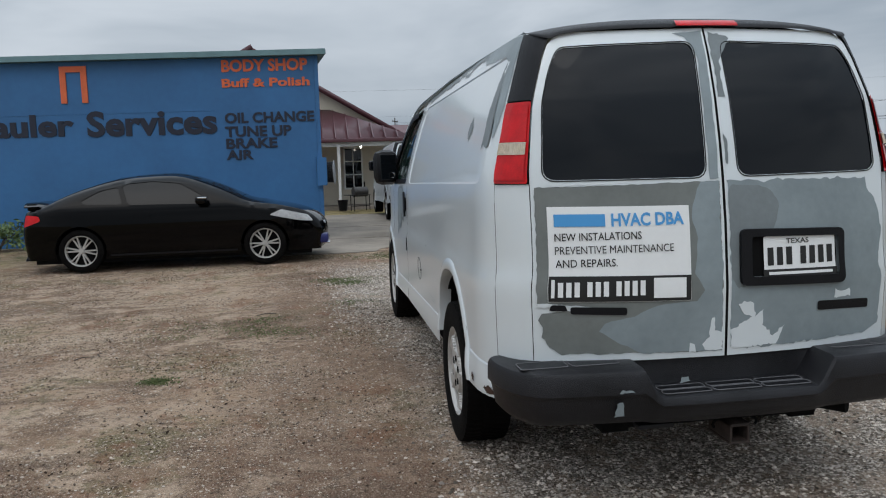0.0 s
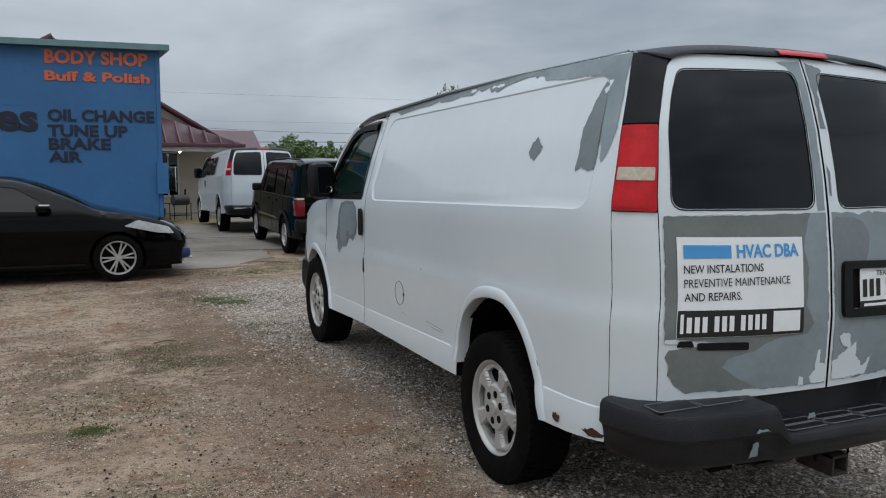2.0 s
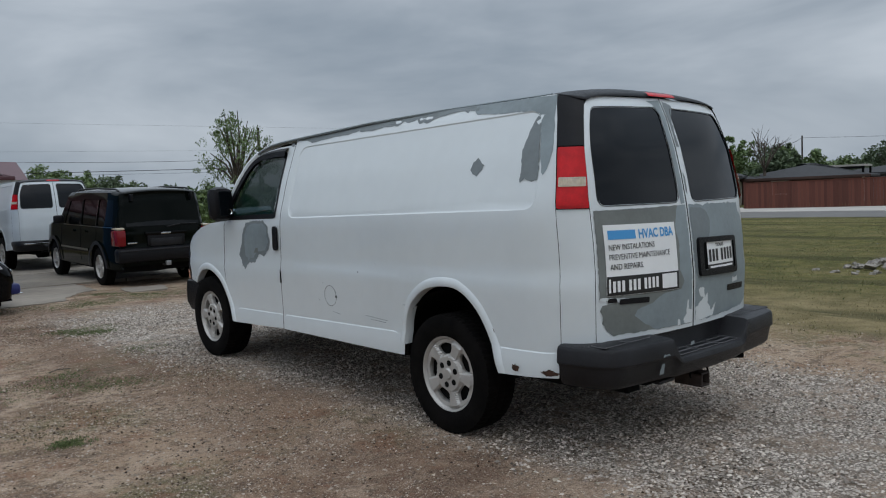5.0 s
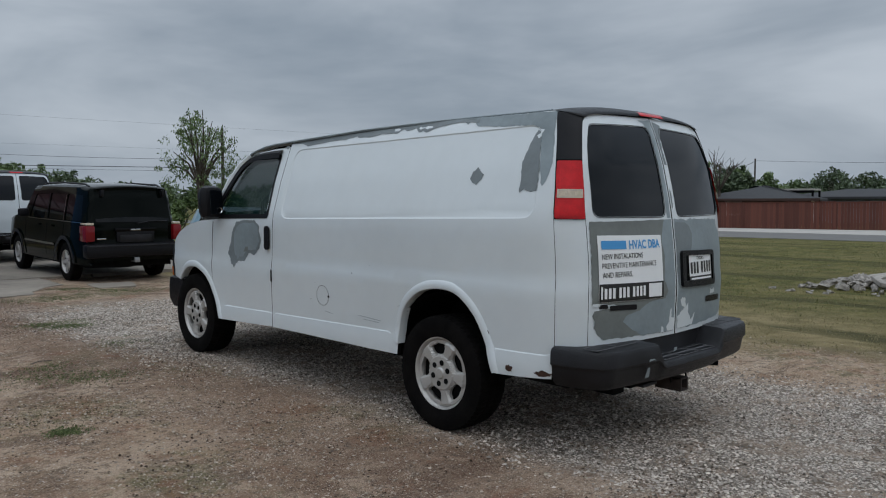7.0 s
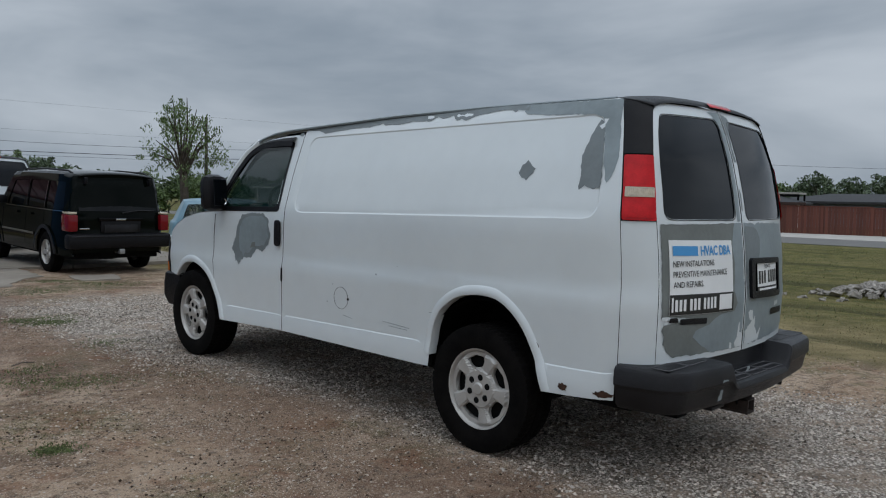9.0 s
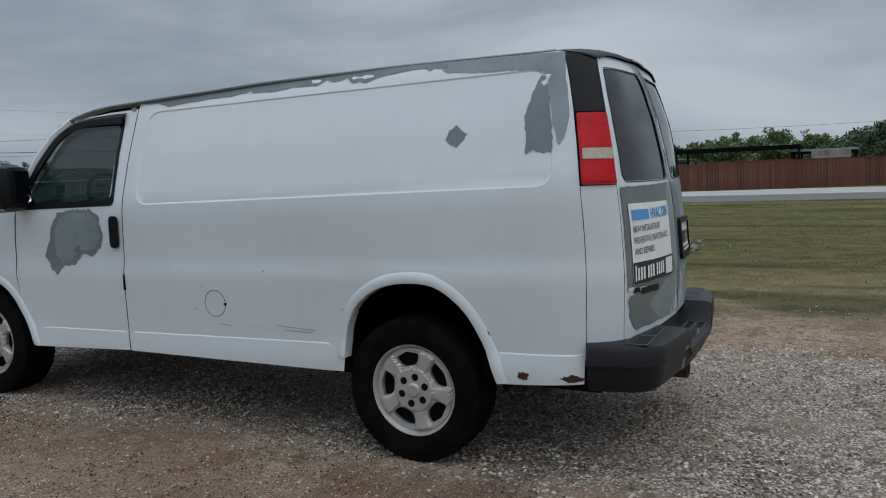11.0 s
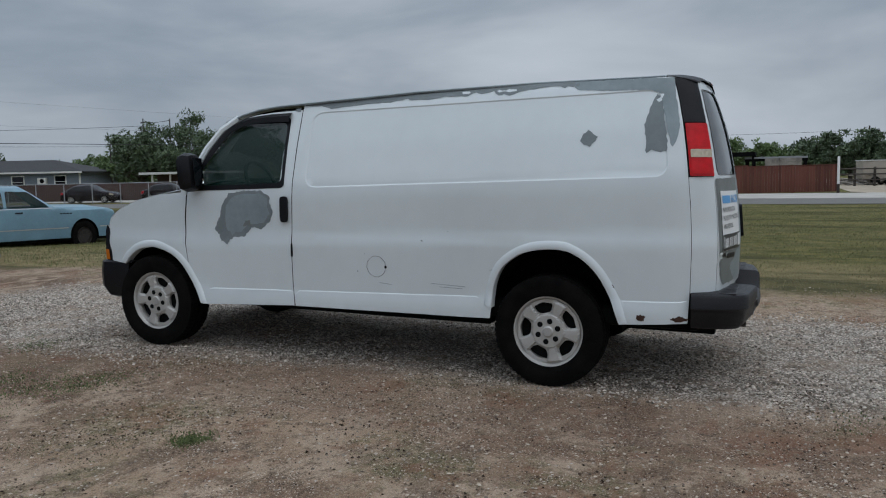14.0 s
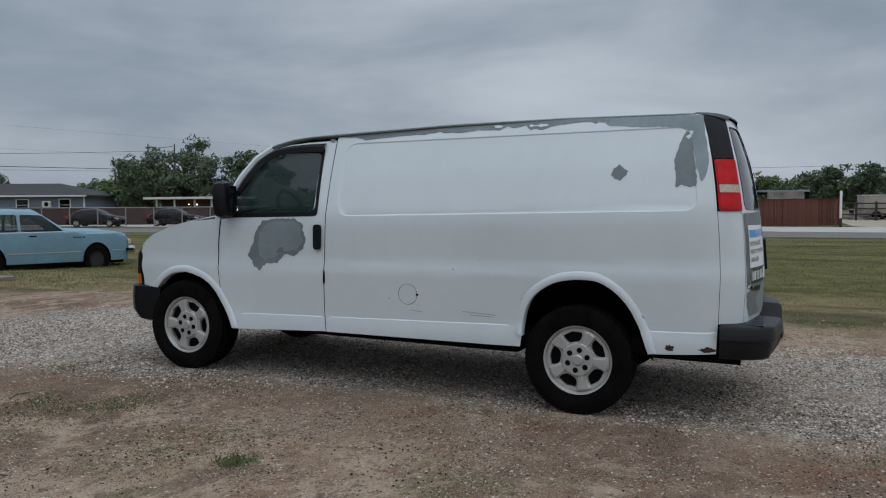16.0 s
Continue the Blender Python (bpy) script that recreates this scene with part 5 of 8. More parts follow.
def coupe():
    top = [(-2.16, 0.28), (-2.19, 0.55), (-2.15, 0.86), (-2.04, 0.955), (-1.85, 1.00), (-1.42, 1.185), (-0.85, 1.345), (-0.30, 1.395), (0.15, 1.368), (0.70, 1.165), (1.10, 0.98), (1.55, 0.91), (1.95, 0.80), (2.16, 0.64), (2.22, 0.45), (2.18, 0.22)]
    m = pose(-2.44 - 1.335, 8.97, 0.09, 0, 0, -90.6)
    win = [[(-1.32, 1.06), (-1.26, 1.01), (-0.72, 0.995), (-0.80, 1.255), (-1.05, 1.205)], [(-0.64, 0.985), (0.55, 0.965), (0.42, 1.10), (0.10, 1.285), (-0.30, 1.325), (-0.66, 1.30), (-0.74, 1.27)]]
    ob, soft, line, _ = car("black_coupe", "shiny black two-door coupe with silver alloy wheels", m, "blackpaint", top, 0.20, 0.895, [(-1.34, 0.325), (1.335, 0.325)], 0.365, win, "carglass", wheel_kw=dict(r=0.325, rim=0.232, spokes=12, label="silver six twin-spoke alloy rim"), belt=0.93, roof_w=0.70)
    glazing(ob, soft, line, 0.16, 1.02, m="carglass")
    glazing(ob, soft, line, -1.80, -0.75, "rear_window", "carglass")
    flank(ob, soft, "tail_lamp", rounded([(-2.14, 0.70), (-1.88, 0.79), (-1.90, 0.86), (-2.10, 0.885)], 0.03), "red", label="red tail lamp")
    flank(ob, soft, "headlamp", rounded([(1.42, 0.76), (1.60, 0.84), (2.00, 0.74), (2.08, 0.64), (1.85, 0.66)], 0.03), "headlamp", 0.012, "cloudy headlamp")
    flank(ob, soft, "handle", rounded([(-0.55, 0.80), (-0.32, 0.80), (-0.32, 0.83), (-0.55, 0.83)], 0.012), "blackpaint", 0.02)
    flank(ob, soft, "sill_strip", [(-0.92, 0.235), (0.92, 0.235), (0.92, 0.265), (-0.92, 0.265)], "trim", 0.01)
    for s in (-1, 1):
        part("door_mirror", boxm((s * 0.98 - 0.10, 0.36, 0.96), (s * 0.98 + 0.10, 0.52, 1.08), 0.04), M["blackpaint"], ob)
        part("mirror_strip", boxm((s * 0.98 - 0.102, 0.40, 1.045), (s * 0.98 + 0.102, 0.535, 1.07), 0.01), M["chrome"], ob)
    part("spoiler", loft([[(x, y + 0.06 * (x / 0.7) ** 2, z - 0.05 * max(0, abs(x) - 0.55) / 0.15) for x in [-0.72 + 0.12 * i for i in range(13)]] for y, z in ((-1.90, 1.035), (-2.0, 1.06), (-2.20, 1.06), (-2.20, 1.045), (-2.0, 1.035), (-1.90, 1.015))]), M["blackpaint"], ob)
    for s in (-1, 1):
        part("spoiler_foot", boxm((s * 0.6 - 0.04, -2.12, 0.94), (s * 0.6 + 0.04, -1.98, 1.045), 0.01), M["blackpaint"], ob)
    part("front_lip", boxm((-0.72, 2.10, 0.27), (0.72, 2.30, 0.43), 0.05), M["blueplastic"], ob, "dark blue plastic round the grille")
    part("lip_edge", boxm((-0.70, 2.20, 0.27), (0.70, 2.32, 0.295), 0.01), M["chrome"], ob)
    part("grille", boxm((-0.45, 2.12, 0.50), (0.45, 2.26, 0.62), 0.03), M["chrome"], ob)
    # seams of the door
    for y in (-0.70, 0.72):
        part("door_seam", tube([soft(y + 0.06 * math.sin((z - 0.25) * 2), z, 0.0005) for z in [0.27 + 0.07 * i for i in range(10)]], 0.004, 4), M["seam"], ob)
    return ob


def jeep():
    top = [(-2.36, 0.42), (-2.40, 0.60), (-2.34, 0.75), (-2.33, 1.06), (-2.29, 1.40), (-2.23, 1.70), (-2.13, 1.80), (-0.9, 1.835), (0.45, 1.80), (0.62, 1.74), (1.02, 1.30), (1.12, 1.21), (1.6, 1.16), (2.10, 1.10), (2.22, 0.98), (2.26, 0.70), (2.24, 0.45)]
    win = [[(-2.06, 1.17), (-1.32, 1.17), (-1.32, 1.66), (-2.00, 1.66)], [(-1.24, 1.17), (-0.42, 1.17), (-0.42, 1.66), (-1.24, 1.66)], [(-0.34, 1.17), (0.66, 1.17), (0.42, 1.63), (-0.34, 1.66)]]
    ob, soft, line, _ = car("dark_suv", "dark green boxy estate car with red tail lamps", pose(1.47, 12.87, 0.09, 1.6, 0, 0.5) @ Matrix.Scale(0.97, 4), "jeeppaint", top, 0.36, 0.93, [(-1.39, 0.375), (1.39, 0.375)], 0.43, win, "carglass", wheel_kw=dict(r=0.375, rim=0.225, spokes=5, double=False), belt=1.12, roof_w=0.87, round_r=0.05)
    glz = loft([[(-0.70 + 1.4 * j / 8, -2.345 + 0.16 * (z - 1.14) / 0.58 - 0.085 * (1 - (j / 4 - 1) ** 2), z) for j in range(9)] for z in (1.16, 1.3, 1.45, 1.6, 1.70)])
    part("rear_window", oriented(glz, (0, 0, 0.6)), M["carglass"], ob, "black tinted rear window")
    for s in (-1, 1):
        part("window_hinge", boxm((s * 0.58 - 0.025, -2.36, 1.63), (s * 0.58 + 0.025, -2.24, 1.75), 0.01), M["trim"], ob)
        lamp = new("tail_lamp")
        lamp.parent = ob
        part("red_lens", boxm((s * 0.83 - 0.085, -2.43, 0.80), (s * 0.83 + 0.085, -2.10, 1.10), 0.03), M["red2"], lamp)
        part("clear_lens", boxm((s * 0.83 - 0.07, -2.415, 1.105), (s * 0.83 + 0.07, -2.12, 1.145), 0.012), M["lens"], lamp)
        part("door_mirror", boxm((s * 1.03 - 0.10, 0.55, 1.16), (s * 1.03 + 0.10, 0.67, 1.33), 0.04), M["trim"], ob)
    for s in (-1, 1):
        part("roof_rail", tube([(s * 0.68, -2.0, 1.81), (s * 0.68, -1.85, 1.850), (s * 0.68, -0.8, 1.872), (s * 0.68, 0.2, 1.850), (s * 0.68, 0.35, 1.81)], 0.018, 8), M["trim"], ob, "black roof rail")
    part("number_plate_recess", boxm((-0.36, -2.445, 0.79), (0.36, -2.40, 1.0), 0.01), M["trim"], ob)
    part("plate_panel", boxm((-0.30, -2.452, 0.78), (0.30, -2.43, 0.92), 0.004), M["bumper"], ob)
    part("handle_bar", boxm((-0.40, -2.455, 0.98), (0.40, -2.41, 1.05), 0.015), M["blackpaint"], ob)
    part("badge", boxm((-0.10, -2.462, 1.0), (0.08, -2.45, 1.03), 0.003), M["chrome"], ob)
    part("badge", boxm((-0.72, -2.42, 0.84), (-0.55, -2.40, 0.865), 0.003), M["chrome"], ob)
    part("wiper", tube([(0.02, -2.44, 1.13), (0.30, -2.425, 1.17), (0.62, -2.40, 1.165)], 0.012, 6), M["trim"], ob)
    part("rear_bumper", boxm((-0.93, -2.50, 0.50), (0.93, -2.26, 0.76), 0.05), M["trim"], ob, "black plastic bumper")
    part("bumper_shelf", boxm((-0.88, -2.51, 0.70), (0.88, -2.30, 0.735), 0.012), M["bumper"], ob)
    part("tow_hitch", boxm((-0.05, -2.50, 0.40), (0.05, -2.30, 0.49), 0.01), M["steel"], ob)
    part("brake_light", boxm((-0.16, -2.20, 1.755), (0.16, -2.12, 1.785), 0.008), M["red2"], ob)
    part("spare_wheel", lathe([(0.24, 0.0), (0.24, 0.30), (0.44, 0.34), (0.46, 0.0)], 20, "Z", m=Matrix.Translation((-0.15, -1.95, 0.05))), M["dark"], ob)
    flank(ob, soft, "wheel_flare", [(y, z) for y, z in arc_pts(-1.39, 0.375, 0.50, 0.50, 0, 180, 14)] + [(y, z) for y, z in arc_pts(-1.39, 0.375, 0.43, 0.43, 180, 0, 14)], "bumper", 0.03)
    flank(ob, soft, "wheel_flare", [(y, z) for y, z in arc_pts(1.39, 0.375, 0.50, 0.50, 0, 180, 14)] + [(y, z) for y, z in arc_pts(1.39, 0.375, 0.43, 0.43, 180, 0, 14)], "bumper", 0.03)
    flank(ob, soft, "side_moulding", [(-0.86, 0.66), (0.86, 0.66), (0.86, 0.70), (-0.86, 0.70)], "chrome", 0.015)
    for y0_ in (-1.28, -0.38):
        flank(ob, soft, "window_strip", [(y0_ - 0.012, 1.17), (y0_ + 0.012, 1.17), (y0_ + 0.012, 1.655), (y0_ - 0.012, 1.655)], "chrome" if y0_ < -1 else "trim", 0.004)
    flank(ob, soft, "window_strip", [(-2.06, 1.135), (0.72, 1.135), (0.72, 1.15), (-2.06, 1.15)], "chrome", 0.006)
    for y in (-0.38, 0.88, -1.28):
        part("door_seam", tube([soft(y, z, 0.0005) for z in [0.46 + 0.07 * i for i in range(10)]], 0.004, 4), M["seam"], ob)
    for y in (-0.62, 0.12):
        flank(ob, soft, "handle", rounded([(y - 0.11, 1.01), (y + 0.11, 1.01), (y + 0.11, 1.045), (y - 0.11, 1.045)], 0.012), "jeeppaint", 0.03)
    return ob


def estate():
    top = [(-2.55, 0.35), (-2.60, 0.55), (-2.56, 0.85), (-2.45, 0.95), (-2.25, 1.30), (-2.10, 1.38), (-1.2, 1.41), (-0.25, 1.39), (-0.05, 1.36), (0.62, 0.985), (0.75, 0.96), (1.7, 0.93), (2.22, 0.875), (2.36, 0.78), (2.40, 0.55), (2.38, 0.38)]
    win = [[(-2.28, 0.97), (-1.58, 0.97), (-1.58, 1.31), (-2.12, 1.30)], [(-1.52, 0.955), (-0.61, 0.955), (-0.63, 1.325), (-1.50, 1.335)], [(-0.54, 0.955), (0.55, 0.955), (0.02, 1.305), (-0.54, 1.325)]]
    m = pose(6.84, 14.63, -0.13, 0, 0, 243) @ Matrix.Diagonal((0.95, 0.80, 1.04, 1))
    ob, soft, line, _ = car("old_estate_car", "old faded light-blue four-door estate car on the grass", m, "buick", top, 0.27, 0.91, [(-1.32, 0.30), (1.44, 0.30)], 0.39, win, "paleglass", wheel_kw=dict(r=0.345, rim=0.20, spokes=40, metal="oldwheel", double=False), belt=0.92, roof_w=0.80, round_r=0.06)
    glazing(ob, soft, line, -0.05, 0.62, m="paleglass")
    for ya, yb in ((-2.45, -1.76), (-0.91, 1.01), (1.87, 2.30)):
        flank(ob, soft, "side_moulding", [(ya, 0.485), (yb, 0.485), (yb, 0.507), (ya, 0.507)], "alloy", 0.008)
    flank(ob, soft, "lower_panel", [(-0.92, 0.29), (1.04, 0.29), (1.04, 0.48), (-0.92, 0.48)], "buick", 0.004)
    for y in (-1.20, -0.25):
        flank(ob, soft, "handle", rounded([(y - 0.10, 0.845), (y + 0.10, 0.845), (y + 0.10, 0.875), (y - 0.10, 0.875)], 0.01), "trim", 0.012)
    for k in range(4):
        flank(ob, soft, "wing_vent", rounded([(0.80 + 0.085 * k, 0.80), (0.865 + 0.085 * k, 0.80), (0.865 + 0.085 * k, 0.825), (0.80 + 0.085 * k, 0.825)], 0.008), "trim", 0.004)
    for y in (-0.58, 0.64):
        part("door_seam", tube([soft(y, z, 0.0005) for z in [0.30 + 0.07 * i for i in range(9)]], 0.004, 4), M["seam"], ob)
    part("front_bumper", boxm((-0.90, 2.34, 0.42), (0.90, 2.55, 0.58), 0.03), M["chrome"], ob, "chrome bumper")
    part("bumper_cap", boxm((-0.91, 2.30, 0.47), (0.91, 2.50, 0.53), 0.02), M["trim"], ob)
    part("rear_bumper", boxm((-0.90, -2.72, 0.42), (0.90, -2.52, 0.58), 0.03), M["chrome"], ob)
    for s in (-1, 1):
        part("headlamp", boxm((s * 0.68 - 0.16, 2.36, 0.62), (s * 0.68 + 0.16, 2.44, 0.74), 0.02), M["lens"], ob)
    flank(ob, soft, "window_trim", [(-2.30, 0.935), (0.60, 0.935), (0.60, 0.952), (-2.30, 0.952)], "chrome", 0.005)
    for y in (-1.55, -0.575):
        flank(ob, soft, "pillar", [(y - 0.022, 0.955), (y + 0.022, 0.955), (y + 0.018, 1.33), (y - 0.020, 1.335)], "buick", 0.004)
    part("interior", boxm((-0.70, -1.9, 0.45), (0.70, 0.7, 0.9), 0.1), M["seat"], ob)
    return ob


def passenger_van():
    m = pose(1.20, 17.45, 0.125, 0.6, 0, 1.0)
    ob = build_van("passenger_van", "white passenger van with dark windows and a black roof cap", m)
    for mi in (False, True):
        for a, b in ((0.62, 1.20), (1.30, 1.96)):
            pl = rounded([(a, 1.455 - 0.02 * a), (b, 1.455 - 0.02 * b), (b, 1.93 - 0.03 * b), (a, 1.93 - 0.03 * a)], 0.05)
            part("window", chart(yu(dense(pl, 0.08)), lambda u, z: van_skin(u, z, 0.022), 0.12, mirror=mi, outward=(0, 1.5, 1)), M["tint"], ob, "dark side window")
    part("bumper_strip", boxm((-0.80, -1.345, 0.62), (0.80, -1.33, 0.655), 0.004), M["chrome"], ob)
    return ob


coupe()
jeep()
estate()
passenger_van()

# ---------------------------------------------------------------- peeled paint, sign and plate on the van
def on_van(name, outline, mt, out=0.002, label="", mirror=False, parent=None, step=0.035):
    return part(name, chart(outline, lambda u, z: van_skin(u, z, out), step, mirror=mirror, outward=(0, 1.5, 1)), M[mt], parent or van, label)


def words_on_door(body, u_left, z, width, height, mt, parent, out=0.0045, bold=0.0, label=""):
    """Words laid on the left rear door, reading from u_left towards the middle."""
    ob = writing("lettering", body, 1.0, M[mt], None, Matrix(), width, 0.0, bold, height=height)
    for v in ob.data.vertices:
        v.co = Vector(van_skin(u_left - v.co.x, z + v.co.y, out))
    ob.parent = parent
    if label:
        tagged(ob, label)
    return ob


def dress_van():
    P = "bare_primer"
    # side: band under the gutter
    low = [(2.02, 1.985), (1.851, 1.977), (1.777, 1.954), (1.605, 1.971), (1.426, 1.983), (1.27, 1.988), (1.13, 2.011), (1.12, 1.998), (0.953, 1.996), (0.814, 2.015), (0.656, 2.009), (0.594, 2.036), (0.548, 2.020), (0.46, 2.037), (0.42, 2.004), (0.38, 2.016), (0.337, 1.998), (0.264, 2.027), (0.144, 2.045), (0.05, 2.056), (-0.02, 2.056), (-0.05, 2.036), (-0.07, 2.052), (-0.15, 2.046)]
    edge = jagged(low, 0.02, 0.0025, 4)[:len(dense(low, 0.02, False))]
    on_van(P, yz(edge + [(y, gutter_z(y) + 0.004) for y in [edge[-1][0] + (edge[0][0] - edge[-1][0]) * i / 30 for i in range(31)]]), "primer", 0.0022, "bare grey primer under the roof gutter", step=0.1)
    band = jagged([(-0.12, 2.040), (-0.151, 2.024), (-0.262, 2.014), (-0.317, 2.008), (-0.382, 2.006), (-0.62, 2.002), (-0.677, 1.983), (-0.705, 1.93), (-0.734, 1.805), (-0.749, 1.733), (-0.762, 1.682), (-0.772, 1.646), (-0.787, 1.633), (-0.808, 1.660), (-0.816, 1.72), (-0.822, 1.77), (-0.800, 1.894), (-0.786, 1.967), (-0.775, 2.05), (-0.775, 2.080), (-0.45, 2.081), (-0.12, 2.078)], 0.02, 0.003, 5)
    on_van(P, yz(band), "primer2", 0.0022, "bare grey primer along the roof edge", step=0.05)
    on_van(P, yz(jagged([(-0.668, 1.978), (-0.690, 1.962), (-0.702, 1.93), (-0.714, 1.878), (-0.727, 1.805), (-0.742, 1.723), (-0.752, 1.646), (-0.750, 1.608), (-0.711, 1.595), (-0.661, 1.611), (-0.641, 1.600), (-0.625, 1.590), (-0.618, 1.606), (-0.620, 1.646), (-0.607, 1.76), (-0.606, 1.812), (-0.621, 1.852), (-0.637, 1.904), (-0.655, 1.945)], 0.016, 0.005, 6)), "primer", 0.0026, "torn patch of grey primer", step=0.05)
    on_van(P, yz(jagged([(-0.240, 1.748), (-0.304, 1.700), (-0.284, 1.669), (-0.258, 1.633), (-0.215, 1.650), (-0.188, 1.675), (-0.207, 1.720)], 0.012, 0.005, 7)), "primer", 0.0022, "diamond-shaped patch of grey primer", step=0.05)
    # front door
    on_van(P, yz(jagged([(2.629, 1.299), (2.508, 1.321), (2.323, 1.323), (2.242, 1.287), (2.240, 1.223), (2.210, 1.159), (2.239, 1.093), (2.320, 1.022), (2.385, 1.035), (2.444, 1.014), (2.477, 0.962), (2.571, 0.953), (2.624, 0.936), (2.640, 0.895), (2.706, 0.922), (2.775, 1.020), (2.721, 1.117), (2.701, 1.204)], 0.013, 0.007, 8)), "primer", 0.0022, "large bare grey patch on the door", step=0.06)
    on_van(P, yz(jagged([(2.60, 1.270), (2.50, 1.300), (2.34, 1.305), (2.265, 1.27), (2.262, 1.20), (2.240, 1.150), (2.300, 1.070), (2.44, 1.06), (2.52, 1.00), (2.60, 0.965), (2.66, 1.02), (2.67, 1.12), (2.66, 1.20)], 0.03, 0.004, 9)), "primer2", 0.0032, step=0.06)
    on_van("sticker_remains", yu(jagged([(2.42, 1.05), (2.50, 1.04), (2.47, 1.085), (2.43, 1.09)], 0.015, 0.006, 19)), "primer3", 0.004)
    on_van("paint_chip", yu(jagged([(2.155, 1.50), (2.128, 1.49), (2.13, 1.58), (2.15, 1.60)], 0.012, 0.006, 10)), "primer", 0.0025)
    on_van("paint_chip", yu(jagged([(2.10, 1.945), (2.05, 1.94), (2.055, 1.97), (2.10, 1.965)], 0.012, 0.004, 10)), "primer", 0.0025)
    # fuel flap: a round seam
    ring = [van_skin(1.305 + 0.078 * math.cos(a) + 0.7 + U0, 0.776 + 0.078 * math.sin(a), 0.0015) for a in [i * math.pi / 20 for i in range(41)]]
    part("fuel_flap_seam", tube(ring, 0.0012, 5), M["seam"], van)
    part("flap_catch", lathe([(0, 0), (0, 0.009), (0.004, 0.010)], 8, m=Matrix.Translation(van_skin(1.228 + 0.7 + U0, 0.775, 0.004))), M["dark"], van)
    # rust at the bottom edge and scratches
    for k, pl in enumerate(([(-0.60, 0.55), (-0.64, 0.548), (-0.645, 0.512), (-0.615, 0.505), (-0.595, 0.52)], [(-0.80, 0.53), (-0.86, 0.555), (-0.90, 0.54), (-0.93, 0.53), (-0.90, 0.520), (-0.84, 0.515)], [(-0.425, 0.73), (-0.44, 0.735), (-0.445, 0.715), (-0.43, 0.71)])):
        on_van("rust_hole", yu(jagged(pl, 0.01, 0.006, 20 + k)), "rust", 0.0025, "rusted hole in the sill")
    for k, (y0, z0, y1, z1) in enumerate(((0.86, 0.672, 0.60, 0.660), (0.80, 0.650, 0.62, 0.645), (1.18, 0.645, 1.28, 0.655), (0.42, 0.79, 0.35, 0.795))):
        on_van("scratch", yu([(y0, z0), (y1, z1), (y1, z1 + 0.004), (y0, z0 + 0.003)]), "primer2", 0.002)
    # door hinge marks
    for z in (0.87,):
        part("hinge_gap", boxm((-0.980, 2.030, z - 0.05), (-0.962, 2.046, z + 0.05), 0.003), M["seam"], van)
    # rear doors: left
    on_van(P, jagged([(0.020, 1.432), (0.40, 1.428), (0.792, 1.424), (0.796, 1.18), (0.792, 0.945), (0.60, 0.938), (0.56, 0.928), (0.775, 0.910), (0.785, 0.88), (0.768, 0.85), (0.778, 0.81), (0.745, 0.765), (0.70, 0.735), (0.40, 0.732), (0.16, 0.726), (0.020, 0.724)], 0.018, 0.0035, 11), "primer3", 0.0020, "dark weathered primer round the sign")
    on_van(P, jagged([(0.020, 0.724), (0.36, 0.730), (0.46, 0.77), (0.545, 0.83), (0.52, 0.865), (0.40, 0.885), (0.30, 0.930), (0.13, 0.94), (0.10, 0.99), (0.14, 1.06), (0.125, 1.20), (0.15, 1.30), (0.12, 1.40), (0.10, 1.428), (0.020, 1.432)], 0.03, 0.004, 13), "primer2", 0.0030, "blue-grey undercoat")
    on_van(P, jagged([(0.018, 1.440), (0.060, 1.440), (0.063, 1.70), (0.062, 1.95), (0.105, 2.040), (0.16, 2.055), (0.018, 2.068)], 0.03, 0.003, 14), "primer2", 0.0022)
    for k, pl in enumerate(([(0.020, 0.728), (0.095, 0.728), (0.108, 0.755), (0.078, 0.785), (0.066, 0.865), (0.050, 0.868), (0.052, 0.81), (0.020, 0.80)], [(0.135, 0.722), (0.168, 0.724), (0.160, 0.768), (0.138, 0.760)], [(0.45, 1.430), (0.72, 1.428), (0.74, 1.440), (0.42, 1.442)], [(0.66, 0.930), (0.79, 0.935), (0.79, 0.952), (0.72, 0.948)])):
        on_van("paint_remnant", jagged(pl, 0.012, 0.004, 40 + k), "white", 0.0042, "flake of old white paint")
    # rear doors: right
    on_van(P, jagged([(0.020, 0.735), (0.20, 0.728), (0.45, 0.735), (0.70, 0.745), (0.765, 0.78), (0.775, 0.93), (0.765, 1.05), (0.785, 1.20), (0.765, 1.30), (0.72, 1.36), (0.70, 1.42), (0.40, 1.428), (0.10, 1.430), (0.020, 1.432)], 0.018, 0.006, 15), "primer2", 0.0022, "blue-grey undercoat", mirror=True)
    on_van(P, jagged(rounded([(0.020, 1.02), (0.05, 0.98), (0.16, 1.02), (0.22, 1.22), (0.26, 1.34), (0.20, 1.40), (0.020, 1.42)], 0.04), 0.04, 0.004, 16), "primer", 0.0030, mirror=True)
    on_van(P, jagged([(0.018, 1.50), (0.030, 1.50), (0.034, 1.60), (0.016, 1.63)], 0.02, 0.003, 21), "primer", 0.0022, mirror=True)
    on_van(P, jagged([(0.018, 1.78), (0.050, 1.78), (0.044, 1.86), (0.060, 1.95), (0.13, 2.035), (0.05, 2.060), (0.018, 2.064)], 0.02, 0.005, 17), "primer", 0.0022, mirror=True)
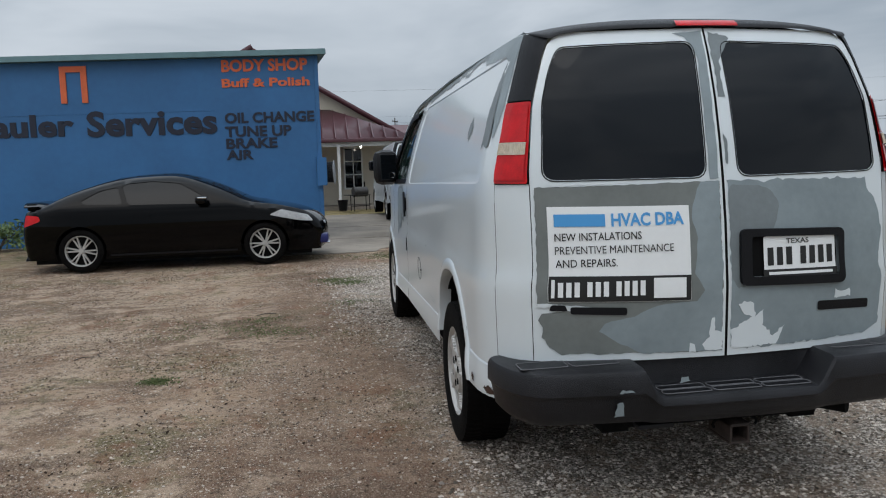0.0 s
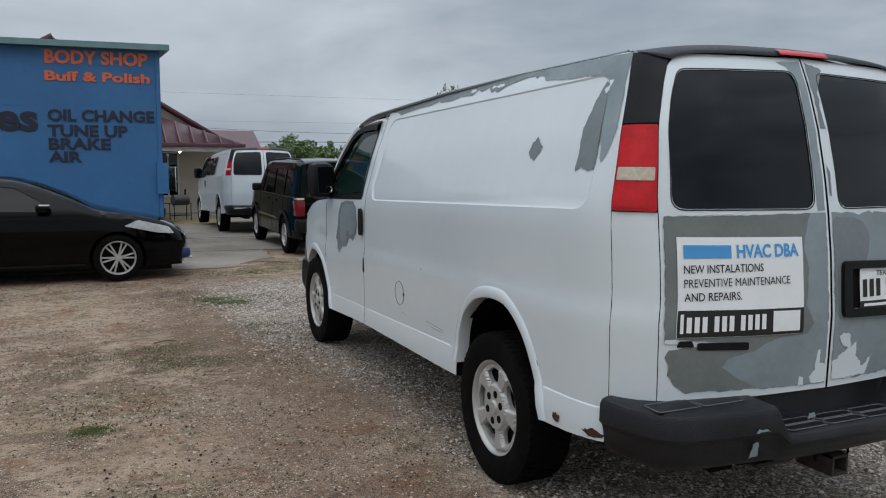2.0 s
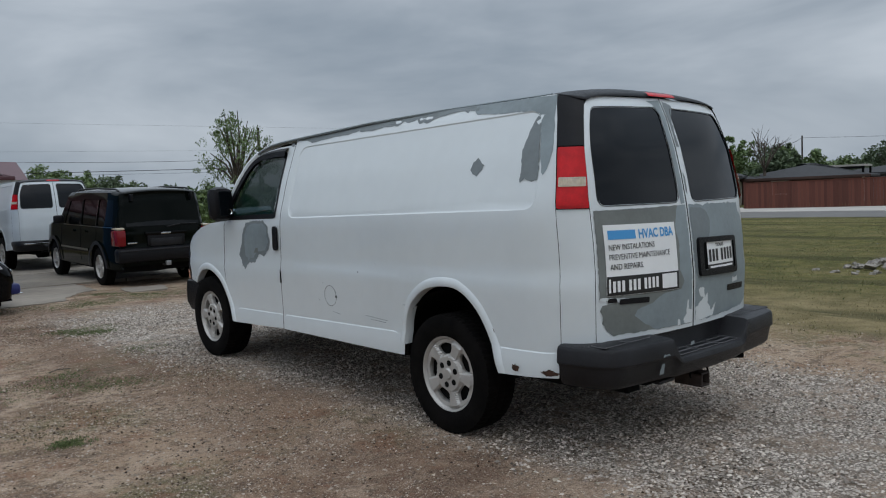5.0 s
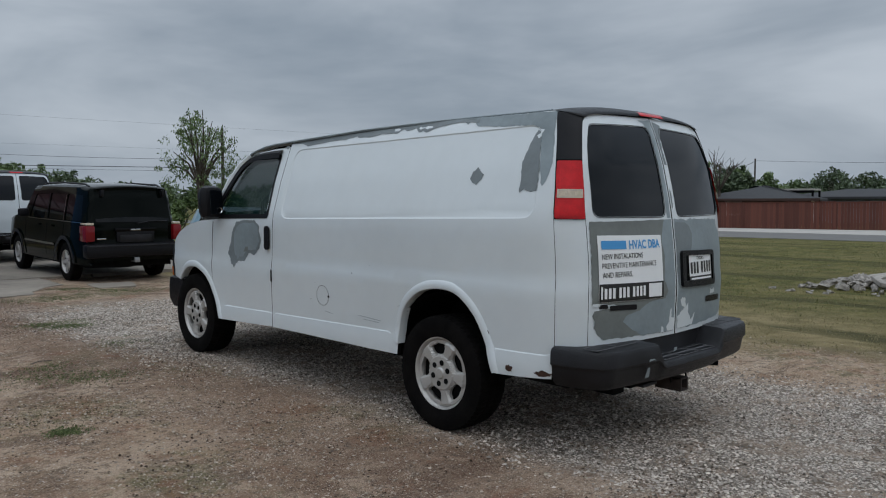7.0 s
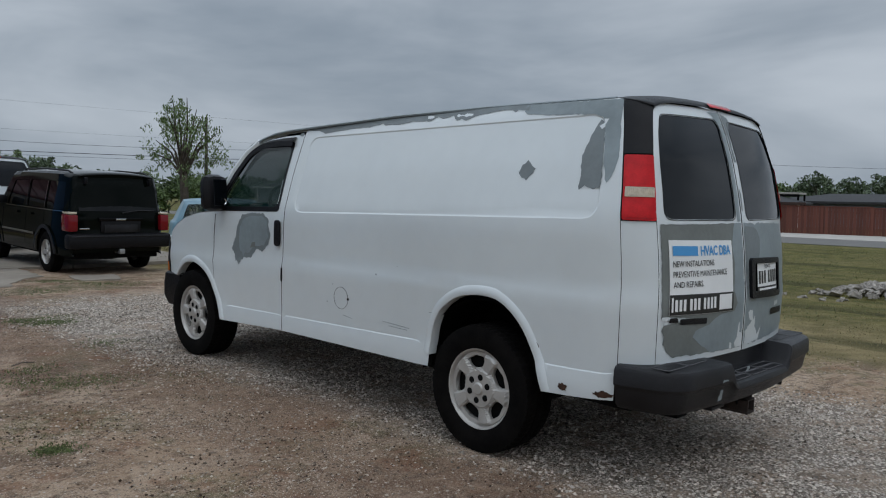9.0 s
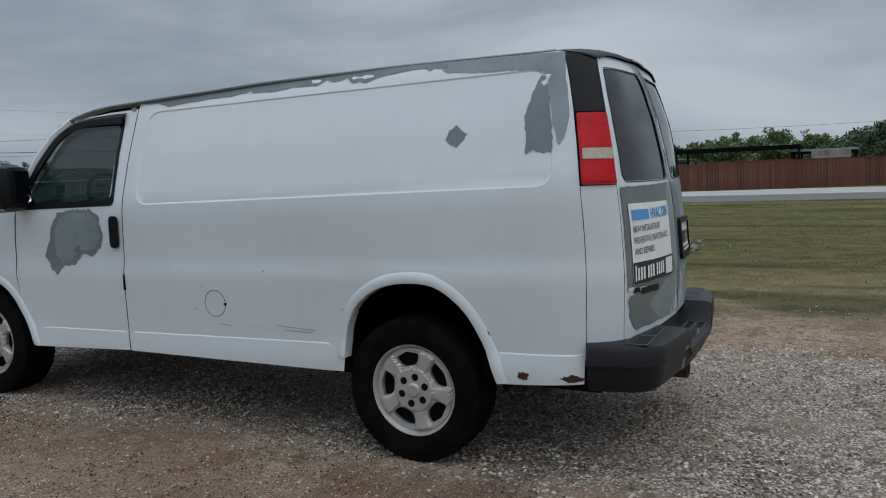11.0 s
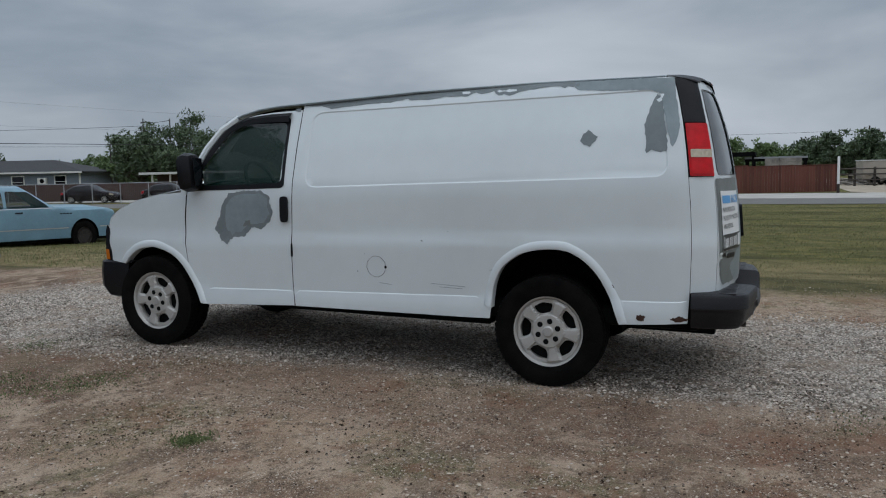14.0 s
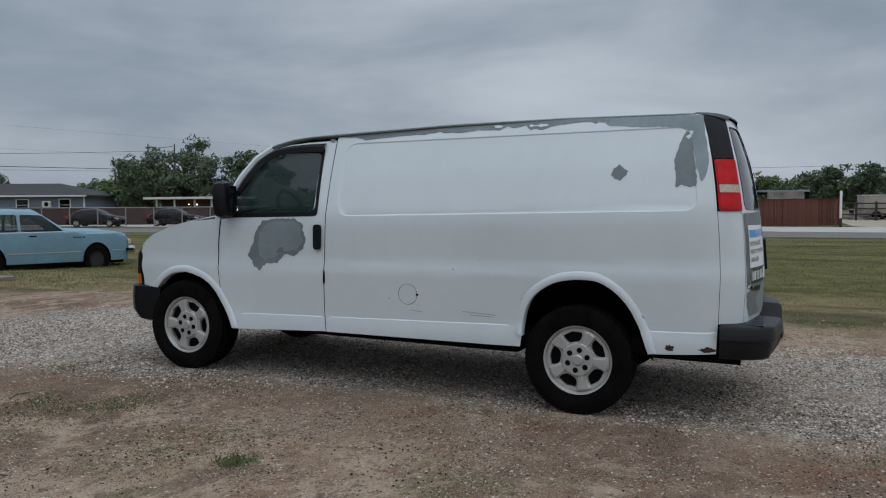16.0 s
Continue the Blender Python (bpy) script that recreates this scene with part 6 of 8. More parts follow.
    on_van("paint_remnant", jagged([(0.020, 0.730), (0.235, 0.735), (0.27, 0.815), (0.215, 0.77), (0.19, 0.80), (0.165, 0.83), (0.170, 0.89), (0.13, 0.86), (0.12, 0.92), (0.08, 0.925), (0.05, 0.915), (0.075, 0.88), (0.11, 0.86), (0.05, 0.82), (0.020, 0.81)], 0.012, 0.006, 18), "white", 0.0042, "torn flake of old white paint", mirror=True)
    # magnetic sign
    sign = on_van("door_sign", dense([(0.158, 0.945), (0.748, 0.957), (0.748, 1.347), (0.160, 1.337)], 0.05), "signwhite", 0.0060, "white magnetic sign with blue and black lettering")
    on_van("sign_strip", dense([(0.160, 0.947), (0.746, 0.959), (0.746, 1.064), (0.160, 1.052)], 0.05), "signblack", 0.0085, parent=sign)
    on_van("number_box", dense([(0.182, 0.960), (0.320, 0.963), (0.320, 1.046), (0.182, 1.043)], 0.05), "signwhite", 0.0115, parent=sign)
    # the name as a plain bar, the trade in words
    on_van("name_bar", dense([(0.515, 1.262), (0.722, 1.266), (0.722, 1.316), (0.515, 1.312)], 0.05), "signblue", 0.0088, parent=sign)
    words_on_door("HVAC DBA", 0.490, 1.260, 0.305, 0.054, "signblue", sign, 0.0088, 0.03)
    words_on_door("NEW INSTALATIONS", 0.722, 1.206, 0.355, 0.032, "signblack", sign, 0.0088, 0.006)
    words_on_door("PREVENTIVE MAINTENANCE", 0.722, 1.152, 0.490, 0.032, "signblack", sign, 0.0088, 0.0)
    words_on_door("AND REPAIRS.", 0.722, 1.098, 0.252, 0.032, "signblack", sign, 0.0088, 0.006)
    on_van("caption_bar", dense([(0.722, 0.975), (0.736, 0.975), (0.736, 1.05), (0.722, 1.05)], 0.05), "signwhite", 0.0115, parent=sign)
    for a in (0.688, 0.655, 0.622, 0.571, 0.538, 0.505, 0.454, 0.421, 0.388, 0.355):
        on_van("number_bar", dense([(a, 0.976), (a + 0.021, 0.977), (a + 0.021, 1.038), (a, 1.037)], 0.05), "signwhite", 0.0115, parent=sign)
    # small chips scattered over the side
    rc = random.Random(77)
    for k in range(4):
        y, z, q = rc.uniform(-0.8, 1.95), rc.uniform(0.66, 1.30), rc.uniform(0.003, 0.007)
        if (y / 0.62) ** 2 + ((z - 0.40) / 0.66) ** 2 < 1:
            continue
        on_van("paint_chip", yu(jagged([(y - q, z - q), (y + q, z - q * 0.6), (y + q * 0.7, z + q), (y - q * 0.8, z + q * 0.7)], 0.004, 0.002, 80 + k)), "primer", 0.0025)
    # badges as plain bars
    on_van("badge", rounded([(0.43, 0.895), (0.66, 0.905), (0.66, 0.935), (0.43, 0.927)], 0.01), "trim", 0.008, "dull silver model badge")
    on_van("badge", rounded([(0.67, 0.918), (0.745, 0.920), (0.735, 0.945), (0.68, 0.943)], 0.008), "trim", 0.006)
    on_van("badge", rounded([(0.43, 0.865), (0.70, 0.855), (0.70, 0.895), (0.43, 0.905)], 0.01), "trim", 0.006, "dark maker's badge", mirror=True)
    on_van("sticker_remains", jagged([(0.52, 0.915), (0.60, 0.912), (0.60, 0.945), (0.52, 0.948)], 0.012, 0.006, 50), "white", 0.004, mirror=True)
    # number plate in its black surround
    outer = rounded([(0.055, 0.995), (0.555, 0.980), (0.560, 1.215), (0.060, 1.230)], 0.03)
    hole = rounded([(0.105, 1.030), (0.525, 1.018), (0.528, 1.185), (0.108, 1.197)], 0.015)
    sur = part("plate_surround", chart(dense(outer, 0.04), lambda u, z: van_skin(u, z, 0.022), 0.05, [dense(hole, 0.04)], mirror=True, outward=(0, 1.5, 1)), M["trim"], van, "black plastic plate surround")
    rim = loft([[(-c[0], c[1], c[2]) for c in (van_skin(u, z, 0.022), van_skin(u, z, 0.0))] for u, z in dense(outer, 0.03) + outer[:1]])
    part("surround_edge", rim, M["trim"], sur)
    on_van("plate_recess", dense(hole, 0.05), "dark", 0.004, mirror=True, parent=sur)
    plate = on_van("number_plate", dense(rounded([(0.165, 1.030), (0.515, 1.024), (0.515, 1.188), (0.165, 1.194)], 0.012), 0.05), "signwhite", 0.012, "white number plate in a dark dealer frame", mirror=True)
    on_van("plate_frame", dense([(0.160, 1.024), (0.520, 1.018), (0.520, 1.050), (0.160, 1.056)], 0.05), "signblack", 0.014, mirror=True, parent=plate)
    on_van("frame_caption", dense([(0.185, 1.033), (0.495, 1.028), (0.495, 1.040), (0.185, 1.045)], 0.05), "signwhite", 0.015, mirror=True, parent=plate)
    for a in (0.182, 0.226, 0.270, 0.338, 0.382, 0.426, 0.470):
        on_van("number_bar", dense([(a, 1.072), (a + 0.028, 1.072), (a + 0.028, 1.147), (a, 1.147)], 0.05), "signblack", 0.014, mirror=True, parent=plate)
    ob = writing("lettering", "TEXAS", 1.0, M["signblack"], None, Matrix(), 0.11, 0.0, 0.01, height=0.022)
    for v in ob.data.vertices:
        c = van_skin(0.27 + v.co.x, 1.160 + v.co.y, 0.015)
        v.co = Vector((-c[0], c[1], c[2]))
    ob.data.flip_normals()
    ob.parent = plate
    # scuffs on the bumper
    for k, (x, z, w, h) in enumerate(((-0.52, 0.545, 0.018, 0.035), (-0.49, 0.62, 0.03, 0.006), (-0.26, 0.655, 0.02, 0.012))):
        pl = jagged([(x - w, z - h), (x + w, z - h * 0.8), (x + w * 0.7, z + h), (x - w * 0.6, z + h * 0.8)], 0.01, 0.004, 60 + k)
        part("scuff", chart(pl, lambda a, b: (a, -1.331 + 0.085 * (a / 0.985) ** 2 + (0.02 if b < 0.585 else 0) * (0.6 - b) / 0.1, b), 0.03, out_dir=(0, -1, 0)), M["primer2"], van)


dress_van()


# ---------------------------------------------------------------- the house behind the workshop
def prism(bm, pts, y0, y1):
    """A plate with the outline pts in x and z, from y0 to y1."""
    a, b = [bm.verts.new((x, y0, z)) for x, z in pts], [bm.verts.new((x, y1, z)) for x, z in pts]
    bm.faces.new(a), bm.faces.new(b[::-1])
    for i in range(len(pts)):
        j = (i + 1) % len(pts)
        bm.faces.new((a[j], a[i], b[i], b[j]))
    bmesh.ops.recalc_face_normals(bm, faces=bm.faces[:])
    return bm


def porch_house():
    h = thing("porch_house", "cream house with a maroon metal porch roof", "house", kind="structure")
    part("wall", prism(bmesh.new(), [(-9.0, 0.05), (2.3, 0.05), (2.3, 2.45), (-3.7, 5.98), (-9.0, 2.9)], 26.5, 26.7), M["cream"], h, smooth=0)
    part("side_wall", boxm((2.1, 26.7, 0.05), (2.3, 36, 2.45)), M["cream"], h, smooth=0)
    for pts in ([(-3.7, 6.12), (2.75, 2.30)], [(-3.7, 6.12), (-9.6, 2.65)]):
        rf = part("roof", loft([[(x, y, z) for x, z in pts] for y in (26.1, 37)]), M["maroon"], h)
        sol = rf.modifiers.new("thickness", "SOLIDIFY")
        sol.thickness = 0.16
    # porch roof with standing seams
    pr = part("porch_roof", loft([[(-9.0, 23.9, 2.62), (2.05, 23.9, 2.62)], [(-9.0, 26.5, 3.85), (-1.0, 26.5, 3.85)]]), M["maroon"], h, "maroon standing-seam metal roof")
    sol = pr.modifiers.new("thickness", "SOLIDIFY")
    sol.thickness = 0.06
    part("porch_roof_end", loft([[(2.05, 23.9, 2.62), (2.05, 28.5, 2.62)], [(-1.0, 26.5, 3.85), (-1.0, 28.5, 3.85)]]), M["maroon"], h)
    for k in range(25):
        x = -8.8 + 0.44 * k
        t = min(1, max(0.03, (2.05 - x) / 3.05))
        part("roof_seam", tube([(x, 23.88, 2.645), (x, 23.9 + 2.6 * t, 2.645 + 1.23 * t)], 0.022, 4), M["maroon"], h)
    part("gutter", boxm((-9.0, 23.78, 2.50), (2.10, 23.90, 2.63), 0.02), M["maroon"], h)
    part("beam", boxm((-9.0, 23.98, 2.36), (2.0, 24.10, 2.52)), M["whitetrim"], h)
    for x in (-4.2, -0.80, 1.9):
        part("post", boxm((x - 0.05, 23.98, 0.05), (x + 0.05, 24.10, 2.36)), M["whitetrim"], h)
    part("step", boxm((-9.0, 24.3, 0.05), (2.6, 26.5, 0.22)), M["concrete"], h)
    w = part("window", boxm((-0.50, 26.44, 0.85), (0.12, 26.50, 2.35)), M["tint"], h)
    for a, b in (((-0.56, 26.40, 0.80), (-0.50, 26.5, 2.40)), ((0.12, 26.40, 0.80), (0.18, 26.5, 2.40)), ((-0.56, 26.40, 2.35), (0.18, 26.5, 2.41)), ((-0.56, 26.40, 0.79), (0.18, 26.5, 0.85)), ((-0.21, 26.42, 0.85), (-0.17, 26.46, 2.35)), ((-0.50, 26.42, 1.34), (0.12, 26.46, 1.38)), ((-0.50, 26.42, 1.84), (0.12, 26.46, 1.88))):
        part("window_bar", boxm(a, b), M["whitetrim"], w, smooth=0)
    part("lower_roof", loft([[(1.0, 27.2, 2.62), (3.3, 27.2, 2.62)], [(1.0, 28.8, 3.35), (3.3, 28.8, 3.35)]]), M["maroon"], h)
    part("lower_wall", boxm((2.3, 27.4, 0.0), (3.2, 27.6, 2.62)), M["cream"], h)
    bulb = thing("porch_lamp", "bright white bulb under the porch eave", "lamp", pose(0.0, 24.2, 2.36) @ Matrix.Scale(0.6, 4))
    part("bulb", lathe([(-0.09, 0.0), (-0.07, 0.05), (-0.02, 0.07), (0.04, 0.04), (0.08, 0.035)], 12, "Z"), glow("lit_bulb", (1.0, 0.93, 0.80), 14), bulb)
    part("socket", lathe([(0.08, 0.04), (0.26, 0.04)], 10, "Z"), M["whitetrim"], bulb)


porch_house()


def barbecue():
    g = thing("barbecue_grill", "rusty barrel barbecue on a steel stand", "grill", pose(-0.18, 22.7, 0.14, 0, 0, 20) @ Matrix.Scale(0.70, 4))
    part("barrel", lathe([(-0.35, 0.0), (-0.35, 0.24), (0.35, 0.24), (0.35, 0.0)], 20, m=Matrix.Translation((0, 0, 0.92))), M["grillsteel"], g)
    for x in (-0.4, 0.4):
        for y in (-0.22, 0.22):
            part("leg", tube([(x, y, 0), (x, y, 0.78)], 0.02, 6), M["dark"], g)
    part("shelf", boxm((-0.75, -0.24, 0.76), (0.45, 0.24, 0.79)), M["grillsteel"], g)
    part("chimney", tube([(0.25, 0, 1.1), (0.25, 0, 1.4)], 0.04, 8), M["dark"], g)
    part("lower_rack", boxm((-0.42, -0.23, 0.22), (0.42, 0.23, 0.24)), M["dark"], g)


barbecue()


def bucket(x, y, s):
    b = thing("bucket", "small dark bucket by the porch", "bucket", pose(x, y, 0.13))
    part("tub", lathe([(0.0, 0.0), (0.0, 0.12 * s), (0.30 * s, 0.15 * s), (0.31 * s, 0.16 * s), (0.30 * s, 0.14 * s), (0.02, 0.11 * s)], 16, "Z"), M["trim"], b)


bucket(-0.75, 23.3, 1.2)


# ---------------------------------------------------------------- trees
def leaf_cloud(name, centres, mt, parent, size, seed, droop=0.0, flat=0.8):
    """Many small leaves round the given centres (x, y, z, radius, count), as one mesh."""
    rng = np.random.default_rng(seed)
    P = []
    for x, y, z, r, n in centres:
        d = rng.normal(size=(n, 3))
        d /= np.linalg.norm(d, axis=1)[:, None]
        q = d * (r * rng.uniform(0.25, 1.0, (n, 1)) ** 0.6) * [1, 1, flat]
        P.append(q + [x, y, z])
    P = np.concatenate(P)
    n = len(P)
    a, b = rng.normal(size=(n, 3)), rng.normal(size=(n, 3))
    a[:, 2] -= droop * 2
    a /= np.linalg.norm(a, axis=1)[:, None]
    b -= a * (a * b).sum(1)[:, None]
    b /= np.linalg.norm(b, axis=1)[:, None]
    s = size * rng.uniform(0.6, 1.4, (n, 1))
    tip, back, l_, r_ = P + a * s, P - a * s, P + b * s * 0.42, P - b * s * 0.42
    verts = np.stack([back, l_, tip, r_], 1).reshape(-1, 3)
    faces = np.arange(n * 4).reshape(n, 4)
    me = bpy.data.meshes.new(name)
    me.from_pydata(verts.tolist(), [], faces.tolist())
    me.materials.append(M[mt])
    ob = new(name, me)
    ob.parent = parent
    return ob


def tree(label, x, y, h, spread, seed, mt="leaf", trunk=0.16, clumps=26, leaves=150, size=0.11, lean=0.1, base=0.35, droop=0.0, group="", flat=0.8, sub=5):
    rnd = random.Random(seed)
    t = thing("tree", label, "tree", pose(x, y, 0, 0, 0, rnd.uniform(0, 360)), group)
    bm = bmesh.new()
    fork = h * base
    top = Vector((lean * h, 0.3 * lean * h, fork))
    tube([(0, 0, -0.1), (lean * h * 0.3, 0, fork * 0.5), top], trunk, 8, bm, trunk * 0.7)
    cents = []
    for k in range(clumps):
        a = 2 * math.pi * k * 0.618 + rnd.uniform(-0.4, 0.4)
        rr = spread * math.sqrt(rnd.uniform(0.02, 1.0))
        zz = fork + (h - fork) * (0.15 + 0.85 * rnd.random() * math.sqrt(max(0.05, 1 - 0.75 * (rr / spread) ** 2)))
        end = Vector((top.x + rr * math.cos(a), top.y + rr * math.sin(a), zz))
        mid = (top + end) / 2 + Vector((0, 0, 0.12 * (zz - fork))) + Vector((rnd.gauss(0, 0.1), rnd.gauss(0, 0.1), 0)) * spread * 0.3
        tube([top - Vector((0, 0, 0.1 * fork)), mid, end], trunk * 0.32, 5, bm, trunk * 0.06)
        for _ in range(sub):
            r = spread * rnd.uniform(0.10, 0.24)
            cents.append((end.x + rnd.gauss(0, 0.16) * spread, end.y + rnd.gauss(0, 0.16) * spread, end.z + rnd.gauss(0, 0.07) * h - droop * rnd.random() * 0.22 * h, r, max(4, leaves // sub)))
    part("trunk", bm, M["bark"], t)
    leaf_cloud("crown", cents, mt, t, size, seed, droop, flat)
    return t


def bush(label, x, y, h, r, seed, mt="leafdark", n=900, size=0.12):
    rnd = random.Random(seed)
    t = thing("bush", label, "bush", pose(x, y, 0))
    bm = bmesh.new()
    cents = []
    for k in range(9):
        a, q = rnd.uniform(0, 6.28), r * rnd.random()
        e = (q * math.cos(a), q * math.sin(a), h * rnd.uniform(0.35, 0.85))
        tube([(0, 0, -0.05), (e[0] * 0.4, e[1] * 0.4, e[2] * 0.6), e], 0.03, 5, bm, 0.01)
        cents.append((*e, r * rnd.uniform(0.3, 0.5), n // 9))
    part("stems", bm, M["bark"], t)
    leaf_cloud("leaves", cents, mt, t, size, seed)



tree("sparse drooping green tree behind the parked cars", 12.9, 30.0, 6.1, 1.75, 3, "leaf", 0.24, 18, 250, 0.062, 0.02, 0.40, 1.0, sub=8)
for k, (x, y, h, s, mt) in enumerate(((13.9, 63.8, 4.7, 2.6, "leaf"), (18.8, 62.3, 3.9, 2.3, "leafdark"), (10.5, 60.0, 3.9, 2.2, "leafdark"), (11.7, 55.0, 4.1, 2.0, "leaf"))):
    tree("rounded green tree beyond the drive", x, y, h, s, 20 + k, mt, 0.2, 24, 220, 0.15, 0.02, 0.35, group="trees beyond the drive")
for k, (x, y, h, s, mt) in enumerate(((54.1, 51.0, 7.0, 4.2, "leafdark"), (50.5, 52.5, 5.6, 3.2, "leafdark"), (57.5, 46.0, 6.2, 3.6, "leafdark"), (59.5, 62.5, 4.9, 2.9, "leaf"), (64.0, 66.0, 4.6, 3.0, "leaf"), (66.0, 74.0, 4.6, 2.8, "leaf"), (63.0, 92.0, 5.6, 3.0, "leafdark"))):
    tree("dense dark green tree beyond the road", x, y, h, s, 40 + k, mt, 0.28, 30, 300, 0.16, 0.02, 0.30, group="trees beyond the road")
for k, (x, y, h, s, mt) in enumerate(((64.5, -6.9, 4.3, 2.6, "leafdark"), (66.0, -5.0, 3.9, 2.3, "leafdark"), (63.5, -8.6, 3.6, 2.2, "leafdark"), (72.0, -1.5, 3.9, 2.4, "leaf"), (75.5, -4.0, 3.8, 2.8, "leafdark"), (74.0, 2.5, 3.9, 2.4, "leaf"), (72.0, 6.0, 4.0, 2.4, "leaf"), (70.0, -13.5, 3.6, 2.8, "leafdark"), (77.0, 9.0, 4.0, 2.6, "leaf"), (54.2, 28.5, 4.9, 2.0, "leaf"), (63.0, 29.5, 4.4, 3.0, "leafdark"), (56.0, 24.0, 3.8, 2.3, "leaf"), (66.0, 20.3, 4.0, 2.8, "leafdark"), (70.5, 24.0, 3.9, 2.6, "leaf"), (69.0, 15.5, 4.1, 2.6, "leafdark"), (50.5, 22.5, 3.7, 1.7, "leafdark"))):
    tree("green tree behind the brown fence", x, y, h, s, 60 + k, mt, 0.2, 24, 220, 0.15, 0.02, 0.32, group="trees behind the fence")


def bare_tree(x, y, h, seed):
    """A leafless tree: trunk and forking twigs."""
    rnd = random.Random(seed)
    t = thing("bare_tree", "leafless grey tree behind the roofs", "tree", pose(x, y, 0))
    bm = bmesh.new()
    fork = Vector((0.05, 0, h * 0.45))
    tube([(0, 0, -0.1), (0.02, 0, h * 0.25), fork], 0.13, 7, bm, 0.09)
    for k in range(13):
        a, r = 2.4 * k, rnd.uniform(0.35, 1.3)
        e = Vector((r * math.cos(a), r * math.sin(a), h * rnd.uniform(0.72, 1.0)))
        m_ = (fork + e) / 2 + Vector((rnd.gauss(0, 0.1), rnd.gauss(0, 0.1), 0.1))
        tube([fork, m_, e], 0.045, 5, bm, 0.012)
        for _ in range(4):
            tube([m_.lerp(e, rnd.uniform(0, 0.8)), e + Vector((rnd.gauss(0, 0.35), rnd.gauss(0, 0.35), rnd.uniform(-0.2, 0.3)))], 0.018, 4, bm, 0.007)
    part("trunk", bm, M["bark"], t)


bare_tree(45.69, 21.2, 4.9, 3)
bush("dark shrub by the house behind the fence", 46.2, 22.3, 2.3, 1.0, 5)
bush("low green weeds beside the workshop wall", -8.0, 12.55, 0.75, 0.6, 6, "leaf", 420, 0.06)
bush("low green weeds beside the workshop wall", -7.0, 12.35, 0.45, 0.45, 7, "leaf", 260, 0.05)
bush("grey-green shrub at the end of the fence", 37.0, 20.2, 0.6, 0.8, 8, "grass", 300, 0.07)


for x, y, h, r, sd in ((12.0, 30.6, 2.2, 1.3, 11), (14.2, 31.2, 2.6, 1.5, 12), (16.2, 33.5, 2.4, 1.6, 13), (10.3, 33.0, 2.0, 1.2, 14)):
    bush("green undergrowth at the foot of the tree", x, y, h, r, sd, "leaf", 2200, 0.10)


def far_woods():
    """A low belt of trees along the horizon."""
    rnd = random.Random(31)
    w = tagged(new("far_woods"), "low belt of dark green trees along the horizon", "trees", kind="stuff")
    cents = []
    for k in range(230):
        a = radians(-16 + 132 * k / 229)
        d = rnd.uniform(112, 150)
        h = 2.4 + 2.2 * (0.5 + 0.5 * noise.noise((k * 0.11, 2.0, 0.0))) + rnd.uniform(0, 1.0)
        for _ in range(4):
            cents.append((d * math.cos(a) + rnd.gauss(0, 1.2), d * math.sin(a) + rnd.gauss(0, 1.2), h * rnd.uniform(0.25, 0.85), rnd.uniform(1.2, 2.2), 42))
    leaf_cloud("belt", cents, "leafdark", w, 0.55, 31)


far_woods()


# ---------------------------------------------------------------- fences
def board_fence(a, b, n, height, label, sink=0.0):
    f = thing("board_fence", label, "fence")
    a, b = Vector((*a, -sink)), Vector((*b, 0))
    d = (b - a) / n
    u = d.normalized()
    out = Vector((u.y, -u.x, 0))
    if out.x > 0:
        out = -out
    rnd = random.Random(2)
    boards = []
    for k in range(3):
        bm = boxm((0.03, 0, 0), (0.97, 1, 0.02))
        me = bpy.data.meshes.new("board")
        bm.to_mesh(me)
        bm.free()
        me.materials.append(M["fence"])
        boards.append(me)
    for k in range(n):
        o = a + d * k
        m = face_to(o, u, (0, 0, 1))
        hh = height + rnd.uniform(-0.05, 0.05)
        nb = 16
        w = d.length / nb
        for i in range(nb):
            bd = new("board", boards[rnd.randrange(3)])
            bd.parent = f
            bd.matrix_basis = m @ Matrix.Translation((i * w, 0.06, rnd.uniform(-0.004, 0.004))) @ Matrix.Diagonal((w, hh - 0.06 + rnd.uniform(-0.012, 0.012), 1, 1))
        part("rail", box(box(bmesh.new(), (0, 0.35, -0.04), (d.length, 0.44, 0.0)), (0, 1.25, -0.04), (d.length, 1.34, 0.0)), M["fence"], f, smooth=0).matrix_basis = m
        part("cap", boxm((0, hh - 0.01, -0.03), (d.length, hh + 0.03, 0.05)), M["fence"], f, smooth=0).matrix_basis = m
        part("post", boxm((-0.06, -0.02, -0.02), (0.06, hh + 0.06, 0.05)), M["fence"], f, smooth=0).matrix_basis = m
    part("post", boxm((-0.06, -0.02, -0.02), (0.06, height + 0.06, 0.05)), M["fence"], f, smooth=0).matrix_basis = face_to(b, u, (0, 0, 1))
    return f


board_fence((37.55, 18.25), (42.0, -4.55), 10, 1.55, "tall red-brown wooden board fence along the road", 0.16)
post = thing("sign_post", "pale wooden post at the end of the fence", "post", pose(40.1, -4.44, 0))
part("pole", boxm((-0.06, -0.06, -0.05), (0.06, 0.06, 1.95), 0.01), M["whitetrim"], post)
part("base", boxm((-0.07, -0.07, -0.05), (0.07, 0.07, 0.5), 0.01), M["rustmetal"], post)


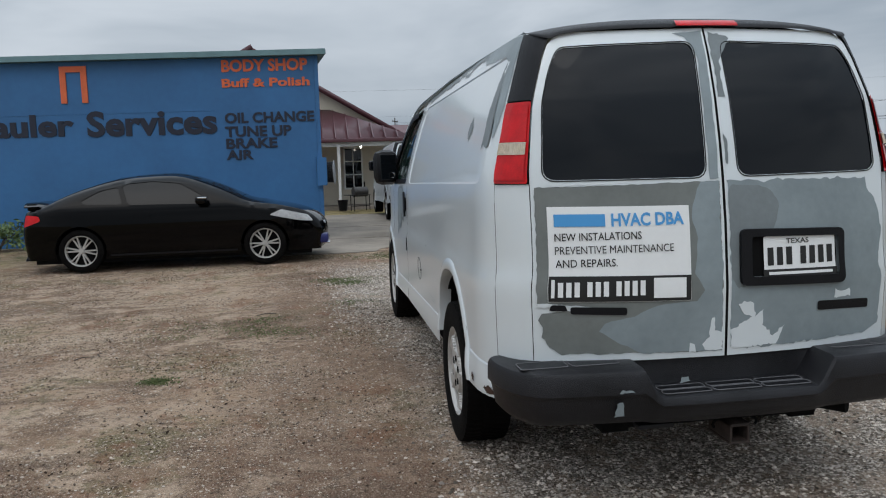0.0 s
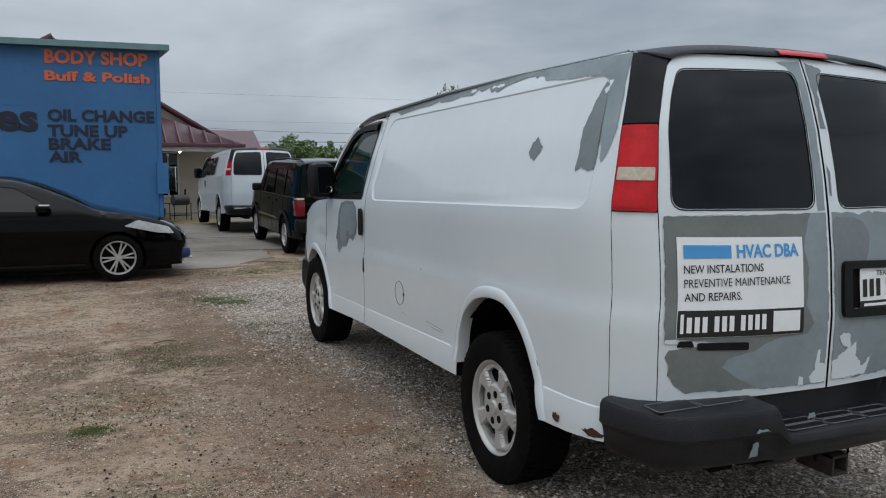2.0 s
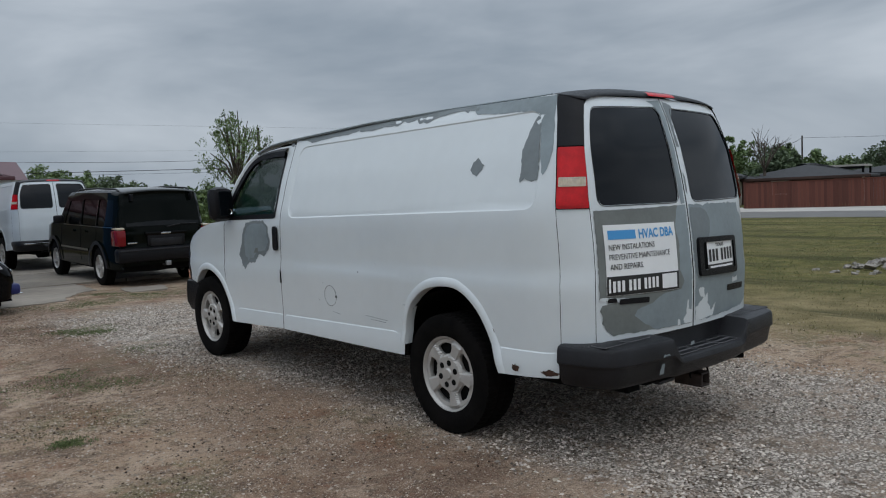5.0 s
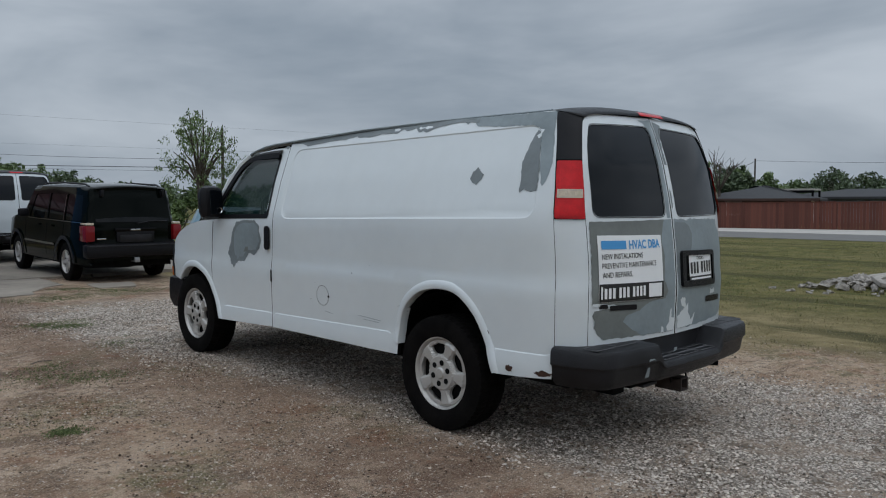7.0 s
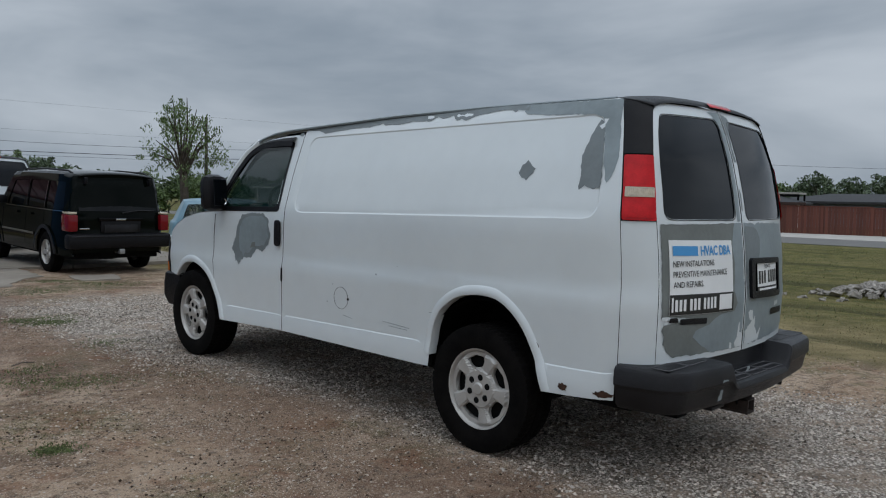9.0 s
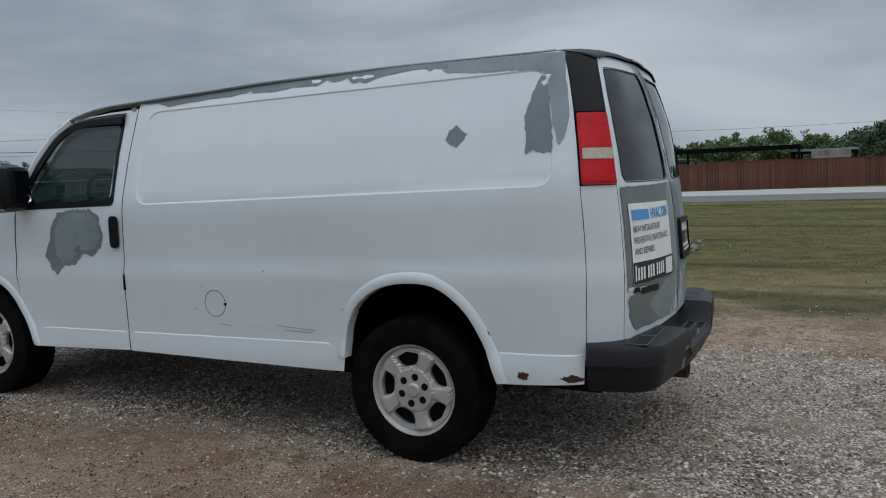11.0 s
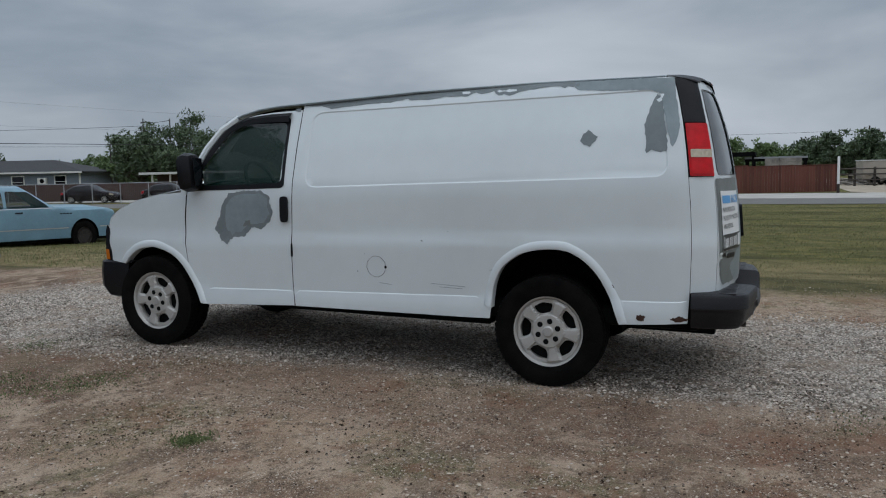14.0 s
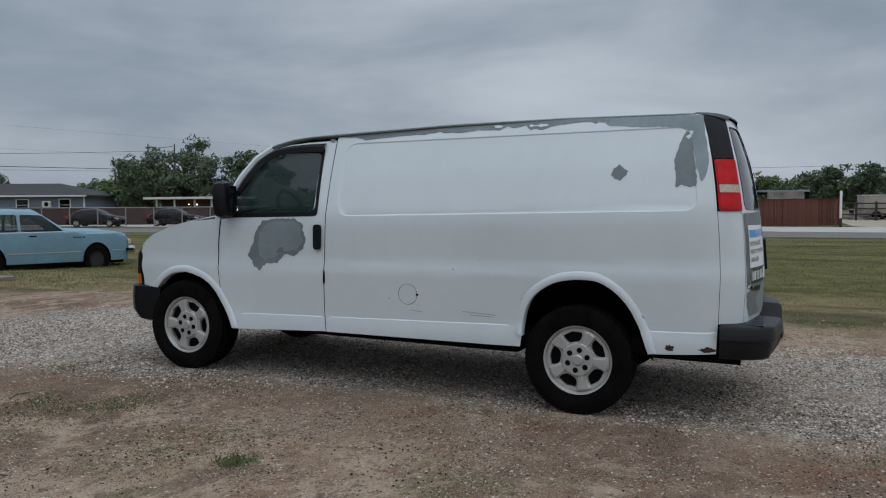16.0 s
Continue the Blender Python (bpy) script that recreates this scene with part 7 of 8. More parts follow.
def chain_fence():
    f = thing("chain_fence", "grey chain-link fence in front of dark boards", "fence")
    a, b = Vector((28.5, 45.0, 0)), Vector((36.5, 25.0, 0))
    n = 12
    d = (b - a) / n
    for k in range(n + 1):
        o = a + d * k
        part("post", tube([o + Vector((0, 0, -0.05)), o + Vector((0, 0, 1.32))], 0.035, 6), M["steel"], f)
    part("top_rail", tube([a + Vector((0, 0, 1.28)), b + Vector((0, 0, 1.28))], 0.025, 6), M["steel"], f)
    bm = bmesh.new()
    L = (b - a).length
    u = d.normalized()
    k = 0.0
    while k < L:
        for s in (1, -1):
            e = k + s * 1.2
            p, q = k, e
            za, zb = 0.05, 1.25
            if q > L:
                zb = za + (zb - za) * (L - p) / (q - p)
                q = L
            if q < 0:
                zb = za + (zb - za) * p / (p - q)
                q = 0
            tube([a + u * p + Vector((0, 0, za)), a + u * q + Vector((0, 0, zb))], 0.0018, 3, bm, cap=False)
        k += 0.20
    part("wire_mesh", bm, M["steel"], f, smooth=0)
    g = thing("dark_board_fence", "low dark brown board fence behind parked cars", "fence")
    a2, b2 = Vector((33.0, 48.5, 0)), Vector((41.5, 29.0, 0))
    n = 10
    d2 = (b2 - a2) / n
    w = d2.length / 15
    first = None
    for k in range(n * 15):
        m = face_to(a2 + d2 * (k / 15), d2.normalized(), (0, 0, 1)) @ Matrix.Diagonal((1, 1 + 0.016 * ((k * 7) % 3), 1, 1))
        if first is None:
            first = part("board", boxm((0.004, 0.05, 0), (w - 0.004, 1.25, 0.03)), M["fencedark"], g, smooth=0)
            first.matrix_basis = m
        else:
            board = new("board", first.data)
            board.parent = g
            board.matrix_basis = m


chain_fence()


# ---------------------------------------------------------------- houses beyond the road
def house(label, corner, along, width, depth, eave, ridge, wall_m_, roof_m, wins=(), over=0.45, hip=True, edge="whitetrim", ac=None):
    """A one-storey house: its front runs from corner along a direction; wins: (start, sill, width, height) on the front."""
    h = thing("house", label, "house", face_to((*corner, 0), (*along, 0), (0, 0, 1)))
    # local: x along the front, y up, z out of the front
    bm = bmesh.new()
    for a, b in (((0, 0, -0.15), (width, eave, 0)), ((0, 0, -depth), (width, eave, -depth + 0.15)), ((0, 0, -depth + 0.15), (0.15, eave, -0.15)), ((width - 0.15, 0, -depth + 0.15), (width, eave, -0.15))):
        box(bm, a, b)
    part("wall", bm, M[wall_m_], h, smooth=0)
    o = over
    i = depth * 0.5 if hip else 0.0
    bm = bmesh.new()
    c = [bm.verts.new(v) for v in ((-o, eave - 0.05, o), (width + o, eave - 0.05, o), (width + o, eave - 0.05, -depth - o), (-o, eave - 0.05, -depth - o))]
    c2 = [bm.verts.new((v.co.x, v.co.y + 0.14, v.co.z)) for v in c]
    r = [bm.verts.new((i, ridge, -depth / 2)), bm.verts.new((width - i, ridge, -depth / 2))]
    bm.faces.new(c)
    for k in range(4):
        bm.faces.new((c[k], c[(k + 1) % 4], c2[(k + 1) % 4], c2[k]))
    for f in ((c2[0], c2[1], r[1], r[0]), (c2[1], c2[2], r[1]), (c2[2], c2[3], r[0], r[1]), (c2[3], c2[0], r[0])):
        bm.faces.new(f)
    bmesh.ops.recalc_face_normals(bm, faces=bm.faces[:])
    part("roof", bm, M[roof_m], h, smooth=0)
    part("fascia", boxm((-o, eave - 0.07, o), (width + o, eave + 0.09, o + 0.03)), M[edge], h, smooth=0)
    for x, s, w, t in wins:
        wn_ = part("window", boxm((x, s, 0.005), (x + w, s + t, 0.02)), M["tint"], h, smooth=0)
        for a, b in (((x - 0.10, s - 0.10, 0.0), (x, s + t + 0.10, 0.05)), ((x + w, s - 0.10, 0.0), (x + w + 0.10, s + t + 0.10, 0.05)), ((x, s + t, 0.0), (x + w, s + t + 0.10, 0.05)), ((x, s - 0.10, 0.0), (x + w, s, 0.05)), ((x, s + t / 2 - 0.02, 0.01), (x + w, s + t / 2 + 0.02, 0.04))):
            part("window_frame", boxm(a, b), M["whitetrim"], wn_, smooth=0)
    for x in (0, width):
        part("corner_board", boxm((x - 0.08, 0, -0.05), (x + 0.08, eave, 0.03)), M["whitetrim"], h, smooth=0)
    for k in range(int(eave / 0.2)):
        part("siding_board", boxm((0.08, 0.2 * k + 0.02, 0.0), (width - 0.08, 0.2 * k + 0.19, 0.014)), M[wall_m_], h, smooth=0)
    if ac:
        part("air_conditioner", boxm((ac[0], ac[1], 0.0), (ac[0] + 0.85, ac[1] + 0.6, 0.35), 0.03), M["whitetrim"], h)
        part("fan_grille", lathe([(0.36, 0.0), (0.36, 0.2), (0.35, 0.22)], 16, "Z", m=Matrix.Translation((ac[0] + 0.45, ac[1] + 0.3, 0))), M["dark"], h)
    return h


LEFTWARD = Vector((0.39, -0.92))
house("blue-grey sided house with white window frames", (45.4, 75.1), LEFTWARD, 15.0, 9.0, 2.35, 3.7, "siding", "shingle", ((5.2, 1.1, 0.7, 0.7), (8.4, 0.95, 1.1, 1.05), (12.6, 0.95, 1.0, 1.05)), ac=(11.0, 1.25))
house("small tan house with a dark shingle roof", (40.2, 27.6), (0.40, -0.92), 6.6, 6.0, 1.82, 2.95, "tanwall", "shingle", edge="shingle", over=0.35)
house("brick-coloured house with a broad dark roof", (45.0, 22.5), (0.28, -0.96), 7.2, 8.0, 1.62, 2.62, "fencedark", "shingle", ((2.0, 0.7, 0.9, 0.7),), edge="fencedark")
house("long low house with a grey shingle roof", (54.0, 20.5), (0.2, -0.98), 13.0, 8.0, 1.75, 2.45, "siding", "shingle", edge="shingle")


def canopy(name, label, x, y, dx, dy, w, d, z, mt, rot, posts=True):
    c = thing(name, label, "canopy", pose(x, y, 0, 0, 0, rot))
    part("roof", boxm((0, 0, z), (w, d, z + 0.12), 0.01, pose(0, 0, 0)), M[mt], c, smooth=0)
    for px in (0.1, w - 0.1):
        for py in (0.1, d - 0.1):
            part("post", boxm((px - 0.06, py - 0.06, -0.05), (px + 0.06, py + 0.06, z)), M["dark"], c, smooth=0)
    part("beam", boxm((0, 0.02, z - 0.16), (w, 0.10, z)), M["dark"], c, smooth=0)


canopy("carport", "black flat carport roof behind the fence", 46.5, 7.0, 0, 0, 7.2, 4.5, 2.30, "dark", -90)
canopy("patio_cover", "white metal patio cover among the roofs", 49.0, 19.0, 0, 0, 2.6, 2.5, 2.25, "paving", -80)
canopy("lean_to", "low dark lean-to with a pale metal edge", 47.0, 0.4, 0, 0, 3.6, 3.5, 1.98, "steel", -90)
blk = thing("block_wall", "grey concrete block wall behind the fence", "wall")
for r in range(9):
    for k in range(5):
        part("block", boxm((44.5, -2.8 + 0.4 * k + 0.004, 0.22 * r + 0.004), (44.7, -2.8 + 0.4 * k + 0.396, 0.22 * r + 0.216)), M["rubble"], blk, smooth=0)
low = thing("low_house", "low house with lit windows under the trees", "house")
part("wall", boxm((49.0, 42.0, 0.0), (49.2, 49.5, 1.9)), M["fencedark"], low, smooth=0)
part("roof", boxm((47.5, 41.5, 1.90), (52, 50.2, 2.10), 0.02), M["whitetrim"], low, smooth=0)
for y in (43.0, 44.8, 47.0, 49.0):
    part("post", boxm((47.8, y - 0.06, 0), (47.92, y + 0.06, 1.9)), M["whitetrim"], low, smooth=0)
for y in (45.4, 46.3):
    part("porch_light", lathe([(-0.07, 0), (0, 0.08), (0.07, 0)], 10, "Z", m=Matrix.Translation((48.85, y, 1.45))), glow("warm_porch_bulb", (1.0, 0.62, 0.30), 5), low)


# ---------------------------------------------------------------- poles and cables
def pole(x, y, h, arms=True, label="weathered wooden utility pole"):
    p = thing("utility_pole", label, "pole", pose(x, y, 0, 0, 0, 60), group="utility poles")
    part("mast", tube([(0, 0, -0.1), (0, 0, h)], 0.10, 8, None, 0.07), M["wood"], p)
    if arms:
        part("crossarm", boxm((-0.9, -0.06, h - 0.55), (0.9, 0.06, h - 0.42)), M["wood"], p)
        for dx in (-0.8, 0.0, 0.8):
            part("insulator", lathe([(0, 0.05), (0.14, 0.05), (0.2, 0.0)], 8, "Z", m=Matrix.Translation((dx, 0, h - 0.42))), M["steel"], p)
        part("transformer", lathe([(-1.7, 0.0), (-1.7, 0.24), (-0.9, 0.24), (-0.85, 0.0)], 12, "Z", m=Matrix.Translation((0.36, 0, h))), M["steel"], p)


pole(69.9, 70.6, 9.0)
pole(72.0, 68.3, 9.0, False)
pole(56.8, 62.8, 5.2, False)
pole(15.6, 33.0, 5.3, False)
pole(69.2, 29.3, 5.6, False)
pole(73.34, -8.97, 4.95)
pole(73.0, -3.5, 4.1, False)
pole(60.0, 27.0, 4.6, False)
pole(10.0, 110.0, 9.0)
pole(-40.0, 72.4, 9.2)
pole(60.0, 36.5, 6.6, False)
for k, (a, b, sag, r) in enumerate((((69.9, 70.6, 8.1), (10, 110, 8.3), 1.2, 0.02), ((69.9, 70.6, 8.5), (72.0, 68.3, 8.8), 0.1, 0.03), ((56.8, 62.8, 5.0), (10, 110, 6.2), 0.3, 0.013), ((-40, 72.4, 4.3), (60, 36.5, 4.3), 0.25, 0.02), ((-40, 72.4, 8.9), (60, 36.5, 6.3), 0.2, 0.004), ((-40, 72.4, 6.3), (60, 36.5, 5.1), 0.2, 0.004), ((69.2, 29.3, 5.4), (60, 27.0, 4.5), 0.2, 0.02), ((69.2, 29.3, 5.4), (73.34, -8.97, 4.6), 0.4, 0.012))):
    A, B = Vector(a), Vector(b)
    cab = thing("overhead_cable", "thin black overhead cable", "cable", group="overhead cables")
    part("wire", tube([A.lerp(B, i / 16) - Vector((0, 0, sag * 4 * (i / 16) * (1 - i / 16))) for i in range(17)], r, 5), M["cable"], cab)


# ---------------------------------------------------------------- far parked cars
def far_car(x, y, rot, paint, label):
    top = [(-2.25, 0.30), (-2.28, 0.60), (-2.2, 0.92), (-1.75, 1.02), (-1.25, 1.36), (-0.4, 1.45), (0.2, 1.42), (0.95, 1.02), (1.9, 0.86), (2.2, 0.65), (2.24, 0.35)]
    win = [[(-1.50, 1.0), (-0.42, 0.98), (-0.42, 1.36), (-1.12, 1.30)], [(-0.34, 0.98), (0.80, 0.98), (0.22, 1.34), (-0.34, 1.37)]]
    ob, soft, line, _ = car("parked_car", label, pose(x, y, 0.02, 0, 0, rot) @ Matrix.Scale(0.80, 4), paint, top, 0.24, 0.88, [(-1.35, 0.32), (1.35, 0.32)], 0.36, win, "carglass", group="cars across the road", belt=0.95, wheel_kw=dict(r=0.32, rim=0.22, spokes=5, double=False))
    flank(ob, soft, "tail_lamp", rounded([(-2.2, 0.68), (-1.95, 0.72), (-1.98, 0.86), (-2.18, 0.88)], 0.03), "red")
    flank(ob, soft, "headlamp", rounded([(1.75, 0.68), (2.1, 0.60), (2.1, 0.70), (1.8, 0.80)], 0.03), "lens")
    glazing(ob, soft, line, 0.22, 0.95, m="carglass")
    glazing(ob, soft, line, -1.75, -1.2, "rear_window", "carglass")


far_car(32.6, 39.9, 203, "darkcar", "dark plum saloon car parked behind the chain-link fence")
far_car(35.2, 35.6, 203, "darkcar", "black saloon car parked behind the chain-link fence")
far_car(69.3, -12.6, 170, "silvercar", "silver car in a distant parking lot")
far_car(66.5, -15.5, 170, "darkcar", "dark car in a distant parking lot")


# ---------------------------------------------------------------- the sandy lot past the end of the fence
slab("lot", [(40.5, -300), (95, -300), (95, -5.2), (42.4, -5.2), (40.5, -6)], -0.05, 0.02, M["sand"], "pale sandy lot beside the road", "ground")


def rail_fence(a, b, n):
    f = thing("rail_fence", "weathered wooden post-and-rail fence round the lot", "fence")
    a, b = Vector((*a, 0)), Vector((*b, 0))
    for k in range(n + 1):
        o = a.lerp(b, k / n)
        part("post", boxm((o.x - 0.08, o.y - 0.08, -0.05), (o.x + 0.08, o.y + 0.08, 1.35), 0.01), M["wood"], f, smooth=0)
    for k in range(n):
        for z in (0.45, 0.85, 1.22):
            part("rail", tube([a.lerp(b, k / n) + Vector((-0.1, 0, z)), a.lerp(b, (k + 1) / n) + Vector((-0.1, 0, z))], 0.05, 6), M["wood"], f)


rail_fence((56.58, -5.3), (55.66, -12.69), 6)
trailer = thing("utility_trailer", "dull grey box trailer behind the rail fence", "trailer", pose(59.33, -8.29, 0.02, 0, 0, 12))
part("body", boxm((-0.8, -1.3, 0.45), (0.8, 1.3, 1.75), 0.05), M["tanwall"], trailer)
part("roof", boxm((-0.84, -1.34, 1.75), (0.84, 1.34, 1.81), 0.02), M["whitetrim"], trailer)
for y in (-0.45, 0.45):
    for x in (-0.8, 0.8):
        part("wheel", lathe([(-0.09, 0.0), (-0.09, 0.28), (-0.06, 0.32), (0.06, 0.32), (0.09, 0.28), (0.09, 0.0)], 16, m=Matrix.Translation((x, y, 0.32))), M["rubber"], trailer)
rl = random.Random(14)
logs = thing("timber_pile", "pile of pale scrap timber in the lot", "timber", pose(58.97, -7.24, 0.02))
for k in range(26):
    part("plank", boxm((-1.0, -0.05, -0.03), (1.0, 0.05, 0.03), 0.005, pose(rl.uniform(-0.5, 0.5), rl.uniform(-1.6, 1.6), 0.10 + 0.7 * rl.random() ** 2, rl.uniform(-25, 25), rl.uniform(-18, 18), rl.uniform(40, 140))), M["rubble"], logs)


def gas_bottle(x, y, h):
    g = thing("gas_bottle", "white gas bottle beside the tan house", "gas bottle", pose(x, y, 0), group="gas bottles")
    part("tank", lathe([(0.02, 0.0), (0.02, 0.14), (0.08, 0.15), (h - 0.12, 0.15), (h - 0.03, 0.12), (h, 0.0)], 16, "Z"), M["whitetrim"], g)
    part("collar", lathe([(h - 0.05, 0.11), (h + 0.10, 0.11), (h + 0.10, 0.10), (h - 0.05, 0.10)], 12, "Z"), M["whitetrim"], g)
    part("valve", lathe([(h - 0.02, 0.03), (h + 0.07, 0.03), (h + 0.08, 0.0)], 8, "Z"), M["steel"], g)


gas_bottle(36.77, 19.33, 0.62)
gas_bottle(36.83, 19.82, 0.40)
cart = thing("smoker_grill", "black barrel smoker with a raised lid", "grill", pose(35.94, 19.76, 0, 0, 0, 60) @ Matrix.Scale(0.75, 4))
part("barrel", lathe([(-0.45, 0.0), (-0.45, 0.30), (0.45, 0.30), (0.45, 0.0)], 18, m=Matrix.Translation((0, 0, 0.95))), M["grillsteel"], cart)
for x in (-0.35, 0.35):
    part("leg", tube([(x, -0.2, 0), (x, 0, 0.7)], 0.03, 6), M["dark"], cart)
    part("leg", tube([(x, 0.2, 0), (x, 0, 0.7)], 0.03, 6), M["dark"], cart)
part("tow_arm", tube([(0.3, 0.0, 0.75), (1.0, -0.3, 0.05)], 0.05, 6), M["dark"], cart)


# ---------------------------------------------------------------- rubble in the field
def rubble_pile():
    rp = thing("rubble_pile", "heap of broken pale concrete on the grass", "rubble", pose(10.1, 0.9, 0) @ Matrix.Scale(0.9, 4))
    rnd = random.Random(9)
    meshes = []
    for k in range(6):
        bm = bmesh.new()
        bmesh.ops.create_cube(bm, size=1)
        for v in bm.verts:
            v.co = Vector((v.co.x * rnd.uniform(0.7, 1.3), v.co.y * rnd.uniform(0.4, 1.3), v.co.z * rnd.uniform(0.2, 0.7)))
        bmesh.ops.bevel(bm, geom=bm.edges[:], offset=0.06, segments=1, affect="EDGES")
        me = bpy.data.meshes.new("chunk")
        bm.to_mesh(me)
        bm.free()
        me.materials.append(M["rubble"])
        meshes.append(me)
    for k in range(280):
        a, q = rnd.uniform(0, 6.283), abs(rnd.gauss(0, 0.40))
        s = rnd.uniform(0.02, 0.06) if k % 3 else rnd.uniform(0.08, 0.19) * (1.2 - 0.4 * min(1, q))
        ob = new("chunk", meshes[k % 6])
        ob.parent = rp
        z = max(0.012, 0.20 * (1 - q / 0.9)) * rnd.uniform(0.5, 1.0)
        ob.matrix_basis = pose(q * 1.9 * math.cos(a), q * 1.3 * math.sin(a), z, rnd.uniform(-40, 40), rnd.uniform(-40, 40), rnd.uniform(0, 360)) @ Matrix.Scale(s, 4)
    for k in range(3):
        part("slab_piece", boxm((-0.32, -0.07, -0.04), (0.32, 0.07, 0.04), 0.008, pose(-0.3 + 0.5 * k, -0.4 + 0.2 * k, 0.16, 8, -6, 30 - 35 * k)), M["rubble"], rp)


rubble_pile()


# ---------------------------------------------------------------- loose stones, grass, litter
def scatter_stones(name, label, n, region, size, mt, seed, keep=None, flat=0.6):
    """Many small faceted stones as one mesh of kind stuff."""
    rng = np.random.default_rng(seed)
    x0, x1, y0, y1 = region
    P = np.stack([rng.uniform(x0, x1, n * 2), rng.uniform(y0, y1, n * 2)], 1)
    if keep is not None:
        P = P[keep(P[:, 0], P[:, 1], rng)]
    P = P[:n]
    n = len(P)
    base = np.array([(1, 0, 0), (-1, 0, 0), (0, 1, 0), (0, -1, 0), (0, 0, 1), (0, 0, -1)], float)
    tri = np.array([(0, 2, 4), (2, 1, 4), (1, 3, 4), (3, 0, 4), (2, 0, 5), (1, 2, 5), (3, 1, 5), (0, 3, 5)])
    V = base[None] * rng.uniform(0.55, 1.25, (n, 6, 1)) + rng.normal(0, 0.12, (n, 6, 3))
    s = size[0] + (size[1] - size[0]) * rng.random((n, 1, 1)) ** 2.6
    V = V * s * [1, 1, flat]
    a = rng.uniform(0, 2 * np.pi, n)
    c, d = np.cos(a)[:, None], np.sin(a)[:, None]
    X, Y = V[:, :, 0] * c - V[:, :, 1] * d, V[:, :, 0] * d + V[:, :, 1] * c
    z = ground_h(P[:, 0], P[:, 1])[:, None] + V[:, :, 2] + s[:, :, 0] * 0.25
    V = np.stack([X + P[:, :1], Y + P[:, 1:], z], 2).reshape(-1, 3)
    F = (tri[None] + (np.arange(n) * 6)[:, None, None]).reshape(-1, 3)
    me = bpy.data.meshes.new(name)
    me.from_pydata(V.tolist(), [], F.tolist())
    me.materials.append(M[mt])
    return tagged(new(name, me), label, "stones", kind="stuff")


def gravel_zone(x, y, rng):
    wob = np.array([noise.noise((a * 0.9, b * 0.9, 3.3)) for a, b in zip(x, y)]) * 0.55
    left, right = -0.86 - 0.5 * smooth01(1.0, 5.0, y), 2.1
    wob = wob * 0.6
    thin = np.array([noise.noise((a * 0.7, b * 0.7, 9.4)) for a, b in zip(x, y)])
    dens = (0.45 + 0.55 * smooth01(-0.25, 0.2, thin)) * smooth01(left - 0.45, left + 0.35, x + wob) * (1 - smooth01(right - 0.3, right + 0.4, x + wob)) * (1 - smooth01(6.8, 8.0, y + wob))
    return rng.random(len(x)) < dens


def dirt_zone(x, y, rng):
    pat = np.array([noise.noise((a * 0.8, b * 0.8, 7.1)) for a, b in zip(x, y)])
    return rng.random(len(x)) < 0.35 + 0.6 * (pat > 0.05)


scatter_stones("gravel", "pale grey crushed limestone gravel", 95000, (-1.9, 2.7, -5.5, 8.2), (0.0035, 0.0165), "stone", 1, gravel_zone)
scatter_stones("pebbles", "small brown and pale pebbles in the dirt", 46000, (-7.0, -0.6, -4.5, 9.2), (0.0022, 0.013), "pebble", 2, dirt_zone)
scatter_stones("pebbles", "small pale pebbles in the dirt beyond the gravel", 2500, (1.8, 4.2, -5.0, 8.0), (0.004, 0.016), "pebble", 3)


def grass_patch(name, label, blades, mt, seed, height, kind="stuff", width=0.006):
    """Blades of grass at (x, y, spread, count), joined."""
    rng = np.random.default_rng(seed)
    P = np.concatenate([np.stack([x + rng.normal(0, s, n), y + rng.normal(0, s * 0.8, n)], 1) for x, y, s, n in blades])
    n = len(P)
    h = rng.uniform(0.4, 1.0, n) * height
    a = rng.uniform(0, 2 * np.pi, n)
    ln = rng.uniform(0.2, 0.9, n) * h
    z = ground_h(P[:, 0], P[:, 1]) - 0.004
    bx, by = np.cos(a) * width, np.sin(a) * width
    la = rng.uniform(0, 2 * np.pi, n)
    tx, ty = P[:, 0] + np.cos(la) * ln, P[:, 1] + np.sin(la) * ln
    mx, my = P[:, 0] + np.cos(la) * ln * 0.35, P[:, 1] + np.sin(la) * ln * 0.35
    V = np.stack([np.stack([P[:, 0] - bx, P[:, 1] - by, z], 1), np.stack([P[:, 0] + bx, P[:, 1] + by, z], 1), np.stack([mx + bx * 0.8, my + by * 0.8, z + h * 0.65], 1), np.stack([mx - bx * 0.8, my - by * 0.8, z + h * 0.65], 1), np.stack([tx, ty, z + h], 1)], 1).reshape(-1, 3)
    k = np.arange(n) * 5
    F = np.concatenate([np.stack([k, k + 1, k + 2], 1), np.stack([k, k + 2, k + 3], 1), np.stack([k + 3, k + 2, k + 4], 1)])
    me = bpy.data.meshes.new(name)
    me.from_pydata(V.tolist(), [], F.tolist())
    me.materials.append(M[mt])
    return tagged(new(name, me), label, "grass", kind=kind)


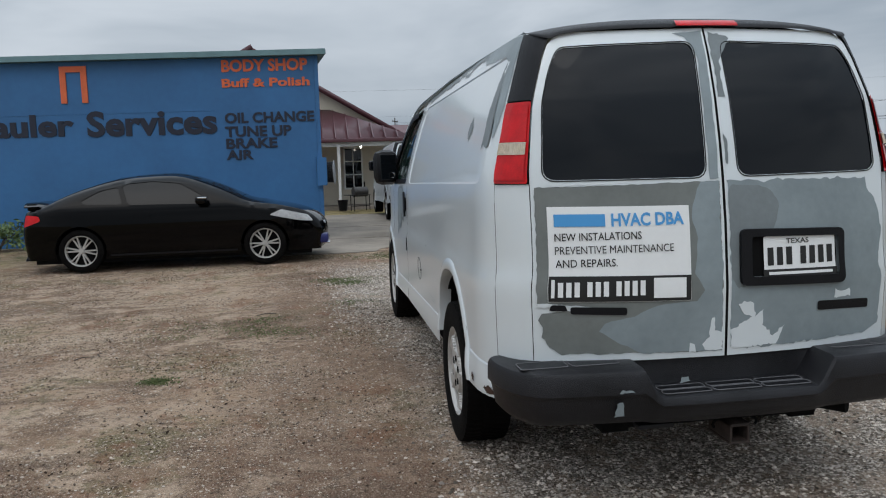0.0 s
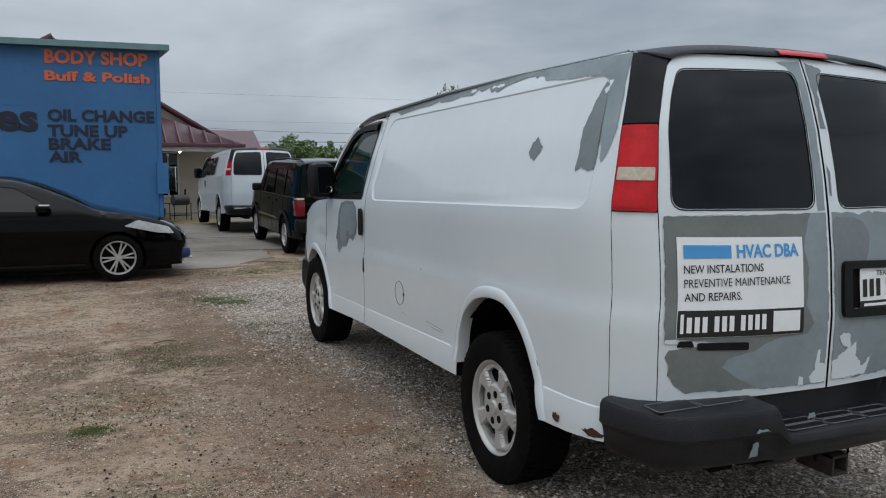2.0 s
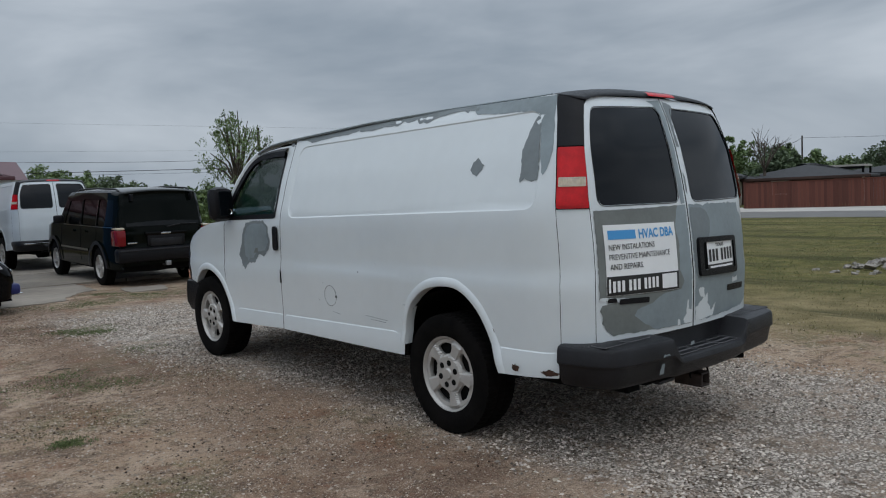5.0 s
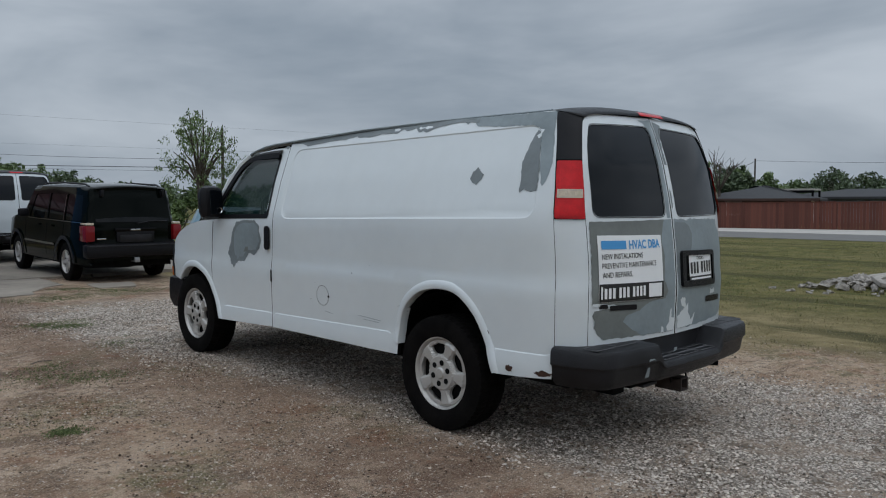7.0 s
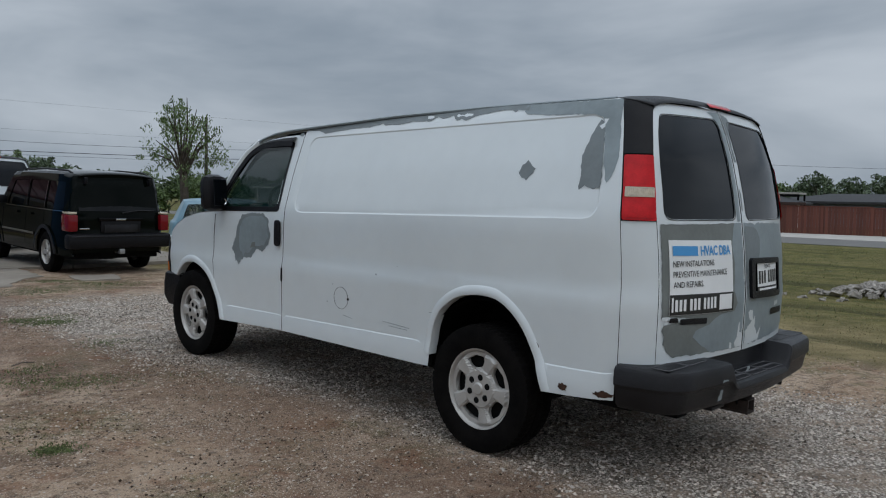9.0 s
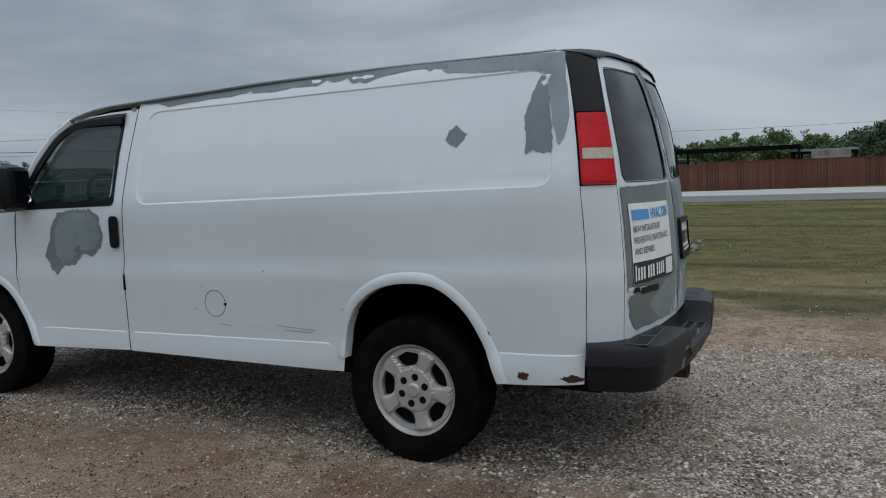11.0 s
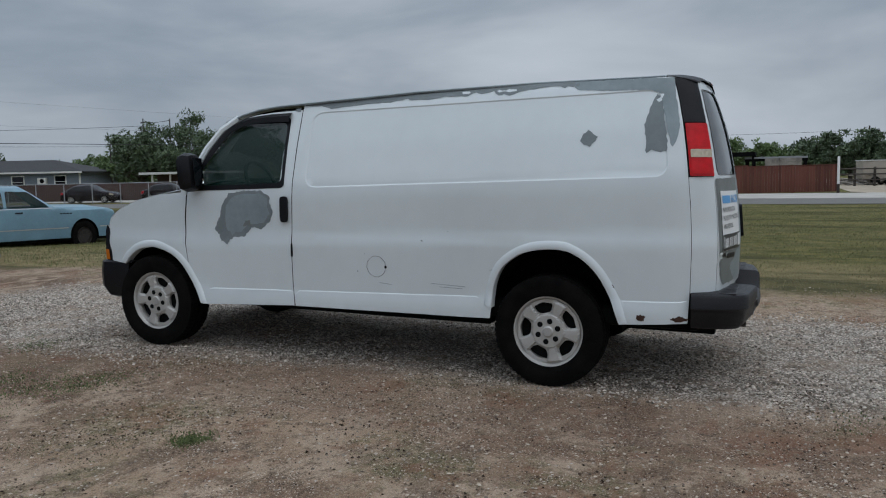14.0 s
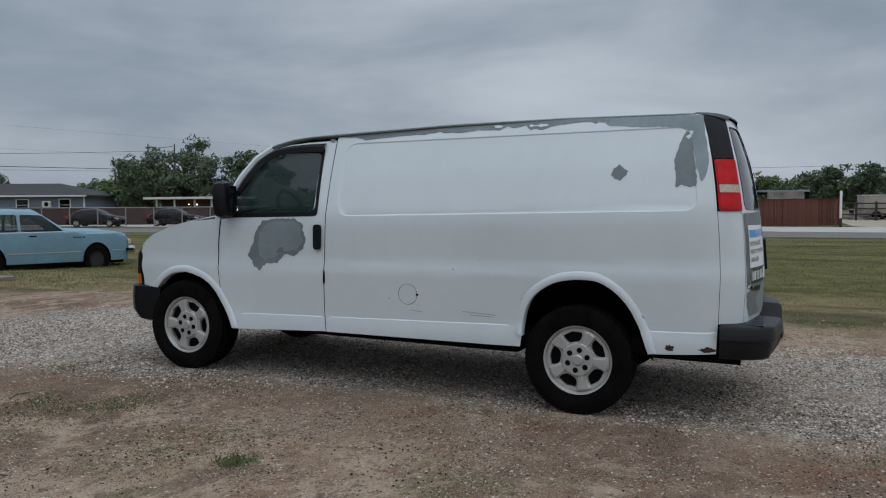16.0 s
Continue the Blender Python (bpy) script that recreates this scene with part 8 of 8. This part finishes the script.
grass_patch("grass_tufts", "small green grass tufts in the dirt", [(-1.24, 5.97, 0.13, 2600), (-1.42, 6.25, 0.12, 1200), (-1.1, 6.3, 0.12, 500), (-1.05, 4.75, 0.07, 160), (-2.83, 1.46, 0.05, 800), (-2.80, 1.48, 0.08, 200), (-1.2, 4.5, 0.10, 120), (-0.7, 8.5, 0.26, 1100), (-0.1, 8.8, 0.35, 1000), (-1.3, 8.65, 0.3, 500), (0.5, 9.2, 0.35, 900), (0.0, 9.6, 0.2, 400), (0.9, 9.1, 0.3, 350), (-0.9, 10.1, 0.15, 150), (-3.6, 4.2, 0.35, 150), (-3.1, 3.6, 0.3, 120), (-1.05, -1.9, 0.15, 120), (-0.85, -2.4, 0.25, 160), (-2.17, 3.68, 0.16, 420), (-2.21, 3.14, 0.2, 520), (-2.86, 3.0, 0.16, 350), (-2.07, 2.97, 0.14, 300), (-1.3, 4.44, 0.14, 420), (-2.86, 3.56, 0.18, 200), (-2.44, 3.27, 0.16, 170), (-1.99, 2.96, 0.18, 200), (-6.8, 9.6, 0.6, 400), (-7.6, 10.8, 0.5, 350)], "tuft", 5, 0.018, width=0.0045)
scatter_stones("soil_crumbs", "dark brown crumbs of soil on the dirt", 26000, (-6.5, -0.5, -4.0, 8.8), (0.002, 0.011), "clod", 4, dirt_zone)
rngp = np.random.default_rng(8)
weeds = []
for k in range(420):
    wx, wy = rngp.uniform(-6.2, -0.9), rngp.uniform(-3.2, 8.6)
    if noise.noise((wx * 0.55, wy * 0.55, 4.7)) > 0.02:
        weeds.append((wx, wy, rngp.uniform(0.05, 0.16), int(rngp.integers(20, 90))))
grass_patch("weeds", "thin flat olive weeds in the dirt", weeds, "weed", 12, 0.012, width=0.0035)
field = [(x, y, 0.16, 14) for x, y in zip(3.6 + 12 * rngp.random(1500) ** 1.3, rngp.uniform(-7, 13, 1500))]
grass_patch("dry_grass", "short dry grass of the field", field, "drygrass", 6, 0.03, width=0.006)
field = [(x, y, 0.22, 12) for x, y in zip(6.0 + 20 * rngp.random(1700), rngp.uniform(-9, 18, 1700))]
grass_patch("field_grass", "short green grass of the field", field, "grass", 7, 0.04, width=0.008)
field = [(x, y, 0.25, 22) for x, y in zip(rngp.uniform(3.2, 9.5, 300), rngp.uniform(8.5, 17, 300))]
grass_patch("lot_grass", "uneven green grass round the old car", field, "grass", 9, 0.06, width=0.005)

# litter
for x, y, s, r in ((-1.12, -1.06, 0.030, 20), (-1.02, -1.25, 0.022, 70), (-0.95, -0.82, 0.018, 130), (14.5, 3.0, 0.05, 0)):
    lf = thing("dry_leaf", "small pale dry leaf on the ground", "leaf", pose(x, y, float(ground_h(x, y)) + 0.012, 8, 5, r), group="dry leaves")
    part("blade", loft([[(-s, -s * 0.1, 0.0), (-s, s * 0.1, 0.0)], [(-s * 0.3, -s * 0.5, 0.006), (-s * 0.3, s * 0.5, 0.008)], [(s * 0.5, -s * 0.4, 0.010), (s * 0.5, s * 0.4, 0.006)], [(s, -0.001, 0.004), (s, 0.001, 0.004)]]), M["lens"], lf)
for x, y, r, l_ in ((-3.55, 2.4, 40, 0.16), (-3.45, 2.5, 100, 0.12), (-2.2, 3.9, 15, 0.2)):
    st = thing("twig", "thin dry brown twig in the dirt", "twig", pose(x, y, float(ground_h(x, y)) + 0.01, 0, 0, r), group="twigs")
    part("stick", tube([(-l_ / 2, 0, 0), (0, 0.02, 0.008), (l_ / 2, -0.01, 0)], 0.004, 5), M["wood"], st)
